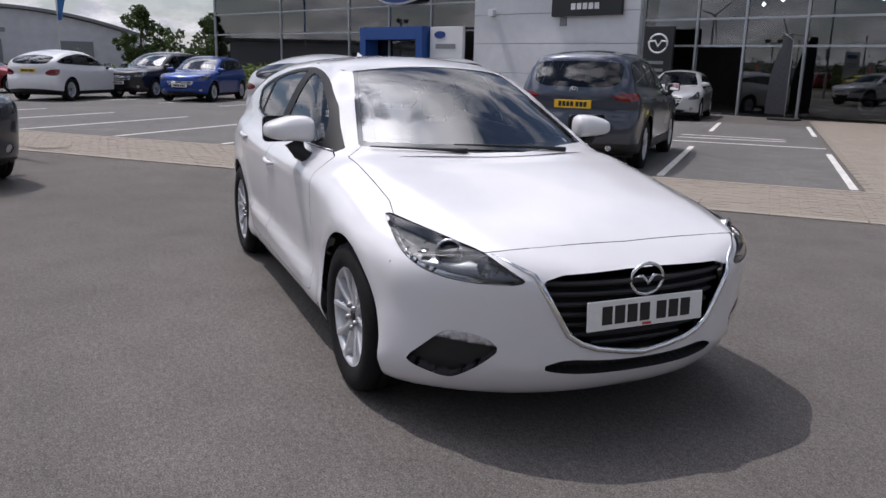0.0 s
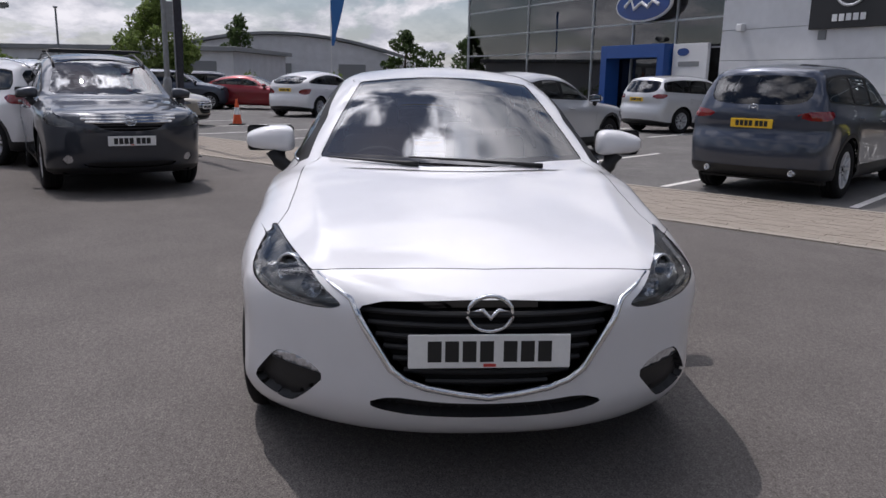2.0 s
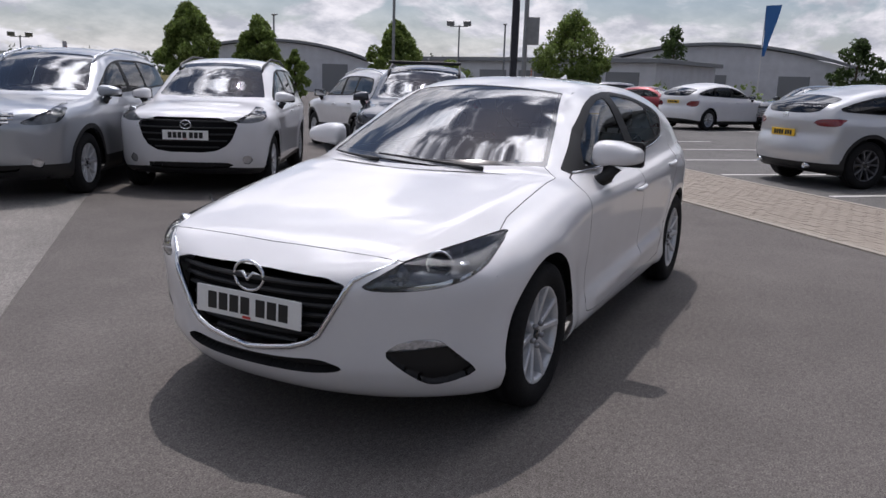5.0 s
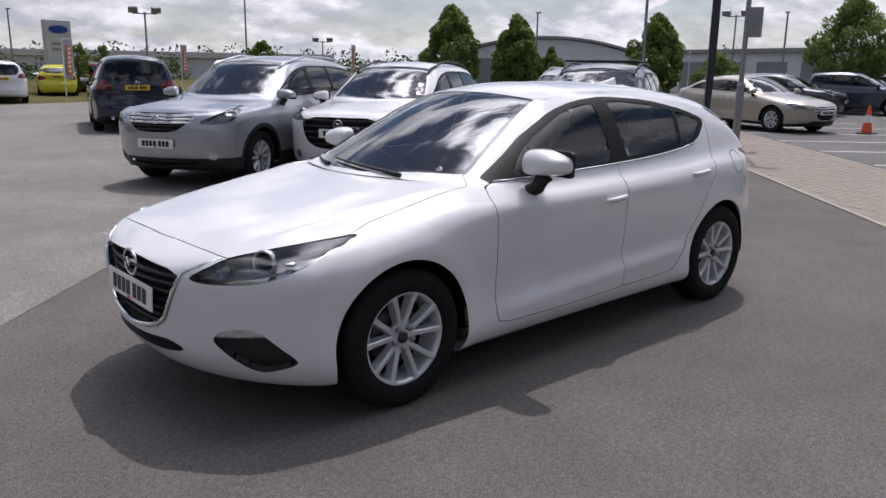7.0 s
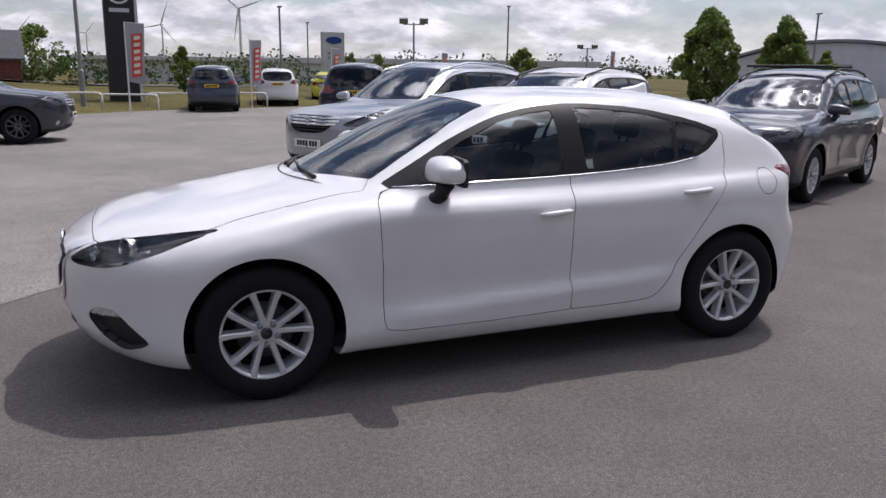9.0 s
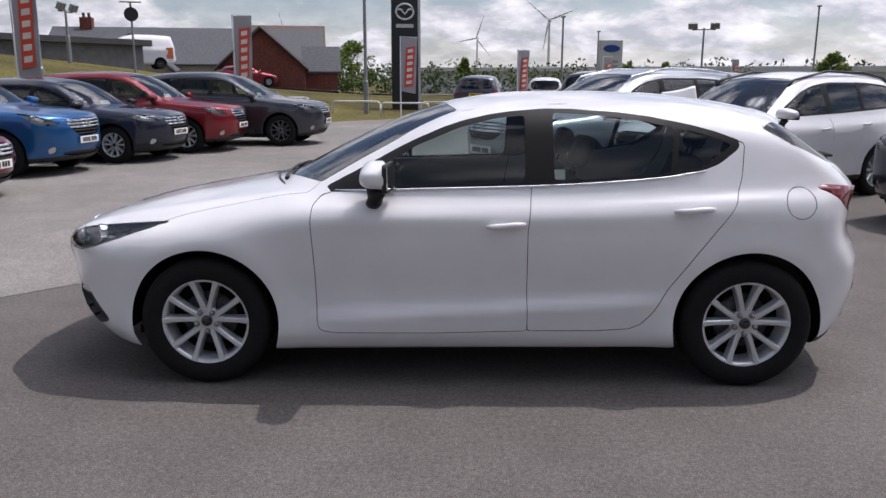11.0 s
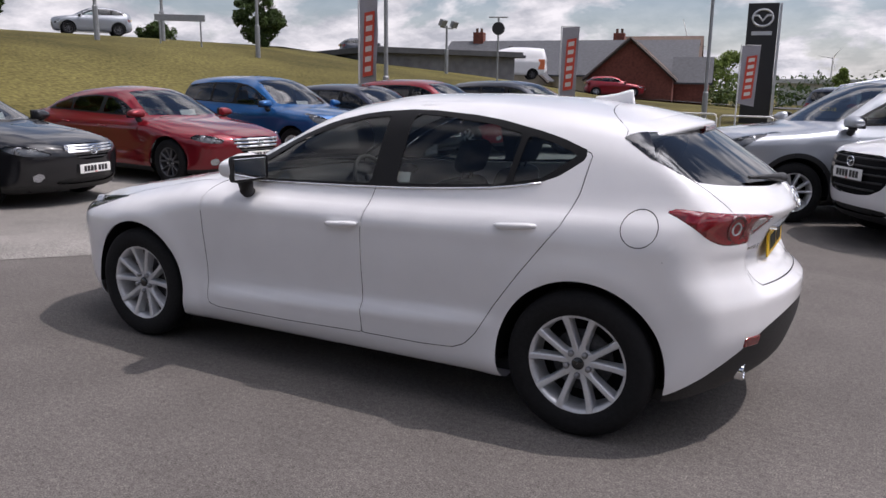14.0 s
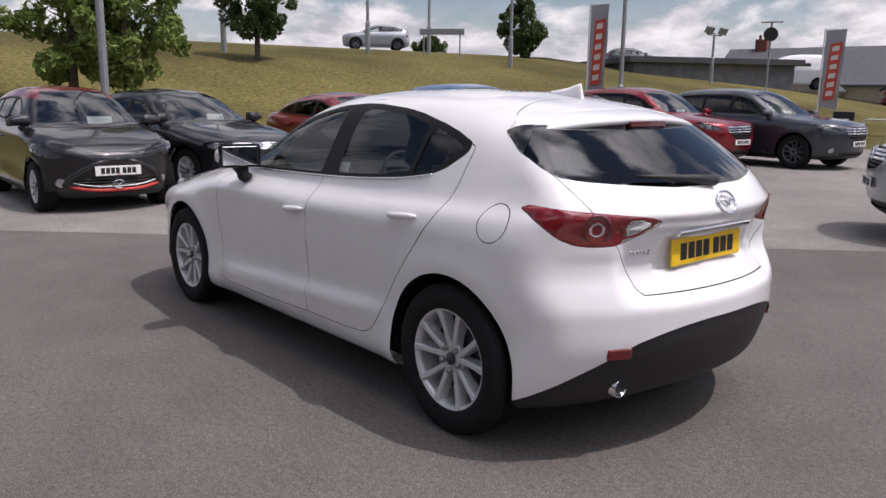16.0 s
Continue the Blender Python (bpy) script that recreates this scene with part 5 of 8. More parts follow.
# left end wall of glass, turning the corner
end = new("end_wall")
end.parent = show
for y in (0.0, 4.0, 8.0):
    part("mullion", box_bm(LEFT - 0.06, LEFT + 0.1, y - 0.035, y + 0.035, 0, TOP), MAT["mullion"], end)
for c, d in ((0.05, 2.55), (2.55, 4.85), (4.85, TOP)):
    for a in (0.0, 4.0):
        part("pane", box_bm(LEFT, LEFT + 0.012, a + 0.04, a + 3.96, c + 0.03, d - 0.03), MAT["showroom_glass"], end)
# blue entrance portal
portal = tagged(new("entrance_portal"), "blue entrance portal on the showroom", "portal", kind="structure")
portal.matrix_basis = SHOW
for args in ((-18.3, -17.9, -0.9, -0.1, 0, 2.7), (-14.6, -14.2, -0.9, -0.1, 0, 2.7), (-17.9, -14.6, -0.9, -0.1, 2.2, 2.7)):
    part("portal_side", box_bm(*args, 0.01), MAT["sign_blue"], portal)
sign = tagged(part("wall_sign", box_bm(-14.1, -12.2, -0.5, -0.35, 0.9, 2.68, 0.01), MAT["sign_white"]), "white dealer sign with a small blue oval", "sign")
sign.matrix_basis = SHOW
ov = bmesh.new()
bmesh.ops.create_circle(ov, cap_ends=True, segments=28, radius=1.0)
bmesh.ops.transform(ov, matrix=Matrix.Translation((-13.5, -0.52, 2.38)) @ pose(0, 0, 0, 90, 0, 0) @ Matrix.Diagonal((0.33, 0.14, 1, 1)), verts=ov.verts)
part("oval_mark", ov, MAT["oval_blue"], sign)
part("name_bar", box_bm(-13.75, -12.6, -0.515, -0.505, 1.86, 2.04), MAT["roof_grey"], sign)


def oval_sign(x, y, z, w, h):
    s = tagged(new("oval_sign"), "large blue oval sign with a white rim", "sign")
    s.matrix_basis = SHOW
    for name, k, d, mat in (("rim", 1.0, 0.0, "sign_white"), ("face", 0.95, -0.03, "oval_blue")):
        bm = bmesh.new()
        bmesh.ops.create_cone(bm, cap_ends=True, segments=48, radius1=1, radius2=1, depth=0.12)
        bmesh.ops.transform(bm, matrix=Matrix.Translation((x, y + d, z)) @ pose(0, 0, 0, 90, 0, 0) @ Matrix.Diagonal((w * k, h * (k if k == 1 else 0.90), 1, 1)), verts=bm.verts)
        part(name, bm, MAT[mat], s)
    bm = rod_bm([(x - w * 0.62, y - 0.11, z - 0.05), (x - w * 0.40, y - 0.11, z + h * 0.35), (x - w * 0.28, y - 0.11, z - h * 0.25), (x, y - 0.11, z + h * 0.1), (x + w * 0.22, y - 0.11, z - h * 0.2), (x + w * 0.38, y - 0.11, z + h * 0.15), (x + w * 0.62, y - 0.11, z - h * 0.1)], 0.07, 6)
    part("script_stroke", bm, MAT["sign_white"], s)


oval_sign(-16.2, -0.4, 4.25, 1.75, 0.66)
board = tagged(part("fascia_sign", box_bm(-7.85, -4.9, -0.42, -0.26, 2.93, 4.85, 0.01), MAT["sign_black"]), "black square sign with a silver winged badge", "sign")
board.matrix_basis = SHOW
bm = rod_bm([(-6.38 + math.cos(a) * 0.52, -0.45, 3.98 + math.sin(a) * 0.42) for a in np.linspace(0, math.tau, 33)], 0.045, 6, cap=False)
rod_bm([(-6.85, -0.45, 4.08), (-6.6, -0.45, 4.10), (-6.38, -0.45, 3.86), (-6.16, -0.45, 4.10), (-5.91, -0.45, 4.08)], 0.045, 6, bm)
part("badge", bm, MAT["alloy"], board)
for k in range(5):
    part("letter_bar", box_bm(-6.98 + k * 0.25, -6.80 + k * 0.25, -0.44, -0.42, 3.13, 3.33), MAT["sign_white"], board)
part("wall_lamp", box_bm(-10.9, -10.65, -0.5, -0.25, 3.0, 3.25, 0.03), MAT["sign_white"], show)
part("vent", box_bm(-7.55, -7.25, -0.29, -0.25, 2.62, 2.9, 0.01), MAT["roof_grey"], show)
panel_sign = tagged(part("sign_panel", box_bm(-3.62, -2.55, -1.0, -0.9, 0.0, 2.52, 0.02), MAT["sign_black"]), "black upright sign panel beside the entrance", "sign")
panel_sign.matrix_basis = SHOW
bm = rod_bm([(-3.08 + math.cos(a) * 0.33, -1.02, 2.02 + math.sin(a) * 0.27) for a in np.linspace(0, math.tau, 25)], 0.03, 6, cap=False)
rod_bm([(-3.36, -1.02, 2.08), (-3.2, -1.02, 2.1), (-3.08, -1.02, 1.94), (-2.96, -1.02, 2.1), (-2.8, -1.02, 2.08)], 0.03, 6, bm)
part("badge", bm, MAT["sign_white"], panel_sign)
for z in (1.42, 1.2, 1.02):
    part("text_bar", box_bm(-3.4, -2.85, -1.015, -1.0, z, z + 0.09), MAT["roof_grey"], panel_sign)
spots = random.Random(11)
for x, y, z in [(spots.uniform(LEFT + 1, -12.5), spots.uniform(1.5, 7.5), spots.choice((3.2, 4.1, 5.2))) for _ in range(26)] + [(spots.uniform(-4, 15), spots.uniform(1.5, 7.5), spots.choice((3.4, 4.6, 5.3))) for _ in range(16)]:
    bm = bmesh.new()
    bmesh.ops.create_icosphere(bm, subdivisions=1, radius=0.075)
    ob = part("ceiling_spot", bm, MAT["showroom_lamp"], show)
    ob.location = (x, y, z)
part("reception_desk", box_bm(-24, -21, 5, 6, 0.03, 1.1, 0.03), MAT["sign_white"], show)
part("inner_pillar", box_bm(-19.4, -19.0, 3.0, 3.4, 0.03, 5.6), MAT["sign_white"], show)
part("inner_pillar", box_bm(6.0, 6.4, 3.0, 3.4, 0.03, 5.6), MAT["sign_white"], show)
# ---------------------------------------------------------------- street furniture, banners, trees, houses
MAT["pole_grey"] = material("pole_grey", (0.24, 0.25, 0.26), 0.5, 0.3, grain=0.1, grain_scale=12)
MAT["pole_white"] = material("pole_white", (0.68, 0.68, 0.68), 0.4)
MAT["banner_grey"] = material("banner_grey", (0.34, 0.33, 0.36), 0.8, grain=0.08, grain_scale=30)
MAT["banner_red"] = material("banner_red", (0.58, 0.07, 0.04), 0.7)
MAT["banner_orange"] = material("banner_orange", (0.62, 0.16, 0.06), 0.7)
MAT["banner_text"] = material("banner_text", (0.66, 0.6, 0.56), 0.7)
MAT["banner_dark"] = material("banner_dark", (0.035, 0.035, 0.045), 0.7, grain=0.2, grain_scale=20)
MAT["banner_blue"] = material("banner_blue", (0.03, 0.14, 0.38), 0.7)
MAT["cone_orange"] = material("cone_orange", (0.72, 0.10, 0.03), 0.6)
MAT["rubber"] = material("rubber", (0.02, 0.02, 0.02), 0.85)
MAT["totem_grey"] = material("totem_grey", (0.42, 0.43, 0.45), 0.45)
MAT["brick_red"] = material("brick_red", (0.15, 0.045, 0.03), 0.85, grain=0.25, grain_scale=6, stain=0.15)
MAT["slate"] = material("slate", (0.065, 0.068, 0.078), 0.7, grain=0.2, grain_scale=5)
MAT["tile_brown"] = material("tile_brown", (0.10, 0.062, 0.045), 0.8, grain=0.2, grain_scale=5)
MAT["stucco_cream"] = material("stucco_cream", (0.42, 0.37, 0.28), 0.85, grain=0.1, grain_scale=3)
MAT["timber_dark"] = material("timber_dark", (0.04, 0.03, 0.025), 0.7)
MAT["low_wall"] = material("low_wall", (0.13, 0.13, 0.14), 0.8, grain=0.2, grain_scale=2)
MAT["roof_dark"] = material("roof_dark", (0.05, 0.052, 0.058), 0.7, grain=0.2, grain_scale=2)
MAT["shed_wall"] = material("shed_wall", (0.60, 0.61, 0.64), 0.6, grain=0.08, grain_scale=1.5)
MAT["shed_roof"] = material("shed_roof", (0.52, 0.53, 0.54), 0.5, grain=0.06, grain_scale=2)
MAT["bark"] = material("bark", (0.09, 0.07, 0.05), 0.95, grain=0.3, grain_scale=14, bump=0.6, bump_scale=40)
MAT["road_tar"] = material("road_tar", (0.09, 0.09, 0.09), 0.9, grain=0.2, grain_scale=8)


def leaf_material(name, color):
    m = material(name, color, 0.6, spec=0.3)
    t = m.node_tree
    b = t.nodes["Principled BSDF"]
    isle = t.nodes.new("ShaderNodeNewGeometry")
    ramp = t.nodes.new("ShaderNodeMapRange")
    ramp.inputs["To Min"].default_value, ramp.inputs["To Max"].default_value = 0.6, 1.5
    t.links.new(isle.outputs["Random Per Island"], ramp.inputs["Value"])
    mul = t.nodes.new("ShaderNodeMix")
    mul.data_type, mul.blend_type = "RGBA", "MULTIPLY"
    mul.inputs["Factor"].default_value = 1.0
    mul.inputs["A"].default_value = (*color, 1)
    t.links.new(ramp.outputs["Result"], mul.inputs["B"])
    t.links.new(mul.outputs["Result"], b.inputs["Base Color"])
    soft = t.nodes.new("ShaderNodeBsdfTranslucent")
    t.links.new(mul.outputs["Result"], soft.inputs["Color"])
    mix = t.nodes.new("ShaderNodeMixShader")
    mix.inputs["Fac"].default_value = 0.3
    t.links.new(b.outputs[0], mix.inputs[1])
    t.links.new(soft.outputs[0], mix.inputs[2])
    t.links.new(mix.outputs[0], t.nodes["Material Output"].inputs["Surface"])
    return m


MAT["leaf"] = leaf_material("leaf", (0.165, 0.225, 0.058))
MAT["leaf_dark"] = leaf_material("leaf_dark", (0.06, 0.095, 0.03))


def gz(x, y):
    return float(ground_z(x, y)[0])


def leaves(rng, clumps, size, count):
    """Many small bent leaves round clump centres: verts and faces."""
    n = len(clumps) * count
    c = np.repeat(np.array([k[:3] for k in clumps]), count, 0)
    r = np.repeat(np.array([k[3] for k in clumps]), count)[:, None]
    d = rng.normal(size=(n, 3))
    d /= np.linalg.norm(d, axis=1, keepdims=True)
    p = c + d * r * rng.uniform(0.35, 1.0, (n, 1)) ** 0.6
    a = rng.normal(size=(n, 3))
    a /= np.linalg.norm(a, axis=1, keepdims=True)
    b = np.cross(a, rng.normal(size=(n, 3)))
    b /= np.linalg.norm(b, axis=1, keepdims=True)
    s = size * rng.uniform(0.6, 1.3, (n, 1))
    lift = np.cross(a, b) * s * 0.25
    v = np.stack([p - a * s, p + b * s * 0.5 + lift, p + a * s, p - b * s * 0.5 + lift], 1).reshape(-1, 3)
    k = np.arange(n)[:, None] * 4
    f = np.concatenate([k + [[0, 1, 2]], k + [[0, 2, 3]]])
    return v.tolist(), f.tolist()


def tree(x, y, height, width, label, seed=1, base=None, clear=0.22, count=90, size=0.09, clumps=70, top=0.75, mat="leaf", category="tree"):
    rng = np.random.default_rng(seed)
    z = gz(x, y) if base is None else base
    t = tagged(new("tree"), label, category, "trees round the forecourt")
    t.location = (x, y, z)
    r = 0.022 * height
    spine = [(rng.uniform(-1, 1) * 0.02 * height * q, rng.uniform(-1, 1) * 0.02 * height * q, height * q * 0.92) for q in np.linspace(0, 1, 7)]
    spine[0] = (0, 0, -0.15)
    bm = rod_bm(spine, [r * (1.15 - q) + 0.012 for q in np.linspace(0, 1, 7)], 8)
    cl = []
    for k in range(16):
        q = clear + (0.92 - clear) * (k + 0.5) / 16
        a = k * 2.4 + rng.uniform(-0.3, 0.3)
        reach = width / 2 * math.sin(math.pi * min(1, ((q - clear) / (1 - clear)) ** top * 0.9 + 0.08)) * rng.uniform(0.6, 0.95)
        s = Vector((0, 0, height * q * 0.92))
        e = s + Vector((math.cos(a) * reach, math.sin(a) * reach, reach * 0.45))
        rod_bm([s, s.lerp(e, 0.5) + Vector((0, 0, 0.04 * height * rng.uniform(-0.5, 1))), e], [r * 0.35 * (1 - q) + 0.012, 0.012, 0.006], 5, bm)
    part("trunk", bm, MAT["bark"], t)
    for _ in range(clumps):
        q = rng.uniform(0, 1)
        half = width / 2 * math.sin(math.pi * min(1, q**top * 0.88 + 0.10))
        a = rng.uniform(0, math.tau)
        d = half * math.sqrt(rng.uniform(0.05, 1))
        cl.append((math.cos(a) * d, math.sin(a) * d, height * (clear + (1 - clear) * q) + rng.uniform(-0.1, 0.1), width * rng.uniform(0.07, 0.14)))
    v, f = leaves(rng, cl, size, count)
    link_mesh("crown", v, f, MAT[mat], t, False)
    return t


def hedge(name, label, pts, height, depth, seed, size=0.16, count=50, mat="leaf_dark", step=0.8, base=None):
    """A hedge or belt of trees along a line, uneven along its top."""
    rng = np.random.default_rng(seed)
    cl = []
    for a, b in zip(pts, pts[1:]):
        n = max(2, int(math.dist(a, b) / step))
        for k in range(n):
            q = k / n
            x, y = a[0] + (b[0] - a[0]) * q, a[1] + (b[1] - a[1]) * q
            h = height * rng.uniform(0.55, 1.15)
            for zz in np.arange(0.2, h, max(0.5, height * 0.22)):
                cl.append((x + rng.uniform(-1, 1) * depth, y + rng.uniform(-1, 1) * depth, (gz(x, y) if base is None else base) + zz, step * rng.uniform(0.5, 0.9)))
    v, f = leaves(rng, cl, size, count)
    ob = link_mesh(name, v, f, MAT[mat], None, False)
    return tagged(ob, label, "hedge", kind="stuff")


def banner(x, y, height, heading, label, mat_name="banner_red", base=None, w=0.62, drop=0.48):
    """A tall banner flag on a white pole, with a slanted red panel of plain letter bars."""
    f = tagged(new("banner_flag"), label, "flag", "dealer banner flags")
    f.matrix_basis = pose(x, y, gz(x, y) if base is None else base, 0, 0, heading)
    part("pole", rod_bm([(0, 0, -0.2), (0, 0, height)], [0.028, 0.02], 8), MAT["pole_white"], f)
    part("arm", rod_bm([(0, 0, height - 0.02), (w, 0, height - 0.04)], 0.012, 6), MAT["pole_white"], f)
    bm = bmesh.new()
    n, z0, z1 = 12, height * drop, height - 0.05
    grid = [[bm.verts.new((0.03 + (w - 0.03) * q * (1 - 0.12 * (1 - k / n)), 0.03 * math.sin(k * 0.8 + q * 2.4) * q, z0 + (z1 - z0) * k / n - 0.10 * q * (1 - k / n))) for q in np.linspace(0, 1, 6)] for k in range(n + 1)]
    for a, b in zip(grid, grid[1:]):
        for i in range(5):
            bm.faces.new((a[i], a[i + 1], b[i + 1], b[i]))
    cloth = part("cloth", bm, MAT["banner_grey"], f, "grey banner cloth", smooth=True)
    for side in (-1, 1):
        zs, ze = z0 + (z1 - z0) * 0.10, z0 + (z1 - z0) * 0.84
        yy = 0.042 * side
        bm = bmesh.new()
        q = [bm.verts.new(p) for p in ((w * 0.22, yy, zs - 0.06), (w * 0.74, yy, zs), (w * 0.86, yy, ze), (w * 0.34, yy, ze - 0.05))]
        bm.faces.new(q)
        part("panel", bm, MAT[mat_name], cloth)
        for k in range(6):
            u = (k + 0.35) / 6.3
            z = zs + (ze - zs) * u - 0.02
            bm = bmesh.new()
            xx = w * (0.32 + 0.12 * u)
            q = [bm.verts.new(p) for p in ((xx, yy * 1.15, z), (xx + w * 0.32, yy * 1.15, z + 0.03), (xx + w * 0.335, yy * 1.15, z + 0.03 + (ze - zs) * 0.085), (xx + w * 0.015, yy * 1.15, z + (ze - zs) * 0.085))]
            bm.faces.new(q)
            part("letter_bar", bm, MAT["banner_text"], cloth)
    return f


# banners along the bank and round the lot
for x, y, top, mat_name, note in ((10.6, -14.5, 3.95, "banner_red", "red"), (7.2, -21.3, 3.55, "banner_red", "red"), (2.0, -24.6, 3.05, "banner_red", "red"), (-2.6, -28.4, 2.75, "banner_red", "red"), (-6.9, -32.5, 2.6, "banner_orange", "faded orange"), (-16.3, -42.3, 2.75, "banner_orange", "faded orange"), (-30.4, -44.9, 3.2, "banner_orange", "faded orange"), (-32.8, -29.7, 2.6, "banner_orange", "faded orange"), (-33.8, -19.2, 2.6, "banner_orange", "faded orange"), (-46.9, -18.2, 2.8, "banner_orange", "faded orange")):
    ground_at = gz(x, y)
    banner(x, y, top - ground_at, 185 if x > 0 else 215, "grey dealer banner with a %s slanted panel" % note, mat_name, base=ground_at, w=0.62 if x > -20 else 0.75, drop=0.36)

# dark feather banner and lamp post by the paved band
fb = tagged(new("feather_banner"), "tall dark feather banner on a pole", "flag")
fb.location = (-9.1, -3.8, 0)
part("pole", rod_bm([(0, 0, 0.0), (0, 0, 2.4), (0.02, 0.02, 4.0), (0.08, 0.1, 5.2)], [0.02, 0.018, 0.014, 0.01], 8), MAT["steel"], fb)
bm = bmesh.new()
prev = None
for q in np.linspace(0, 1, 16):
    z = 0.55 + 4.6 * q
    w = 0.06 + 0.14 * math.sin(math.pi * min(1.0, q * 0.85 + 0.12))
    row = [bm.verts.new((0.03 * math.sin(4 * q + i), (0.02 + w * i / 4) * 0.6, z)) for i in range(5)]
    if prev:
        for i in range(4):
            bm.faces.new((prev[i], prev[i + 1], row[i + 1], row[i]))
    prev = row
part("cloth", bm, MAT["banner_dark"], fb, "furled dark banner cloth", smooth=True)
part("foot", rod_bm([(-0.35, 0, 0.02), (0.35, 0, 0.02)], 0.015, 6), MAT["steel"], fb)
part("foot", rod_bm([(0, -0.35, 0.02), (0, 0.35, 0.02)], 0.015, 6), MAT["steel"], fb)


def lamp_post(x, y, height, label, heads=1, base=None, heading=0, r=0.06, sign=False):
    p = tagged(new("lamp_post"), label, "lamp post", "lamp posts")
    p.matrix_basis = pose(x, y, gz(x, y) if base is None else base, 0, 0, heading)
    part("pole", rod_bm([(0, 0, -0.1), (0, 0, 1.3), (0, 0, 1.35), (0, 0, height)], [r * 1.5, r * 1.5, r, r * 0.8], 10), MAT["pole_grey"], p)
    if heads == 1:
        part("lamp_head", box_bm(-0.12, 0.4, -0.13, 0.13, height, height + 0.10, 0.04), MAT["totem_grey"], p)
    else:
        part("cross_arm", rod_bm([(0, -0.7, height - 0.1), (0, 0.7, height - 0.1)], 0.04, 6), MAT["pole_grey"], p)
        for y0 in (-0.65, 0.65):
            b = part("flood_lamp", box_bm(-0.1, 0.12, -0.28, 0.28, -0.05, 0.32, 0.03), MAT["pole_grey"], p)
            b.matrix_basis = pose(0.05, y0, height, 0, 25, 0)
    if sign:
        part("sign_plate", box_bm(0.02, 0.30, -0.03, 0.03, 2.25, 2.85, 0.02), MAT["pole_grey"], p)
    return p


lamp_post(-12.1, -4.75, 7.5, "grey lamp post with a small sign", r=0.055, sign=True, heading=120)
for x, y, h, n, hd in ((9.9, -1.3, 7.0, 1, 180), (11.4, -17.1, 8.4, 1, 180), (21.3, -22.2, 7.0, 1, 180), (25.4, -17.4, 7.0, 1, 180), (27.5, -22.6, 5.0, 1, 180), (23.6, -9.8, 6.5, 1, 180), (19.4, -35.5, 2.6, 2, 180), (3.6, -27.5, 8.0, 1, 90), (-6.7, -44.9, 5.0, 1, 90), (-12.5, -64.7, 5.3, 1, 90), (-15.4, -45.1, 4.5, 2, 70), (-24.0, -48.8, 6.1, 1, 70), (-37.3, -59.4, 3.8, 2, 60), (-35.6, -31.5, 5.1, 1, 60), (-26.0, -16.7, 7.4, 1, 40), (-47.0, -20.5, 5.3, 1, 20), (-49.2, -25.2, 5.5, 2, 10)):
    lamp_post(x, y, h, "tall grey lamp post", n, heading=hd, r=0.07)


def cone(x, y):
    c = tagged(new("traffic_cone"), "orange traffic cone with a white sleeve on tarmac", "traffic cone")
    c.location = (x, y, 0)
    part("base", box_bm(-0.20, 0.20, -0.20, 0.20, 0.0, 0.04, 0.01), MAT["rubber"], c)
    for name, z0, z1, mat in (("body", 0.04, 0.30, "cone_orange"), ("sleeve", 0.30, 0.50, "sign_white"), ("tip", 0.50, 0.74, "cone_orange")):
        r0, r1 = 0.14 - 0.15 * z0, 0.14 - 0.15 * z1
        part(name, rod_bm([(0, 0, z0), (0, 0, z1)], [r0, r1], 20), MAT[mat], c, smooth=False)


cone(-18.6, -4.55)


def barrier(x, y, heading, length=2.0):
    b = tagged(new("hoop_barrier"), "low white steel hoop barrier on the grass", "barrier", "hoop barriers")
    b.matrix_basis = pose(x, y, gz(x, y), 0, 0, heading)
    h = length / 2
    pts = [(-h, 0, -0.1), (-h, 0, 0.42), (-h + 0.03, 0, 0.52), (-h + 0.13, 0, 0.56), (h - 0.13, 0, 0.56), (h - 0.03, 0, 0.52), (h, 0, 0.42), (h, 0, -0.1)]
    part("hoop", rod_bm(pts, 0.035, 8), MAT["pole_white"], b, smooth=True)


for x, y, hd in ((6.5, -25.4, -10), (3.9, -26.6, -12), (2.0, -27.2, -12), (0.4, -28.2, -12), (-2.4, -29.6, -14)):
    barrier(x, y, hd)



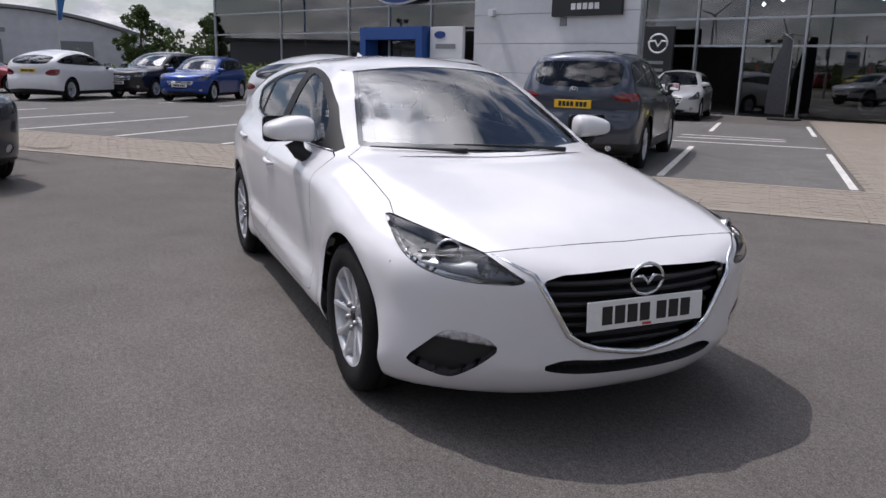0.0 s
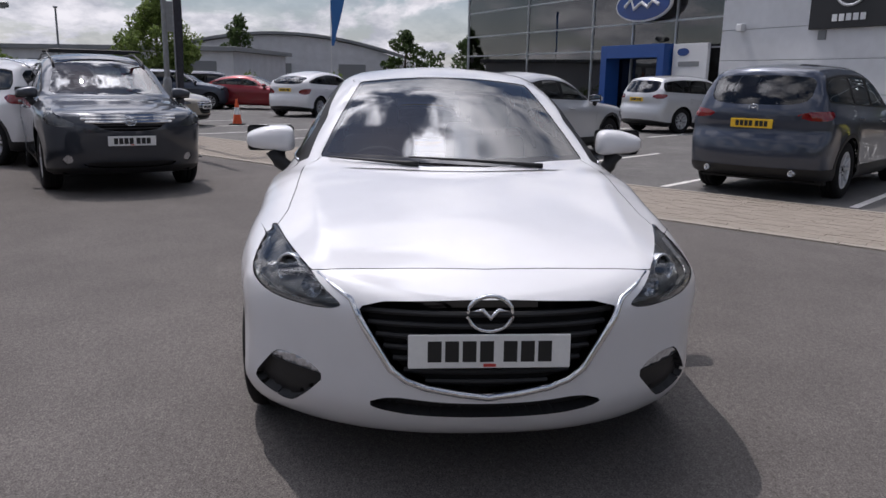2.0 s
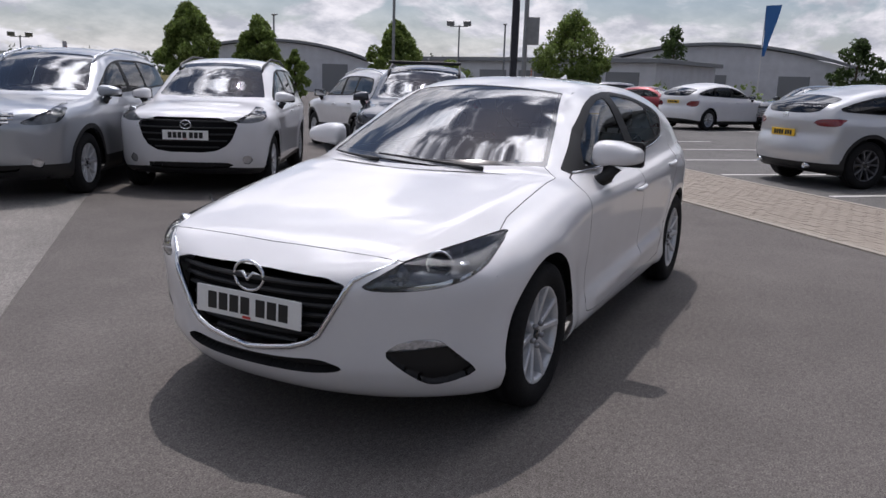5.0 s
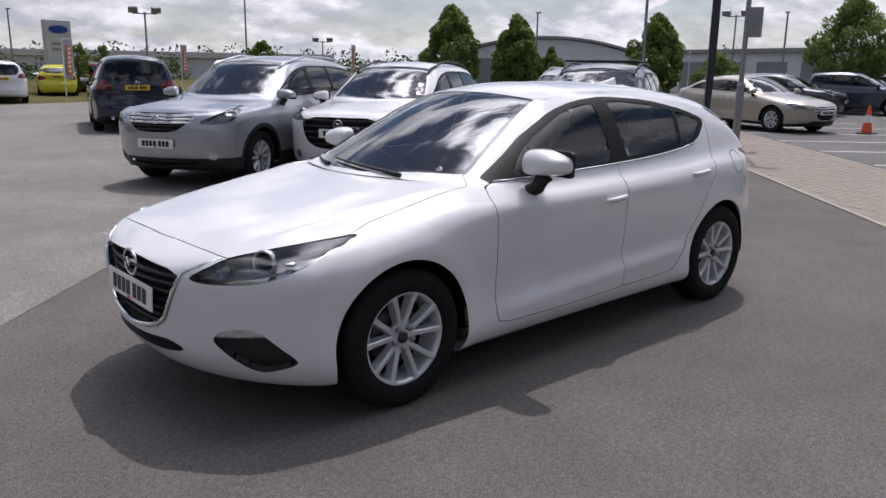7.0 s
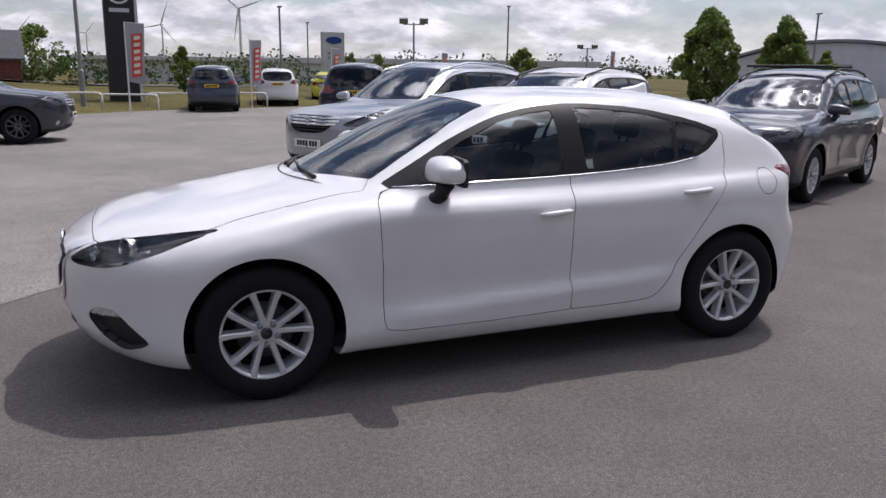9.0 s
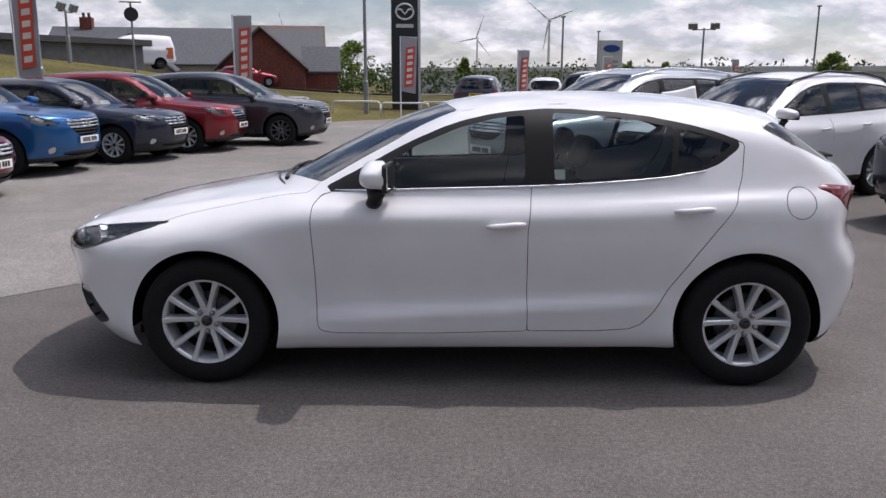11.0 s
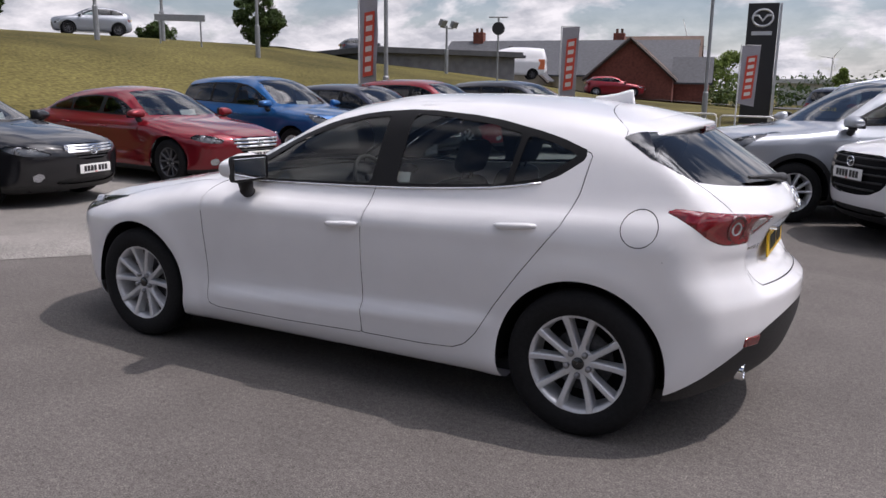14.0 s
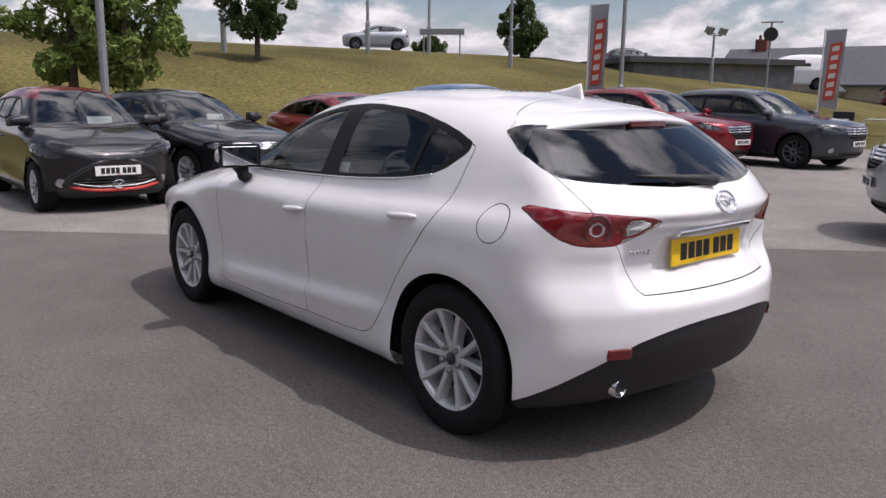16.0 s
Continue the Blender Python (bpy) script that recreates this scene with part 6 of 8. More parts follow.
def totem(x, y, w, h, mat, label, badge):
    t = tagged(new("totem_sign"), label, "sign")
    t.matrix_basis = pose(x, y, gz(x, y), 0, 0, 8)
    part("column", box_bm(-w / 2, w / 2, -0.18, 0.18, -0.2, h, 0.03), MAT[mat], t)
    if badge == "ring":
        bm = rod_bm([(math.cos(a) * w * 0.33, 0.2, h - w * 0.5 + math.sin(a) * w * 0.28) for a in np.linspace(0, math.tau, 29)], w * 0.04, 6, cap=False)
        rod_bm([(-w * 0.28, 0.2, h - w * 0.42), (-w * 0.14, 0.2, h - w * 0.42), (0, 0.2, h - w * 0.6), (w * 0.14, 0.2, h - w * 0.42), (w * 0.28, 0.2, h - w * 0.42)], w * 0.04, 6, bm)
        part("badge", bm, MAT["alloy"], t)
        part("name_bar", box_bm(-w * 0.33, w * 0.33, 0.18, 0.19, h - w * 1.08, h - w * 0.95), MAT["alloy"], t)
        part("edge_strip", box_bm(-w / 2 - 0.12, -w / 2 - 0.02, -0.12, 0.12, -0.2, h), MAT["alloy"], t)
    else:
        bm = bmesh.new()
        bmesh.ops.create_cone(bm, cap_ends=True, segments=28, radius1=1, radius2=1, depth=0.06)
        bmesh.ops.transform(bm, matrix=Matrix.Translation((0, 0.2, h - w * 0.35)) @ pose(0, 0, 0, 90, 0, 0) @ Matrix.Diagonal((w * 0.36, w * 0.15, 1, 1)), verts=bm.verts)
        part("oval_mark", bm, MAT["oval_blue"], t)
        part("name_bar", box_bm(-w * 0.3, w * 0.3, 0.18, 0.19, h - w * 0.95, h - w * 0.83), MAT["roof_grey"], t)
        part("name_bar", box_bm(-w * 0.3, w * 0.3, 0.18, 0.19, h - w * 1.15, h - w * 1.03), MAT["roof_grey"], t)


totem(2.2, -30.6, 1.15, 4.75, "sign_black", "tall black totem sign with a silver badge", "ring")
totem(-8.3, -38.0, 1.25, 3.45, "totem_grey", "tall grey totem sign with a blue oval", "oval")
small = tagged(part("direction_sign", box_bm(-0.28, 0.28, -0.06, 0.06, -0.1, 1.15, 0.02), MAT["sign_black"]), "small black direction sign on the grass", "sign")
small.matrix_basis = pose(6.1, -20.6, gz(6.1, -20.6), 0, 0, 20)
part("text_bar", box_bm(-0.14, 0.14, 0.06, 0.065, 0.75, 0.95), MAT["sign_white"], small)
part("text_bar", box_bm(-0.05, 0.05, 0.06, 0.065, 0.15, 0.65), MAT["sign_white"], small)

# blue feather flag far behind
bf = tagged(new("feather_banner"), "tall blue feather flag", "flag")
bf.matrix_basis = pose(-46.5, -3.6, 0, 0, 0, 60)
part("pole", rod_bm([(0, 0, 0), (0, 0, 6.2)], [0.04, 0.025], 8), MAT["pole_white"], bf)
bm = bmesh.new()
prev = None
for q in np.linspace(0, 1, 12):
    row = [bm.verts.new(((0.02 + (0.25 + 0.75 * q) * i / 4), 0.06 * math.sin(5 * q + i), 3.4 + 2.9 * q)) for i in range(5)]
    if prev:
        for i in range(4):
            bm.faces.new((prev[i], prev[i + 1], row[i + 1], row[i]))
    prev = row
part("cloth", bm, MAT["banner_blue"], bf, smooth=True)

# trees
tree(-31.5, -10.2, 4.5, 3.4, "broad young tree in full leaf behind parked cars", 3, 0, 0.24, 150, 0.075, 110, 0.9)
tree(-25.4, -28.5, 4.7, 2.9, "upright oval tree in full leaf", 4, 0, 0.10, 150, 0.12, 130, 0.8)
tree(-29.0, -27.1, 4.2, 2.9, "upright oval tree in full leaf", 5, 0, 0.10, 150, 0.12, 120, 0.8)
tree(-35.0, -22.1, 4.4, 3.1, "upright oval tree in full leaf", 6, 0, 0.10, 150, 0.12, 120, 0.8)
tree(-30.4, -25.7, 2.7, 1.6, "small bushy tree beside the car park", 7, 0, 0.1, 60, 0.10, 60, 0.9)
tree(-41.9, -22.0, 2.5, 3.2, "small bushy tree beside the car park", 8, 0, 0.1, 60, 0.11, 60, 0.9)
tree(14.2, -3.15, 4.6, 2.9, "slender young tree at the foot of the bank", 9, None, 0.2, 110, 0.085, 95, 0.6)
tree(21.4, -10.0, 4.0, 2.5, "dark leafy tree on the bank", 10, None, 0.22, 100, 0.09, 90, 0.7, "leaf_dark")
tree(14.6, -2.1, 4.4, 2.6, "slender young tree at the foot of the bank", 12, None, 0.2, 110, 0.085, 90, 0.6)
tree(28.3, -30.1, 3.3, 2.7, "dark evergreen tree by the road", 13, None, 0.06, 90, 0.12, 80, 1.1, "leaf_dark")
tree(35.0, -28.8, 0.75, 2.2, "round bush by the road", 14, None, 0.05, 60, 0.11, 50, 0.9, "leaf_dark")
tree(-25.9, -50.2, 3.3, 2.5, "small leafy tree beyond the parked cars", 15, 0, 0.15, 60, 0.13, 60, 0.9)
tree(-9.4, -38.9, 2.5, 1.3, "thin young tree beside the totem sign", 16, 0, 0.2, 40, 0.10, 40, 0.9)
tree(-15.0, -51.9, 2.7, 1.5, "thin young tree beside the totem sign", 17, 0, 0.2, 30, 0.10, 40, 0.9)
tree(-0.6, -38.5, 2.2, 1.4, "young tree behind the totem", 18, None, 0.15, 50, 0.10, 50, 0.9)
tree(8.5, -62.0, 4.0, 4.5, "bushy tree beyond the grass", 19, None, 0.1, 60, 0.14, 60, 0.9)
for k, (x, y, h) in enumerate(((-62, -12, 6.0), (-60, 1.5, 5.2), (-58, 6.5, 4.6))):
    tree(x, y, h, 3.6, "tree beyond the low building", 30 + k, 0, 0.1, 50, 0.16, 60, 0.9, "leaf_dark")
hedge("hedge", "green hedge behind the far cars", [(-36, -9), (-33, -2), (-35, 4), (-44, 9)], 1.2, 0.5, 40, 0.12, 45, "leaf")
hedge("tree_belt", "belt of trees and bushes beyond the lot", [(-64, 2), (-60, 8), (-62, 16)], 3.6, 1.5, 41, 0.2, 45)
hedge("tree_belt", "far dark belt of trees on the horizon", [(-260, 120), (-300, 0), (-280, -120), (-210, -230), (-100, -300), (0, -330), (90, -330)], 6, 6, 42, 0.95, 26, "leaf_dark", 6.0, 0.0)
hedge("tree_belt", "dark wood beyond the road", [(120, 20), (125, -10), (110, -40)], 7, 4, 43, 0.8, 22, "leaf_dark", 3.0, 5.0)
hedge("shrubs", "shrubs beyond the grass", [(10, -58), (-2, -60), (-14, -66), (-30, -72)], 1.8, 0.9, 44, 0.18, 40, "leaf_dark", 1.2)

# road above the bank, with a sign, and the van on it
road_pts = [(80, 5), (60, -8), (48, -19), (39, -28), (34, -37), (30, -43.5), (22, -48.6), (14.5, -51.2), (4, -55), (-10, -60)]
rv, rf = [], []
for k, (x, y) in enumerate(road_pts):
    a = Vector(road_pts[min(k + 1, len(road_pts) - 1)]) - Vector(road_pts[max(k - 1, 0)])
    n = Vector((-a.y, a.x)).normalized() * 3.2
    for s in (-1, 1):
        px, py = x + n.x * s, y + n.y * s
        rv.append((px, py, gz(px, py) + 0.06))
rf = [(2 * k, 2 * k + 1, 2 * k + 3, 2 * k + 2) for k in range(len(road_pts) - 1)]
tagged(link_mesh("road", rv, rf, MAT["road_tar"], None, False), "road along the top of the bank", "road", kind="structure")
# ---------------------------------------------------------------- the other cars: one builder, many bodies
SUV = dict(
    front=2.27, rear=-2.28, axle_f=1.33, axle_r=-1.33, tyre=0.345, arch=0.405, lip=0.018, axis=0.78,
    bonnet=((2.3, 0.86), (2.2, 0.93), (2.0, 1.0), (1.6, 1.06), (1.2, 1.10), (0.9, 1.13), (0.5, 1.12), (0, 1.12), (-1.0, 1.15), (-1.8, 1.17), (-2.3, 1.14)),
    belt=((1.2, 1.09), (0.8, 1.09), (0, 1.105), (-1.0, 1.14), (-2.2, 1.19)),
    roof=((2.0, 0.5), (1.5, 0.86), (1.2, 1.07), (0.95, 1.19), (0.5, 1.45), (0.2, 1.58), (-0.1, 1.645), (-0.5, 1.68), (-1.0, 1.68), (-1.5, 1.655), (-1.9, 1.61), (-2.4, 1.55)),
    plan=((2.3, 0.76), (2.05, 0.84), (1.7, 0.885), (1.2, 0.91), (0, 0.915), (-1.3, 0.91), (-1.8, 0.885), (-2.15, 0.83), (-2.35, 0.78)),
    section=((0.2, 0.93), (0.35, 0.975), (0.5, 0.975), (0.75, 0.995), (0.95, 1.0), (1.05, 0.975), (1.15, 0.93), (1.4, 0.86)),
    nose=((0.2, 2.05), (0.32, 2.2), (0.5, 2.27), (0.75, 2.28), (0.9, 2.25), (1.05, 2.18), (1.4, 2.1)),
    tail=((0.2, -2.1), (0.36, -2.24), (0.55, -2.29), (0.72, -2.27), (0.85, -2.22), (1.05, -2.22), (1.2, -2.17), (1.5, -1.98), (1.62, -1.93), (1.9, -1.9)),
    floor=((2.3, 0.26), (1.8, 0.22), (0, 0.23), (-1.8, 0.24), (-2.3, 0.32)),
    waist=((1.4, 0.82), (0.8, 0.82), (0, 0.83), (-1.0, 0.82), (-1.8, 0.79), (-2.3, 0.74)),
    tumble=0.30, screen_bow=0.14, crown=0.045, hump=0.05, bow_f=0.30, bow_p=2.6, bow_r=0.09, soft=0.10, glass_in=0.0,
)
SEDAN = dict(
    MAZDA,
    front=2.35, rear=-2.4, bonnet=((2.4, 0.66), (2.25, 0.73), (2.0, 0.82), (1.6, 0.90), (1.2, 0.955), (0.9, 0.99), (0.5, 0.985), (-0.6, 1.01), (-1.4, 1.05), (-1.9, 1.08), (-2.4, 1.06)),
    belt=((1.2, 0.965), (0.8, 0.97), (0, 0.985), (-1.0, 1.02), (-2.2, 1.05)),
    roof=((1.9, 0.30), (1.5, 0.72), (1.25, 0.89), (1.0, 0.995), (0.6, 1.20), (0.25, 1.35), (-0.1, 1.43), (-0.5, 1.45), (-1.0, 1.415), (-1.5, 1.30), (-1.9, 1.14), (-2.3, 0.95)),
    plan=((2.4, 0.70), (2.1, 0.80), (1.8, 0.86), (1.3, 0.905), (0, 0.91), (-1.3, 0.905), (-1.9, 0.87), (-2.3, 0.79), (-2.5, 0.72)),
    nose=((0.1, 2.1), (0.2, 2.23), (0.34, 2.33), (0.6, 2.36), (0.75, 2.33), (1.2, 2.2)),
    tail=((0.1, -2.2), (0.3, -2.37), (0.55, -2.41), (0.8, -2.38), (1.05, -2.33), (1.4, -2.1)),
    bow_f=0.34,
)
MPV = dict(
    SUV,
    front=2.3, rear=-2.4, roof=((2.2, 0.6), (1.9, 0.85), (1.55, 1.06), (1.1, 1.32), (0.7, 1.54), (0.3, 1.67), (-0.2, 1.74), (-0.8, 1.75), (-1.6, 1.72), (-2.2, 1.67), (-2.5, 1.6)),
    tail=((0.2, -2.25), (0.36, -2.37), (0.55, -2.41), (0.8, -2.37), (1.05, -2.36), (1.2, -2.33), (1.65, -2.16), (1.9, -2.1)),
)
COUPE_SUV = dict(
    SUV,
    roof=((2.0, 0.5), (1.5, 0.86), (1.2, 1.06), (0.95, 1.17), (0.5, 1.42), (0.2, 1.54), (-0.2, 1.62), (-0.6, 1.64), (-1.0, 1.60), (-1.5, 1.50), (-1.9, 1.38), (-2.4, 1.2)),
)
BODIES = {"hatch": (MAZDA, 1.45), "suv": (SUV, 1.68), "sedan": (SEDAN, 1.45), "mpv": (MPV, 1.75), "coupe_suv": (COUPE_SUV, 1.64)}


def fitted(kind, length, width, height, wheelbase, tyre):
    """A body of that kind stretched to a true length, width, height and wheelbase."""
    t, tall = BODIES[kind]
    k, kw = height / tall, width / 1.81
    over = length - wheelbase
    fr = (t["front"] - t["axle_f"]) / (t["front"] - t["axle_f"] + t["axle_r"] - t["rear"])
    old_x = [t["rear"], t["axle_r"], t["axle_f"], t["front"]]
    new_x = [-wheelbase / 2 - over * (1 - fr), -wheelbase / 2, wheelbase / 2, wheelbase / 2 + over * fr]

    def fx(x):
        if x < old_x[0]:
            return new_x[0] + (x - old_x[0])
        if x > old_x[3]:
            return new_x[3] + (x - old_x[3])
        return float(np.interp(x, old_x, new_x))

    s = dict(t)
    for key in ("bonnet", "belt", "roof", "floor"):
        s[key] = tuple((fx(x), z * k) for x, z in t[key])
    for key in ("plan", "waist"):
        s[key] = tuple((fx(x), y * kw) for x, y in t[key])
    s["section"] = tuple((z * k, q) for z, q in t["section"])
    for key in ("nose", "tail"):
        s[key] = tuple((z * k, fx(x)) for z, x in t[key])
    s.update(front=new_x[3], rear=new_x[0], axle_f=new_x[2], axle_r=new_x[1], tyre=tyre, arch=tyre + 0.052, axis=t["axis"] * k)
    return Shape(**s)


def parked_car(name, label, kind, paint_name, x, y, heading, length, width, height, wheelbase, tyre=0.34, z=0.0, rails=False, rim="alloy", lamps=(0.62, 0.86), mouth=(0.40, 0.36, 0.70), rear_band=(0.80, 1.0), near=2, roof_paint=None, plate_at=0.0, rear_plate_z=0.95, front_plate_z=0.55, cladding=False, group="", accents="chrome", bar=True, fog=True):
    """A parked car. near: 2 for cars close by, 1 for those farther off, 0 for far ones."""
    sh = fitted(kind, length, width, height, wheelbase, tyre)
    k = height / BODIES[kind][1]
    car = tagged(new(name), label, "car", group)
    around, mid, fan = ((88, 60, 26), (64, 40, 18), (48, 28, 12))[2 - near]
    m = sh.mesh(around, mid, fan)
    coat = MAT[paint_name]

    def take(mesh, fn):
        return cut(mesh, fn(mesh[0][:, 0], mesh[0][:, 1], mesh[0][:, 2]))

    _, m = take(m, lambda x, y, z: arch_value(sh, x, y, z))
    # side windows
    rear_x = sh.rear + 0.36

    def dlo(x, y, z):
        ay = np.abs(y)
        top = sh.roof_at(x, np.minimum(ay, 0.6)) - 0.085
        return np.maximum(np.maximum(sh.belt(x) + 0.02 - z, z - top), np.maximum(rear_x + 0.6 * np.maximum(0, z - sh.belt(x) - 0.15) - x, 0.42 - ay))

    surround, m = take(m, dlo)
    xb, xc = 0.5 * (sh.axle_f + sh.axle_r) - 0.28, sh.axle_r + 0.34
    spans = (("front_door_glass", xb + 0.05, 9), ("rear_door_glass", xc + 0.03, xb - 0.05), ("quarter_glass", -9, xc - 0.03))
    for pname, x0, x1 in spans:
        for side in (1, -1):
            pane, surround = take(surround, lambda x, y, z: np.maximum(np.maximum(dlo(x, y, z) + 0.022, -side * y), np.maximum(x0 - x, x - x1)))
            ob = show_part(pname, pushed(pane, -0.004), MAT["dark_glass" if pname != "front_door_glass" else "glass"], car)
            if ob:
                ob.visible_shadow = False
    for piece in islands(surround):
        show_part("window_surround", piece, MAT["satin_black"], car)

    def screen(x, y, z):
        ay = np.abs(y)
        return np.maximum(np.maximum(ay - sh.cabin_side(x, z) + 0.12, sh.bonnet(x) + 0.02 - z), np.maximum(0.13 * wheelbase / 2.7 - 0.1 * (ay / 0.55) ** 2 - x + (0.5 if kind == "mpv" else 0), sh.belt(0.8) - z))

    glass, m = take(m, screen)
    ob = show_part("windscreen", pushed(glass, -0.003), MAT["screen_glass"], car)
    if ob:
        ob.visible_shadow = False
    tz0, tz1 = sh.belt(sh.rear) + 0.0, height - 0.165 * k
    back = rounded([(0.62 * width / 1.81, tz1 - 0.03), (0.3, tz1), (-0.3, tz1), (-0.62 * width / 1.81, tz1 - 0.03), (-0.60 * width / 1.81, tz0 + 0.02), (-0.4, tz0 - 0.03), (0.4, tz0 - 0.03), (0.60 * width / 1.81, tz0 + 0.02)], 1)
    limit = sh.rear + (0.95 if kind == "sedan" else 0.55)
    glass, m = take(m, lambda x, y, z: np.maximum(inside(back, y, z), x - limit))
    ob = show_part("rear_screen", pushed(glass, -0.003), MAT["dark_glass"], car)
    if ob:
        ob.visible_shadow = False
    # head and tail lamps
    lz0, lz1 = lamps
    head = rounded([(0.46, lz0 + 0.03), (0.70, lz0 + 0.115), (1.02, lz1), (1.03, lz1 - 0.03), (0.92, lz0 + 0.035), (0.72, lz0), (0.5, lz0)], 1)
    lens, m = take(m, lambda x, y, z: np.maximum(inside(head, np.abs(y) - 0.5 * (x - sh.front + 0.27), z), 1.0 - x))
    for side in (1, -1):
        one, _ = take(lens, lambda x, y, z: -side * y)
        unit = show_part("headlamp", one, MAT["lamp_glass"], car, "clear headlamp")
        if unit and near:
            unit.visible_shadow = False
            bowl = show_part("lamp_housing", pushed(one, -0.03), MAT["lamp_dark"], unit)
            c = one[0].mean(0)
            for q in (0.0, 0.10):
                v, f = lathe([(0.055, -0.02), (0.052, 0.0), (0.045, 0.004), (0.038, -0.01), (0.02, -0.002), (0.001, 0.0)], 18)
                r = link_mesh("lamp_reflector", v, f, MAT["lamp_inner"], unit)
                way = Vector((0.9, side * 0.42, 0.05)).normalized()
                r.matrix_basis = Matrix.Translation(Vector(c) + Vector((0.09 - q * 0.9, side * (q * 1.1 - 0.05), q * 0.25 - 0.02)) - way * 0.045) @ way.to_track_quat("Y", "Z").to_matrix().to_4x4()
        elif unit:
            show_part("lamp_housing", pushed(one, -0.01), MAT["lamp_inner"], unit)
    b0, b1 = rear_band
    band = rounded([(0.42, b0 + 0.06), (0.62, b1 - 0.01), (1.0, b1), (1.02, b1 - 0.03), (0.92, b0), (0.60, b0)], 1)
    lens, m = take(m, lambda x, y, z: np.maximum(inside(band, np.abs(y) + 0.7 * (x - sh.rear - 0.2), z), x + 1.0))
    for side in (1, -1):
        one, _ = take(lens, lambda x, y, z: -side * y)
        unit = show_part("tail_lamp", one, MAT["red_lens"], car, "red tail lamp")
    # grille and lower intake
    hw, z0, z1 = mouth
    gr = rounded([(hw, z1), (-hw, z1), (-hw * 0.82, z0 + 0.1), (-hw * 0.5, z0), (hw * 0.5, z0), (hw * 0.82, z0 + 0.1)], 1)
    hole, m = take(m, lambda x, y, z: np.maximum(inside(gr, y, z), sh.front - 0.5 - x))
    if len(hole[1]):
        g = show_part("grille", pushed(hole, -0.03), MAT["gap"], car, "black grille with bars")

        def nose_x(ay, zz):
            return sh.nose(zz) - sh.bow_f * (ay / 0.8) ** sh.bow_p

        if near:
            for q in np.linspace(0.15, 0.9, 5):
                zz = z0 + (z1 - z0) * q
                w = hw * (0.5 + 0.48 * min(1, q * 1.6))
                part("slat", rod_bm(bars(-w, w, zz, 0.012, nose_x), 0.011 if not bar else (0.018 if q > 0.5 else 0.010), 6), MAT[accents if bar and q > 0.5 else "trim"], g)
            badge_ring(car, Matrix.Translation((float(nose_x(0, z1 - 0.08)) + 0.004, 0, z1 - 0.08)), 0.06, MAT["chrome"])
            lowz = sh.floor(sh.front - 0.3) + 0.09
            low = rounded([(0.55, lowz + 0.075), (-0.55, lowz + 0.075), (-0.45, lowz), (0.45, lowz)], 1)
            hole, m = take(m, lambda x, y, z: np.maximum(inside(low, y, z), sh.front - 0.5 - x))
            show_part("lower_intake", pushed(hole, -0.02), MAT["trim"], car)
            if fog:
                for side in (1, -1):
                    hole, m = take(m, lambda x, y, z: np.maximum(np.hypot(np.abs(y) - 0.66 * width / 1.81, z - lowz - 0.10) - 0.055, np.maximum(sh.front - 0.8 - x, -side * y)))
                    show_part("fog_lamp", pushed(hole, -0.01), MAT["clear_lens"], car)
    if cladding:
        def skirt(x, y, z):
            r1, r2 = np.hypot(x - sh.axle_f, z - sh.tyre), np.hypot(x - sh.axle_r, z - sh.tyre)
            return np.minimum(np.minimum(r1, r2) - sh.arch - 0.055, z - 0.40 * k)

        lower, m = take(m, skirt)
        show_part("cladding", pushed(lower, 0.004), MAT["trim"], car, "black plastic cladding round the arches")
    elif near:
        lower, m = take(m, lambda x, y, z: z - sh.floor(x) - 0.085)
        show_part("skirt", lower, MAT["trim"], car)
    if roof_paint:
        top, m = take(m, lambda x, y, z: np.maximum(height - 0.16 - z, np.abs(y) - 0.7))
        show_part("roof", top, MAT[roof_paint], car, "red painted roof")
    if near:
        lines = [[(0.78, 0.32 * k), (0.79, 0.9 * k), (0.95, 1.0 * k)], [(xb + 0.03, 0.32 * k), (xb + 0.02, 1.1 * k)], [(xc - 0.45, 0.33 * k), (xc - 0.25, 0.6 * k), (xc + 0.02, 0.95 * k), (xc, 1.15 * k)], [(0.75, 0.33 * k), (xc - 0.45, 0.33 * k)]]
        gap, m = take(m, lambda x, y, z: np.maximum(np.minimum.reduce([near_line(l, x, z) for l in lines]) - 0.0035, 0.4 - np.abs(y)))
        show_part("panel_gap", pushed(gap, -0.005), MAT["gap"], car)
        edge = sh.front - 0.12 * length / 4.5
        gap, m = take(m, lambda x, y, z: np.maximum(near_line([(edge, 0), (edge - 0.06, 0.4), (edge - 0.28, 0.66), (0.9, 0.72)], x, np.abs(y)) - 0.0035, 0.55 * k - z))
        show_part("bonnet_gap", pushed(gap, -0.005), MAT["gap"], car)
    show_part("body_shell", m, coat, car)
    px = float(sh.nose(front_plate_z)) + 0.012
    number_plate(car, Matrix.Translation((px, 0, front_plate_z)))
    number_plate(car, Matrix.Translation((float(sh.tail(rear_plate_z)) - 0.012, 0, rear_plate_z)) @ pose(0, 0, 0, 0, 0, 180), True)
    for side in (1, -1):
        zz = float(sh.belt(0.75)) - 0.005
        mirror_parts(car, 0.70, side * (sh.side_y(0.70, zz) - 0.01), zz, side, coat if paint_name != "navy_paint" else MAT["gloss_black"], 1.0)
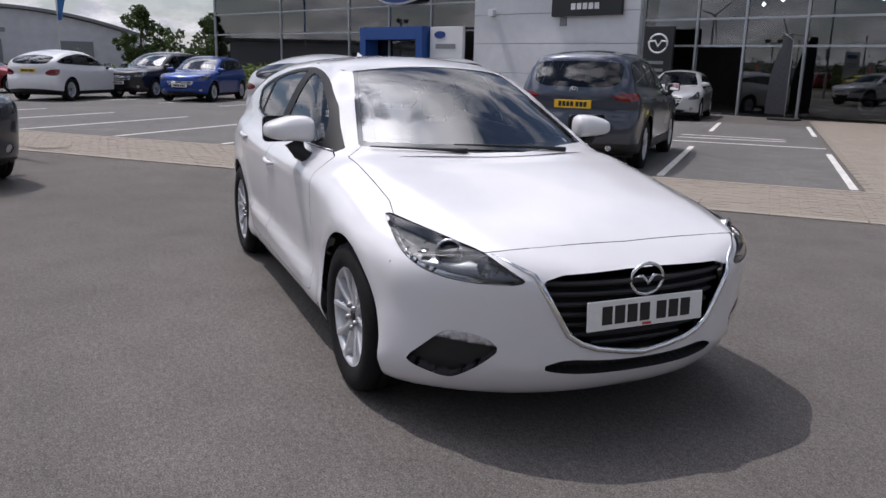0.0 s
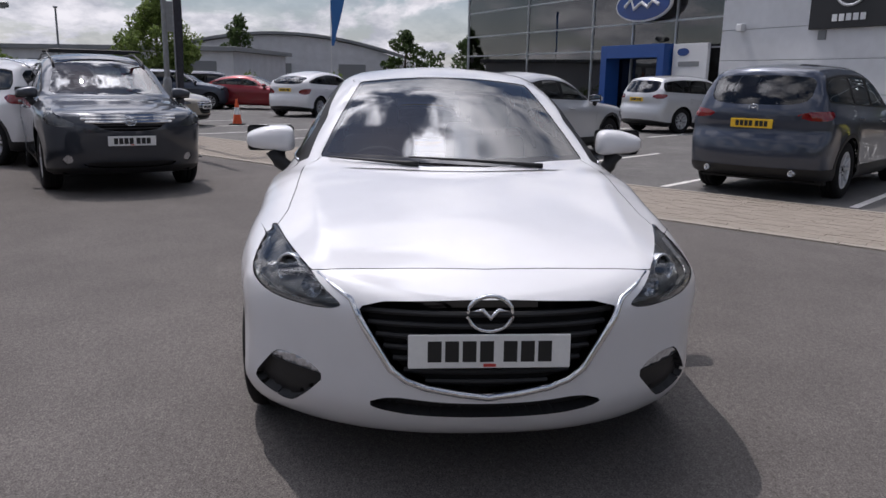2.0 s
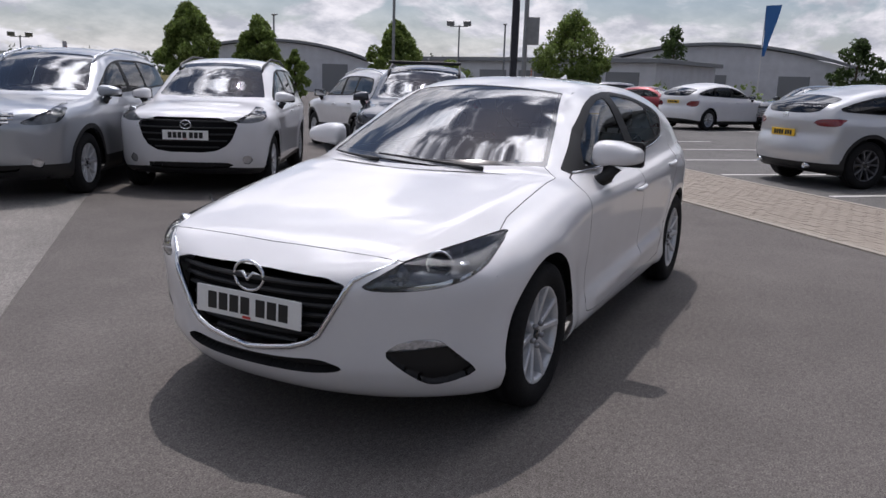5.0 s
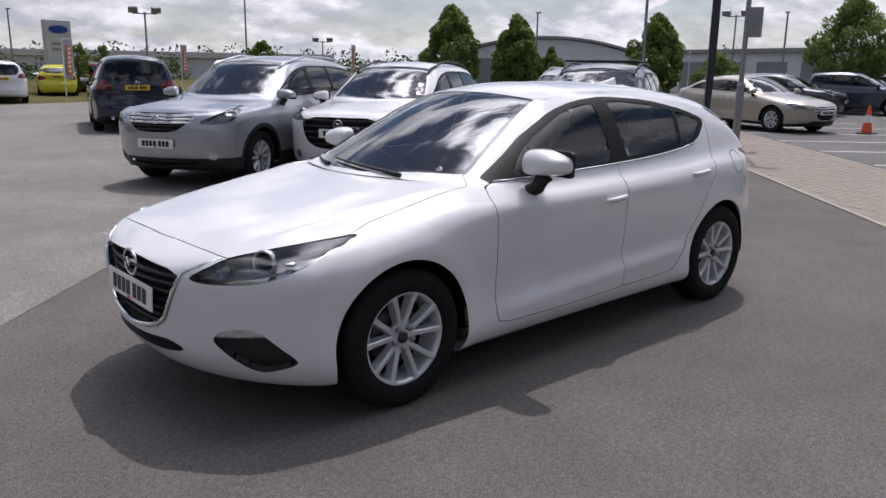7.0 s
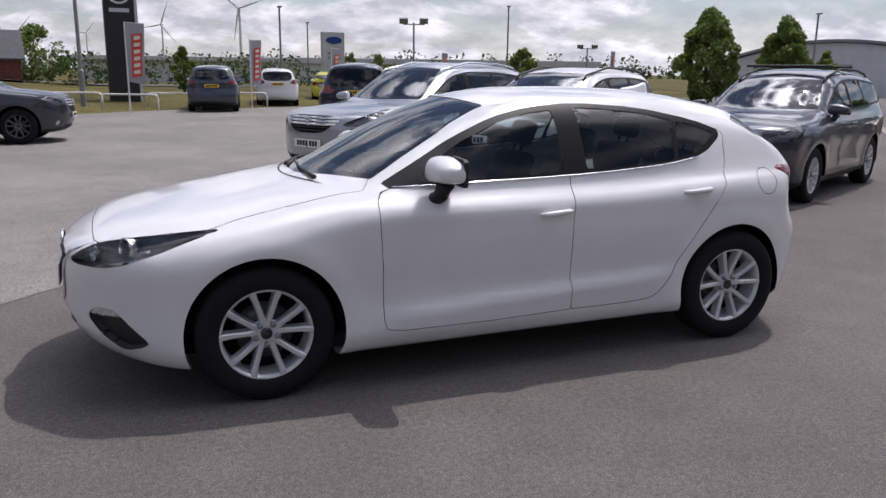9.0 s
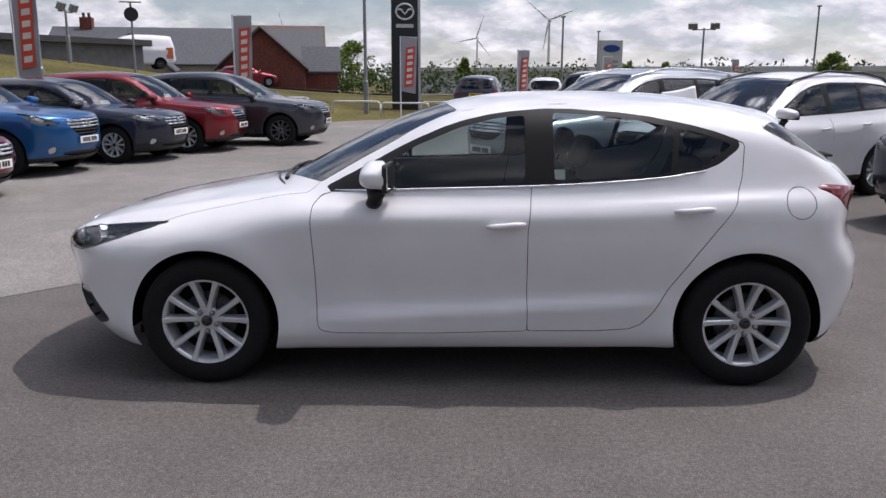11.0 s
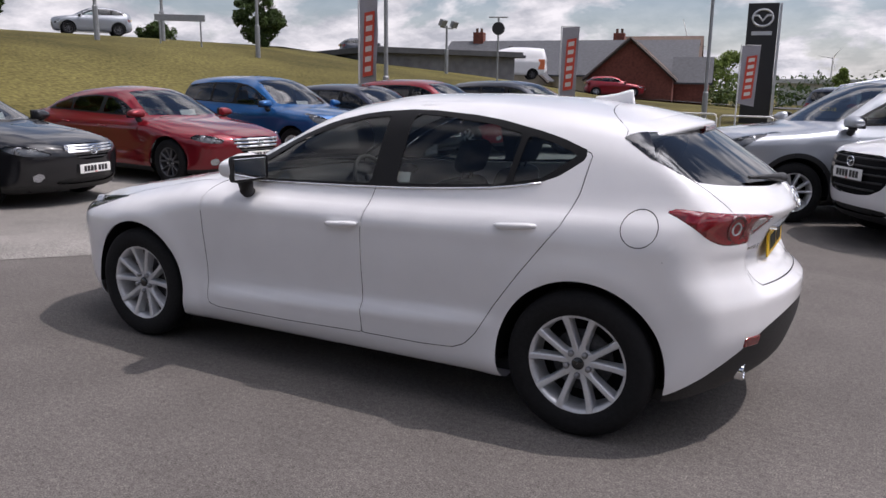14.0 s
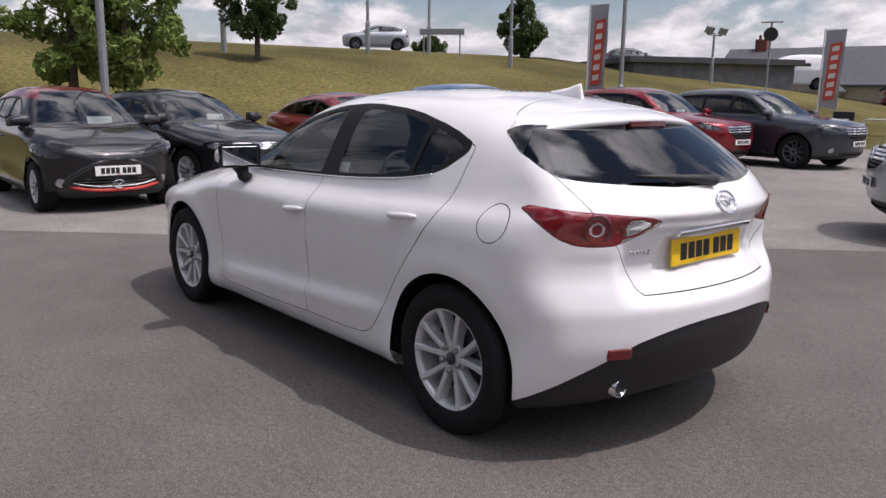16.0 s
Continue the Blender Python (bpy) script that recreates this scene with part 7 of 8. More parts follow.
    if near == 2:
        zb = rear_band[0] + 0.06
        badge_ring(car, Matrix.Translation((float(sh.tail(zb + 0.08)) - 0.006, 0, zb + 0.08)) @ pose(0, 0, 0, 0, 0, 180), 0.055, MAT["chrome"])
        for side in (1, -1):
            v, f = lathe([(0.034, -0.12), (0.038, 0.0), (0.032, 0.002), (0.030, -0.06), (0.001, -0.06)], 16)
            tip = link_mesh("exhaust_tip", v, f, MAT["chrome"], car)
            tip.matrix_basis = Matrix.Translation((sh.rear + 0.05, side * 0.52 * width / 1.81, float(sh.floor(sh.rear)) + 0.03)) @ pose(0, 0, 0, 0, 0, 90)
    if near:
        zz = float(sh.belt(0)) - 0.15 * k
        handle_part(car, sh, xb + 0.28, xb + 0.10, zz, coat)
        handle_part(car, sh, xc + 0.12, xc - 0.06, zz + 0.04, coat)
    for ax in (sh.axle_f, sh.axle_r):
        for side in (1, -1):
            alloy_wheel(car, ax, side * (width / 2 - 0.125), tyre, 0.215, tyre * 0.66, 10, side > 0, rim, 32 if near else 20)
    wheel_wells(car, sh, 0.2)
    if near:
        cabin_parts(car, sh)
        part("wiper_cowl", rod_bm([(float(np.interp(abs(yy), (0, 0.6), (1.04, 0.90))), yy, float(sh.bonnet(1.0)) - 0.02 * (yy / 0.6) ** 2) for yy in np.linspace(-0.6, 0.6, 9)], 0.02, 6), MAT["trim"], car)
    else:
        w = float(sh.waist(0)) - 0.08
        part("cabin", box_bm(sh.rear + 0.5, 0.9, -w, w, 0.3 * k, float(sh.belt(0)) - 0.02, 0.05), MAT["dash"], car)
    if rails:
        for side in (1, -1):
            yy = side * 0.56 * width / 1.81
            pts = [(xx, yy, float(sh.roof_at(np.array([xx]), np.array([abs(yy)]))[0]) + dz) for xx, dz in ((0.25, -0.01), (0.15, 0.035), (-0.5, 0.045), (-1.3, 0.045), (-1.75, 0.03), (-1.85, -0.01))]
            part("roof_rail", rod_bm(pts, 0.016, 8), MAT["chrome" if rails == "chrome" else "trim"], car, smooth=True)
        if rails == "bars":
            for xx in (-0.05, -1.0):
                part("roof_bar", rod_bm([(xx, -0.58, height + 0.03), (xx, 0.58, height + 0.03)], 0.018, 8), MAT["trim"], car)
    part("underbody", box_bm(sh.rear + 0.3, sh.front - 0.35, -width / 2 + 0.2, width / 2 - 0.2, float(sh.floor(0)) + 0.01, float(sh.floor(0)) + 0.05), MAT["gap"], car)
    if near == 2 and group == ROW:
        card = part("price_card", box_bm(-0.002, 0.002, -0.15, 0.15, -0.055, 0.055), MAT["paper"], car, "white price card behind the windscreen")
        card.matrix_basis = pose(float(np.interp(height, (1.45, 1.68), (0.62, 0.55))), 0.18, float(sh.belt(0.6)) + 0.055, 0, -28, 0)
    car.matrix_basis = pose(x, y, z, 0, 0, heading)
    return car


def by_front(px, py, heading, length, wheelbase):
    """The place between the axles of a car whose front stands at (px, py)."""
    a = radians(heading)
    d = wheelbase / 2 + (length - wheelbase) * 0.49
    return px - math.cos(a) * d, py - math.sin(a) * d


ROW = "cars parked along the bank"
LOT = "cars parked on the forecourt"
parked_car("estate_suv", "dark grey sport utility car with roof bars on tarmac", "suv", "dark_grey_paint", -6.68, -4.25, 27, 4.57, 1.82, 1.65, 2.62, 0.345, rails="bars", lamps=(0.78, 1.02), mouth=(0.52, 0.74, 0.93), front_plate_z=0.63, rear_band=(0.95, 1.4), group=LOT)
parked_car("crossover_car", "white crossover car with a black grille", "suv", "white_paint", -4.0, -5.97, 31, 4.30, 1.81, 1.63, 2.67, 0.34, rails="trim", lamps=(0.84, 1.04), mouth=(0.60, 0.50, 0.90), front_plate_z=0.70, group=LOT, bar=False)
parked_car("estate_suv", "silver sport utility car with chrome grille bars", "suv", "silver_paint", -2.28, -7.23, 30, 4.60, 1.82, 1.685, 2.63, 0.35, rails="chrome", cladding=True, lamps=(0.82, 1.06), mouth=(0.50, 0.72, 0.95), front_plate_z=0.58, group=LOT)
parked_car("crossover_car", "blue-grey sport utility car seen from behind in its bay", "suv", "slate_paint", -6.35, 5.85, 133, 4.55, 1.84, 1.68, 2.70, 0.36, rear_band=(0.98, 1.10), rear_plate_z=0.93, cladding=True, group=LOT)
parked_car("coupe_crossover", "silver white coupe crossover with black arches", "coupe_suv", "pale_silver_paint", -10.3, 2.55, 133.6, 4.40, 1.80, 1.56, 2.655, 0.36, rear_band=(0.92, 1.04), rear_plate_z=0.80, cladding=True, rim="dark_alloy", group=LOT)
parked_car("compact_crossover", "white compact crossover with roof rails", "suv", "white_paint", -9.0, -6.7, 235, 4.11, 1.76, 1.58, 2.55, 0.34, rails="chrome", cladding=True, rear_band=(0.92, 1.06), group=LOT)
parked_car("people_carrier", "dark blue people carrier with tinted rear windows", "mpv", "navy_paint", -3.9, -16.8, -106, 4.85, 1.92, 1.75, 2.85, 0.345, rear_band=(0.98, 1.2), rear_plate_z=1.02, group=LOT)
aygo = parked_car("small_hatchback", "black small hatchback with a red roof and trim", "hatch", "black_paint", 7.44, -0.08, 180, 3.47, 1.62, 1.46, 2.34, 0.30, rim="alloy", lamps=(0.64, 0.90), mouth=(0.52, 0.24, 0.42), roof_paint="red_paint", front_plate_z=0.50, group=ROW, bar=False)
tiny = fitted("hatch", 3.47, 1.62, 1.46, 2.34, 0.30)
for pname, z, hw, r, mname, text in (("trim_strip", 0.27, 0.50, 0.022, "red_ink", "red trim strip along the bumper"), ("trim_strip", 0.315, 0.47, 0.008, "sign_white", "thin white line over the trim")):
    pts = [(float(tiny.nose(z)) - tiny.bow_f * (abs(q) / 0.8) ** tiny.bow_p + 0.004, float(q), z + 0.05 * (abs(q) / hw) ** 3) for q in np.linspace(-hw, hw, 15)]
    part(pname, rod_bm(pts, r, 6), MAT[mname], aygo, text, smooth=True)
for side in (1, -1):
    pts = [(float(tiny.nose(z)) - tiny.bow_f * (abs(y) / 0.8) ** tiny.bow_p + 0.006, side * y, z) for y, z in ((0.10, 0.62), (0.24, 0.585), (0.40, 0.50), (0.52, 0.40), (0.57, 0.33))]
    part("bumper_arm", rod_bm(pts, [0.02, 0.03, 0.034, 0.034, 0.02], 6), MAT["gloss_black"], aygo, smooth=True)
parked_car("saloon_car", "black hatchback saloon with a chrome-framed grille", "sedan", "black_paint", 8.4, -1.97, 192, 4.67, 1.81, 1.46, 2.69, 0.32, lamps=(0.62, 0.76), mouth=(0.40, 0.56, 0.75), front_plate_z=0.45, group=ROW)
parked_car("saloon_car", "metallic red saloon with a dark mesh grille", "sedan", "red_paint", 8.2, -5.2, 177, 4.87, 1.84, 1.45, 2.83, 0.34, lamps=(0.64, 0.76), mouth=(0.45, 0.44, 0.72), front_plate_z=0.46, rim="dark_alloy", group=ROW)
parked_car("crossover_car", "bright blue sport utility car on old tarmac", "suv", "blue_paint", 8.3, -8.35, 174, 4.54, 1.84, 1.67, 2.70, 0.36, lamps=(0.80, 1.02), mouth=(0.45, 0.62, 0.90), front_plate_z=0.56, group=ROW)
parked_car("crossover_car", "navy blue crossover with black arches", "suv", "navy_paint", 7.45, -10.55, 172, 4.39, 1.80, 1.54, 2.65, 0.34, lamps=(0.76, 0.92), mouth=(0.42, 0.55, 0.84), front_plate_z=0.55, cladding=True, group=ROW)
parked_car("crossover_car", "metallic red sport utility car on old tarmac", "suv", "red_paint", 6.9, -12.5, 176, 4.55, 1.84, 1.67, 2.70, 0.36, lamps=(0.80, 0.98), mouth=(0.45, 0.62, 0.90), front_plate_z=0.56, group=ROW)
parked_car("crossover_car", "dark grey sport utility car beside the bank", "suv", "dark_grey_paint", 5.35, -14.4, 176, 4.55, 1.84, 1.68, 2.70, 0.36, lamps=(0.82, 0.96), mouth=(0.45, 0.62, 0.90), front_plate_z=0.56, rim="dark_alloy", group=ROW)

FAR = "cars parked farther off"
parked_car("sport_crossover", "silver sport utility car parked before the showroom", "suv", "pale_silver_paint", -18.8, 9.0, 117, 4.64, 1.845, 1.645, 2.66, 0.36, rear_band=(0.98, 1.12), near=1, group=FAR)
parked_car("compact_hatchback", "silver compact hatchback facing out of its bay", "hatch", "pale_silver_paint", -15.3, 14.9, -48, 4.32, 1.765, 1.45, 2.60, 0.32, near=1, group=FAR)
parked_car("electric_crossover", "white electric crossover parked by the hedge", "coupe_suv", "white_paint", -25.5, -2.6, 150, 4.71, 1.88, 1.62, 2.98, 0.36, near=1, group=FAR)
parked_car("crossover_car", "black sport utility car parked by the hedge", "suv", "black_paint", -27.6, 0.35, -40, 4.6, 1.85, 1.66, 2.71, 0.35, near=1, lamps=(0.76, 0.94), mouth=(0.5, 0.5, 0.8), group=FAR)
parked_car("compact_crossover", "bright blue compact crossover", "suv", "deep_blue_paint", -25.0, 1.75, -30, 4.19, 1.8, 1.54, 2.59, 0.34, near=1, lamps=(0.74, 0.95), mouth=(0.45, 0.45, 0.7), group=FAR)
parked_car("compact_hatchback", "teal blue hatchback behind other cars", "hatch", "teal_paint", -30.0, 0.6, 160, 4.1, 1.74, 1.48, 2.5, 0.32, near=0, group=FAR)
parked_car("saloon_car", "red saloon parked by the hedge", "sedan", "red_paint", -30.3, -5.9, 80, 4.5, 1.8, 1.45, 2.7, 0.33, near=0, group=FAR)
parked_car("saloon_car", "beige saloon parked beyond the lamp post", "sedan", "beige_paint", -18.1, -7.5, 75.5, 4.87, 1.85, 1.48, 2.85, 0.34, near=1, group=FAR)
parked_car("compact_crossover", "dark grey compact crossover", "suv", "dark_grey_paint", -26.6, -10.5, 100, 4.19, 1.8, 1.54, 2.59, 0.34, near=0, lamps=(0.74, 0.95), mouth=(0.45, 0.45, 0.7), group=FAR)
parked_car("compact_crossover", "grey compact crossover beside the hedge", "suv", "slate_paint", -29.5, -8.9, 100, 4.1, 1.77, 1.65, 2.52, 0.34, near=0, lamps=(0.80, 0.98), mouth=(0.5, 0.65, 0.9), group=FAR)
parked_car("compact_crossover", "navy blue compact crossover beside the hedge", "suv", "navy_paint", -33.5, -9.6, -80, 4.2, 1.8, 1.6, 2.55, 0.34, near=0, lamps=(0.80, 0.98), group=FAR)
parked_car("crossover_car", "silver grey sport utility car seen past another", "suv", "silver_paint", -4.6, -11.2, 40, 4.6, 1.82, 1.68, 2.63, 0.35, near=1, lamps=(0.82, 1.06), mouth=(0.50, 0.72, 0.95), group=LOT)
parked_car("crossover_car", "dark grey sport utility car facing the grass", "suv", "slate_paint", -1.1, -27.6, -98, 4.52, 1.84, 1.69, 2.69, 0.36, near=1, rear_band=(1.0, 1.15), group=FAR)
parked_car("people_carrier", "white people carrier facing the grass", "mpv", "white_paint", -4.25, -32.2, -98, 4.43, 1.83, 1.63, 2.79, 0.33, near=0, rear_band=(0.95, 1.15), group=FAR)
parked_car("small_hatchback", "yellow small hatchback facing the grass", "hatch", "yellow_paint", -7.8, -37.0, -104, 3.95, 1.7, 1.51, 2.5, 0.3, near=0, group=FAR)
parked_car("crossover_car", "red sport utility car facing the grass", "suv", "red_paint", -10.9, -41, -104, 4.4, 1.82, 1.63, 2.65, 0.35, near=0, group=FAR)
parked_car("crossover_car", "silver sport utility car on the road above the bank", "coupe_suv", "silver_paint", 38.8, -27.4, 58, 4.37, 1.9, 1.65, 2.68, 0.37, z=float(ground_z(38.8, -27.4)[0]) + 0.05, near=0, rim="dark_alloy", group=FAR)
parked_car("compact_hatchback", "red hatchback on the road above the bank", "hatch", "red_paint", 14.5, -51.2, 205, 4.3, 1.78, 1.46, 2.6, 0.32, z=float(ground_z(14.5, -51.2)[0]) + 0.05, near=0, group=FAR)
parked_car("compact_hatchback", "dark hatchback on the road above the bank", "hatch", "dark_grey_paint", 30.2, -43.3, 225, 4.3, 1.78, 1.46, 2.6, 0.32, z=float(ground_z(30.2, -43.3)[0]) + 0.05, near=0, group=FAR)
parked_car("compact_hatchback", "white hatchback beside the showroom", "hatch", "white_paint", -12.6, 22.6, -100, 4.3, 1.78, 1.46, 2.6, 0.32, near=0, group=FAR)
parked_car("compact_hatchback", "yellow hatchback beside the pavement", "hatch", "yellow_paint", -9.4, 19.9, -100, 4.0, 1.74, 1.46, 2.5, 0.32, near=0, group=FAR)
# ---------------------------------------------------------------- houses, sheds, wind turbines


def gable_block(parent, name, x0, x1, y0, y1, z0, eave, ridge, wall, roof, along="x", over=0.25):
    """Walls and a pitched roof as two parts; the ridge runs along x or y."""
    bm = box_bm(x0, x1, y0, y1, z0, eave)
    if along == "x":
        ym = (y0 + y1) / 2
        for x in (x0, x1):
            vs = [bm.verts.new(p) for p in ((x, y0, eave), (x, y1, eave), (x, ym, ridge))]
            bm.faces.new(vs)
    else:
        xm = (x0 + x1) / 2
        for y in (y0, y1):
            vs = [bm.verts.new(p) for p in ((x0, y, eave), (x1, y, eave), (xm, y, ridge))]
            bm.faces.new(vs)
    part("wall", bm, MAT[wall], parent)
    t = 0.12
    if along == "x":
        ym = (y0 + y1) / 2
        prof = [(y0 - over, eave - over * (ridge - eave) / (ym - y0)), (ym, ridge), (y1 + over, eave - over * (ridge - eave) / (ym - y0))]
        ends = [(x0 - over, None), (x1 + over, None)]
        pts = lambda e, q, up: (e, q[0], q[1] + up)
    else:
        xm = (x0 + x1) / 2
        prof = [(x0 - over, eave - over * (ridge - eave) / (xm - x0)), (xm, ridge), (x1 + over, eave - over * (ridge - eave) / (xm - x0))]
        ends = [(y0 - over, None), (y1 + over, None)]
        pts = lambda e, q, up: (q[0], e, q[1] + up)
    bm = bmesh.new()
    rows = [[bm.verts.new(pts(e[0], q, up)) for q in prof for up in (0.03, t + 0.03)] for e in ends]
    a, b = rows
    for i, k in ((0, 2), (2, 4), (1, 3), (3, 5)):
        bm.faces.new((a[i], a[k], b[k], b[i]))
    for r in rows:
        bm.faces.new((r[0], r[2], r[3], r[1]))
        bm.faces.new((r[2], r[4], r[5], r[3]))
    for i in (0, 4):
        bm.faces.new((a[i], a[i + 1], b[i + 1], b[i]))
    bmesh.ops.recalc_face_normals(bm, faces=bm.faces)
    return part("roof", bm, MAT[roof], parent)


pub = tagged(new("public_house"), "brick and cream roadside pub with slate roofs", "building")
pub.matrix_basis = Matrix(((-0.985, 0.171, 0, 22.9), (-0.171, -0.985, 0, -51.6), (0, 0, 1, 0.0), (0, 0, 0, 1)))
gable_block(pub, "main", -6.9, 13.4, 3.0, 12.0, 0, 2.6, 5.35, "stucco_cream", "slate")
gable_block(pub, "porch", -2.6, 2.8, 0.5, 5.0, 0, 2.2, 4.5, "stucco_cream", "slate", "y")
gable_block(pub, "wing", 6.2, 12.2, -1.0, 6.0, 0, 2.4, 5.0, "brick_red", "tile_brown", "y")
gable_block(pub, "rear_wing", 7.8, 13.6, 6.0, 13.0, 0, 3.6, 5.75, "brick_red", "tile_brown")
gable_block(pub, "end", 12.2, 14.6, 1.0, 4.0, 0, 2.2, 3.8, "brick_red", "slate")
for x, y, z in ((-4.6, 7.5, 6.2), (7.2, 8.5, 6.1)):
    ch = part("chimney", box_bm(x - 0.45, x + 0.45, y - 0.4, y + 0.4, 3.5, z, 0.03), MAT["brick_red"], pub)
    for q in (-0.2, 0.2):
        part("chimney_pot", rod_bm([(x + q, y, z), (x + q, y, z + 0.35)], 0.11, 10), MAT["tile_brown"], ch)
for x0, x1, z in ((-1.1, 1.3, 2.5), (-0.35, 0.55, 2.85)):
    part("name_bar", box_bm(x0, x1, 0.44, 0.48, z, z + 0.22), MAT["timber_dark"], pub)
part("window", box_bm(8.8, 9.6, -1.06, -0.98, 0.9, 2.0), MAT["dark_glass"], pub)
for s in (-1, 1):
    part("barge_board", rod_bm([(0.1 + s * 3.0, 0.2, 1.95), (0.1, 0.2, 4.6)], 0.12, 4), MAT["timber_dark"], pub)
    part("barge_board", rod_bm([(9.2 + s * 3.3, -1.3, 2.15), (9.2, -1.3, 5.1)], 0.12, 4), MAT["timber_dark"], pub)

flat = tagged(new("low_building"), "long low grey flat-roofed building behind the bank", "building")
flat.matrix_basis = Matrix(((-0.85, -0.53, 0, 36), (0.53, -0.85, 0, -42.5), (0, 0, 1, 1.6), (0, 0, 0, 1)))
part("wall", box_bm(-9, 14, 0, 10, 0, 1.85), MAT["low_wall"], flat)
part("roof", box_bm(-9.4, 14.4, -0.4, 10.4, 1.85, 2.2, 0.02), MAT["roof_dark"], flat)
for x in range(-7, 13, 4):
    part("window", box_bm(x, x + 2.0, -0.03, 0.03, 0.7, 1.6), MAT["dark_glass"], flat)


def arched_shed(x, y, heading, width, eave, rise, depth, label):
    s = tagged(new("arched_shed"), label, "building")
    s.matrix_basis = pose(x, y, 0, 0, 0, heading)
    n = 24
    arc = [(-width / 2 + width * k / n, eave + rise * (1 - (2 * k / n - 1) ** 2)) for k in range(n + 1)]
    bm = bmesh.new()
    for yy in (0, depth):
        bm.faces.new([bm.verts.new((u, yy, z)) for u, z in arc] + [bm.verts.new((width / 2, yy, 0)), bm.verts.new((-width / 2, yy, 0))])
    for u in (-width / 2, width / 2):
        bm.faces.new([bm.verts.new(p) for p in ((u, 0, 0), (u, depth, 0), (u, depth, eave), (u, 0, eave))])
    bmesh.ops.recalc_face_normals(bm, faces=bm.faces)
    part("wall", bm, MAT["shed_wall"], s)
    bm = bmesh.new()
    a = [bm.verts.new((u * 1.03, -0.4, z + 0.05)) for u, z in arc]
    b = [bm.verts.new((u * 1.03, depth + 0.4, z + 0.05)) for u, z in arc]
    c = [bm.verts.new((u * 1.03, -0.4, z + 0.30)) for u, z in arc]
    d = [bm.verts.new((u * 1.03, depth + 0.4, z + 0.30)) for u, z in arc]
    for k in range(n):
        bm.faces.new((a[k], a[k + 1], c[k + 1], c[k]))
        bm.faces.new((c[k], c[k + 1], d[k + 1], d[k]))
        bm.faces.new((b[k], b[k + 1], d[k + 1], d[k]))
    bmesh.ops.recalc_face_normals(bm, faces=bm.faces)
    part("roof", bm, MAT["shed_roof" if width < 15 else "roof_grey"], s)
    for k in range(3):
        u = -width * 0.3 + k * width * 0.3
        part("door", box_bm(u - 1.2, u + 1.2, -0.06, 0.02, 0, 2.6), MAT["roof_grey"], s)


arched_shed(-67, -9.6, 84, 22, 3.1, 1.9, 18, "grey arched-roof shed beyond the lot")
arched_shed(-54, -46.6, 131, 18, 2.7, 1.7, 18, "grey arched-roof shed beyond the trees")
low = tagged(new("low_building"), "low building with a long pale roof", "building")
low.matrix_basis = pose(-3, -85.4, 0.0, 0, 0, 176)
part("wall", box_bm(-9, 9, -8, 0, 0, 2.3), MAT["shed_wall"], low)
part("roof", box_bm(-9.6, 9.6, -8.6, 0.6, 2.3, 2.75, 0.05), MAT["shed_roof"], low)
for k in range(6):
    part("window", box_bm(-8 + k * 2.7, -6.2 + k * 2.7, 0.0, 0.05, 0.7, 1.7), MAT["dark_glass"], low)
low = tagged(new("low_building"), "long pale-roofed building across the land", "building")
low.matrix_basis = pose(-34, -96, 0, 0, 0, 160)
part("wall", box_bm(-22, 22, -8, 0, 0, 2.4), MAT["shed_wall"], low)
part("roof", box_bm(-22.5, 22.5, -8.6, 0.6, 2.4, 3.1, 0.05), MAT["shed_roof"], low)
depot = tagged(new("low_building"), "grey workshop building behind the far cars", "building")
depot.matrix_basis = pose(-44, 2, 0, 0, 0, 78)
part("wall", box_bm(-34, -12, 0, 10, 0, 2.9), MAT["shed_wall"], depot)
part("roof", box_bm(-34.4, -11.6, -0.4, 10.4, 2.9, 3.2, 0.03), MAT["roof_grey"], depot)
for k in range(6):
    part("shutter", box_bm(-33 + k * 3.5, -30.6 + k * 3.5, -0.05, 0.02, 0, 2.3), MAT["roof_grey"], depot)


def turbine(x, y, hub, blade, turn, facing, label):
    t = tagged(new("wind_turbine"), label, "wind turbine", "far wind turbines")
    t.matrix_basis = pose(x, y, 0, 0, 0, facing)
    part("tower", rod_bm([(0, 0, 0), (0, 0, hub)], [hub * 0.028, hub * 0.016], 12), MAT["pole_white"], t)
    part("nacelle", box_bm(-hub * 0.05, hub * 0.07, -hub * 0.025, hub * 0.025, hub - hub * 0.02, hub + hub * 0.03, hub * 0.008), MAT["pole_white"], t)
    for k in range(3):
        a = radians(turn + 120 * k)
        d = Vector((0, math.sin(a), math.cos(a)))
        c = Vector((hub * 0.08, 0, hub))
        part("blade", rod_bm([c, c + d * blade * 0.2, c + d * blade], [blade * 0.02, blade * 0.035, blade * 0.006], 6), MAT["pole_white"], t)


for x, y, hub, blade, turn, facing in ((-46.9, -384, 31, 22, 70, 75), (-12.4, -391, 22.5, 17, 20, 70), (54.8, -458, 20, 16, 40, 80), (78.7, -379, 24.5, 18, 100, 60), (25, -500, 22, 12, 160, 80)):
    turbine(x, y, hub * 0.95, blade * 0.66, turn, facing, "white wind turbine far off")

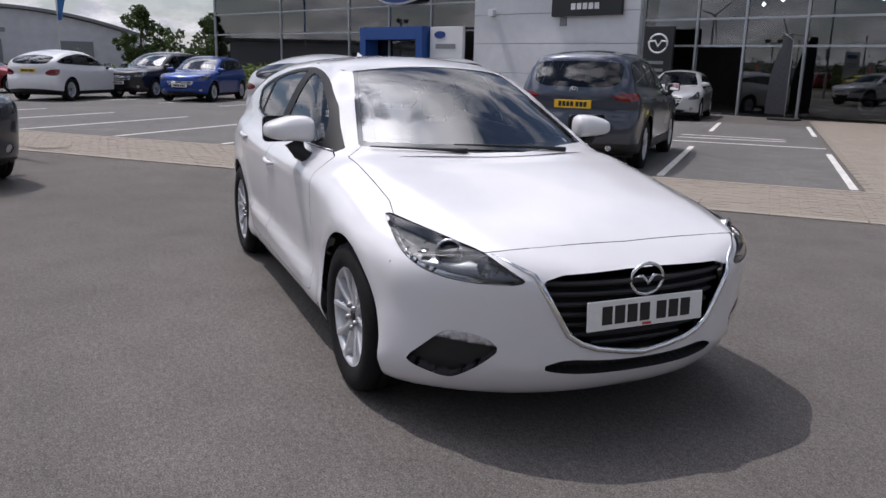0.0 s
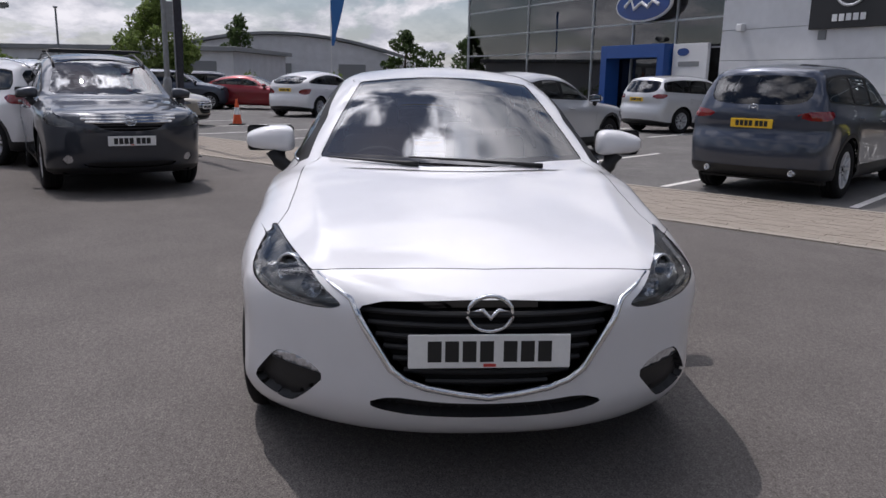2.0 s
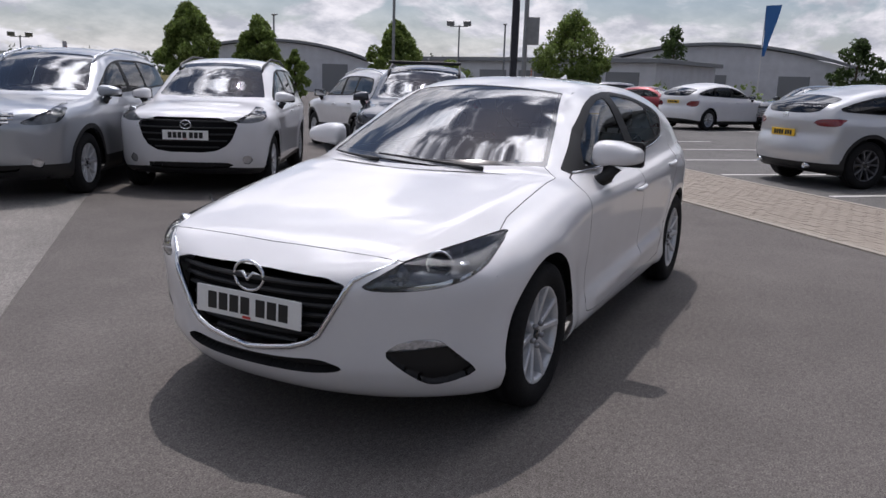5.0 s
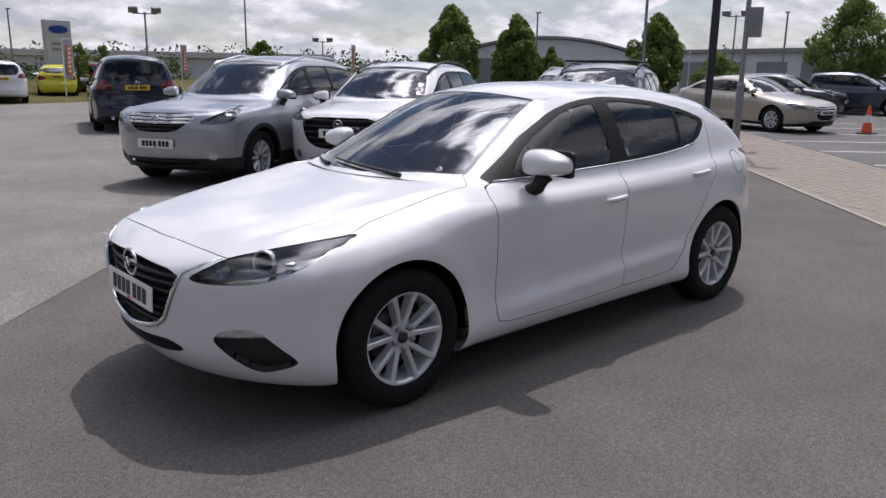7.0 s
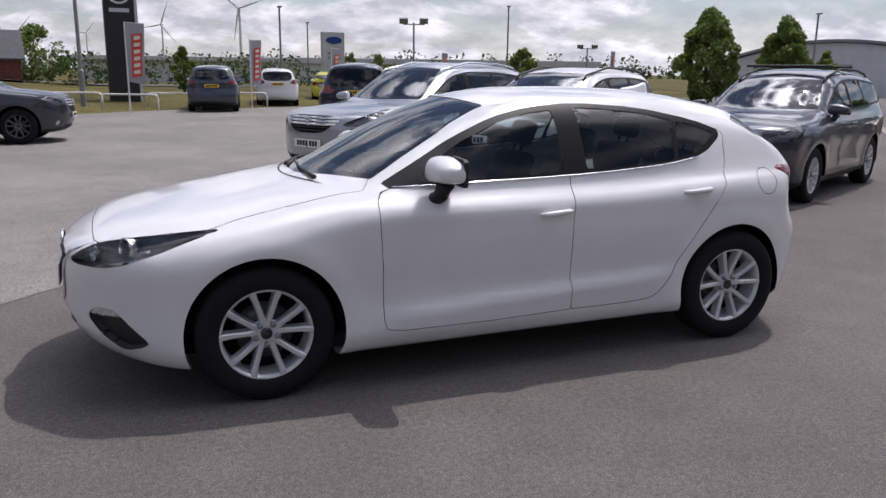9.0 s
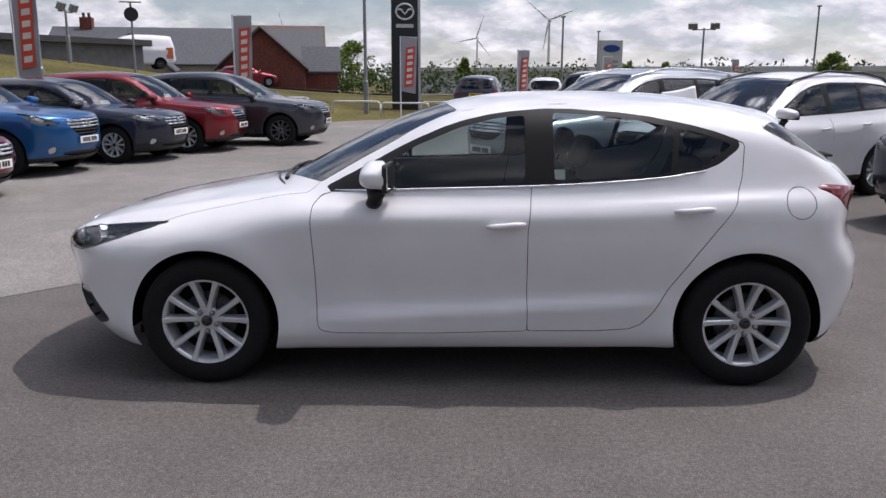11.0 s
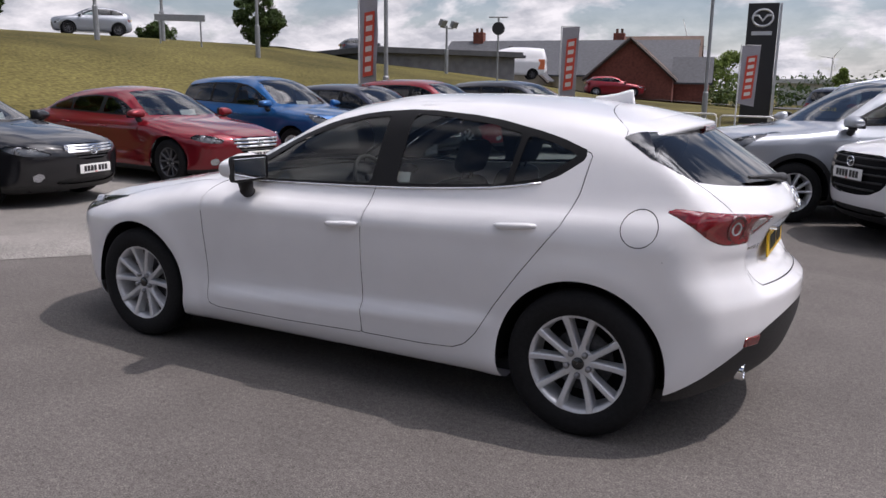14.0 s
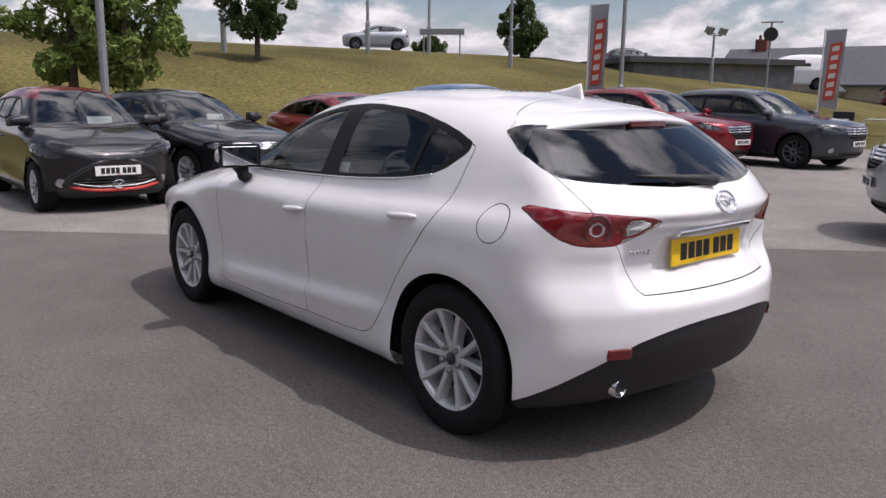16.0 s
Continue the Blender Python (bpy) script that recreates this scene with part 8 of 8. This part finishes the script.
# delivery van on the road
van = tagged(new("delivery_van"), "white delivery van on the road above the bank", "van", "cars parked farther off")
van.matrix_basis = pose(21.4, -48.4, gz(21.4, -48.4) + 0.06, 0, 0, 30)
vs = fitted("mpv", 5.4, 2.05, 2.25, 3.2, 0.36)
vm = vs.mesh(56, 36, 14)
_, vm = cut(vm, arch_value(vs, vm[0][:, 0], vm[0][:, 1], vm[0][:, 2]))
win = rounded([(1.65, 1.35), (0.6, 1.37), (0.6, 1.90), (1.0, 1.90)], 1)
pane, vm = cut(vm, np.maximum(inside(win, vm[0][:, 0], vm[0][:, 2]), 0.4 - np.abs(vm[0][:, 1])))
show_part("side_glass", pane, MAT["dark_glass"], van)
gx_v, gy_v, gz_v = vm[0][:, 0], vm[0][:, 1], vm[0][:, 2]
pane, vm = cut(vm, np.maximum(np.maximum(np.abs(gy_v) - 0.72, vs.bonnet(gx_v) + 0.05 - gz_v), 0.85 - gx_v))
show_part("windscreen", pane, MAT["dark_glass"], van)
show_part("body_shell", vm, MAT["white_paint"], van)
part("logo_bar", box_bm(-1.1, 0.2, 1.0, 1.02, 1.45, 1.65), MAT["banner_dark"], van)
part("tail_panel", box_bm(-2.45, -2.0, 0.97, 1.0, 0.7, 1.4), MAT["banner_orange"], van)
for ax in (vs.axle_f, vs.axle_r):
    for side in (1, -1):
        alloy_wheel(van, ax, side * 0.86, 0.34, 0.215, 0.22, 10, side > 0, "dark_alloy", 20)
wheel_wells(van, vs, 0.2)
# road sign on two posts and a charging-lamp sign
rs = tagged(new("road_sign"), "road direction sign on two posts seen from behind", "sign")
rs.matrix_basis = pose(24.6, -21.0, gz(24.6, -21.0), 0, 0, 130)
for y in (-0.85, 0.85):
    part("post", rod_bm([(0, y, -0.2), (0, y, 1.25)], 0.035, 8), MAT["pole_grey"], rs)
part("panel", box_bm(-0.03, 0.03, -1.05, 1.05, 1.0, 1.28, 0.02), MAT["pole_grey"], rs)
ps = tagged(new("pub_sign"), "round pub sign on a tall post", "sign")
ps.matrix_basis = pose(15.6, -34.2, gz(15.6, -34.2), 0, 0, 110)
part("post", rod_bm([(0, 0, -0.2), (0, 0, 3.3)], 0.05, 8), MAT["pole_grey"], ps)
part("disc", rod_bm([(-0.06, 0, 2.75), (0.06, 0, 2.75)], 0.33, 20), MAT["sign_black"], ps)
part("cross_bar", rod_bm([(0, -0.5, 3.32), (0, 0.5, 3.32)], 0.04, 6), MAT["pole_grey"], ps)
fs = tagged(new("feather_banner"), "dark feather banner beside the showroom entrance", "flag")
fs.matrix_basis = SHOW @ pose(1.2, -1.0, 0)
part("pole", rod_bm([(0, 0, 0), (0, 0, 2.1), (-0.3, 0, 2.3)], 0.015, 6), MAT["steel"], fs)
bm = bmesh.new()
prev = None
for q in np.linspace(0, 1, 10):
    row = [bm.verts.new((-(0.62 - 0.45 * q**3) * i / 3, 0.02 * i, 0.15 + 2.1 * q - 0.0 * i)) for i in range(4)]
    if prev:
        for i in range(3):
            bm.faces.new((prev[i], prev[i + 1], row[i + 1], row[i]))
    prev = row
part("cloth", bm, MAT["banner_dark"], fs, smooth=True)
part("foot", box_bm(-0.4, 0.4, -0.3, 0.3, 0, 0.06, 0.02), MAT["rubber"], fs)

# single pavers of the band nearest the walk
band = bpy.data.objects["paved_band"]
one = bmesh.new()
q = 0.004
top = [one.verts.new((a * 0.098, b * 0.048, 0.014)) for a, b in ((-1, -1), (1, -1), (1, 1), (-1, 1))]
bottom = [one.verts.new((a * 0.0975 * 1.0, b * 0.0475, 0.0)) for a, b in ((-1, -1), (1, -1), (1, 1), (-1, 1))]
one.faces.new(top)
for k in range(4):
    one.faces.new((bottom[k], bottom[(k + 1) % 4], top[(k + 1) % 4], top[k]))
paver_mesh = bpy.data.meshes.new("paver")
one.to_mesh(paver_mesh)
one.free()
paver_mesh.materials.append(MAT["paver"])
for u, v, lift in near_spots:
    ob = new("paver", paver_mesh)
    ob.parent = band
    ob.matrix_basis = Matrix.Translation(uv_point(u + 0.098, v + 0.048, lift - 0.014)) @ Matrix.Rotation(GRID, 4, "Z")
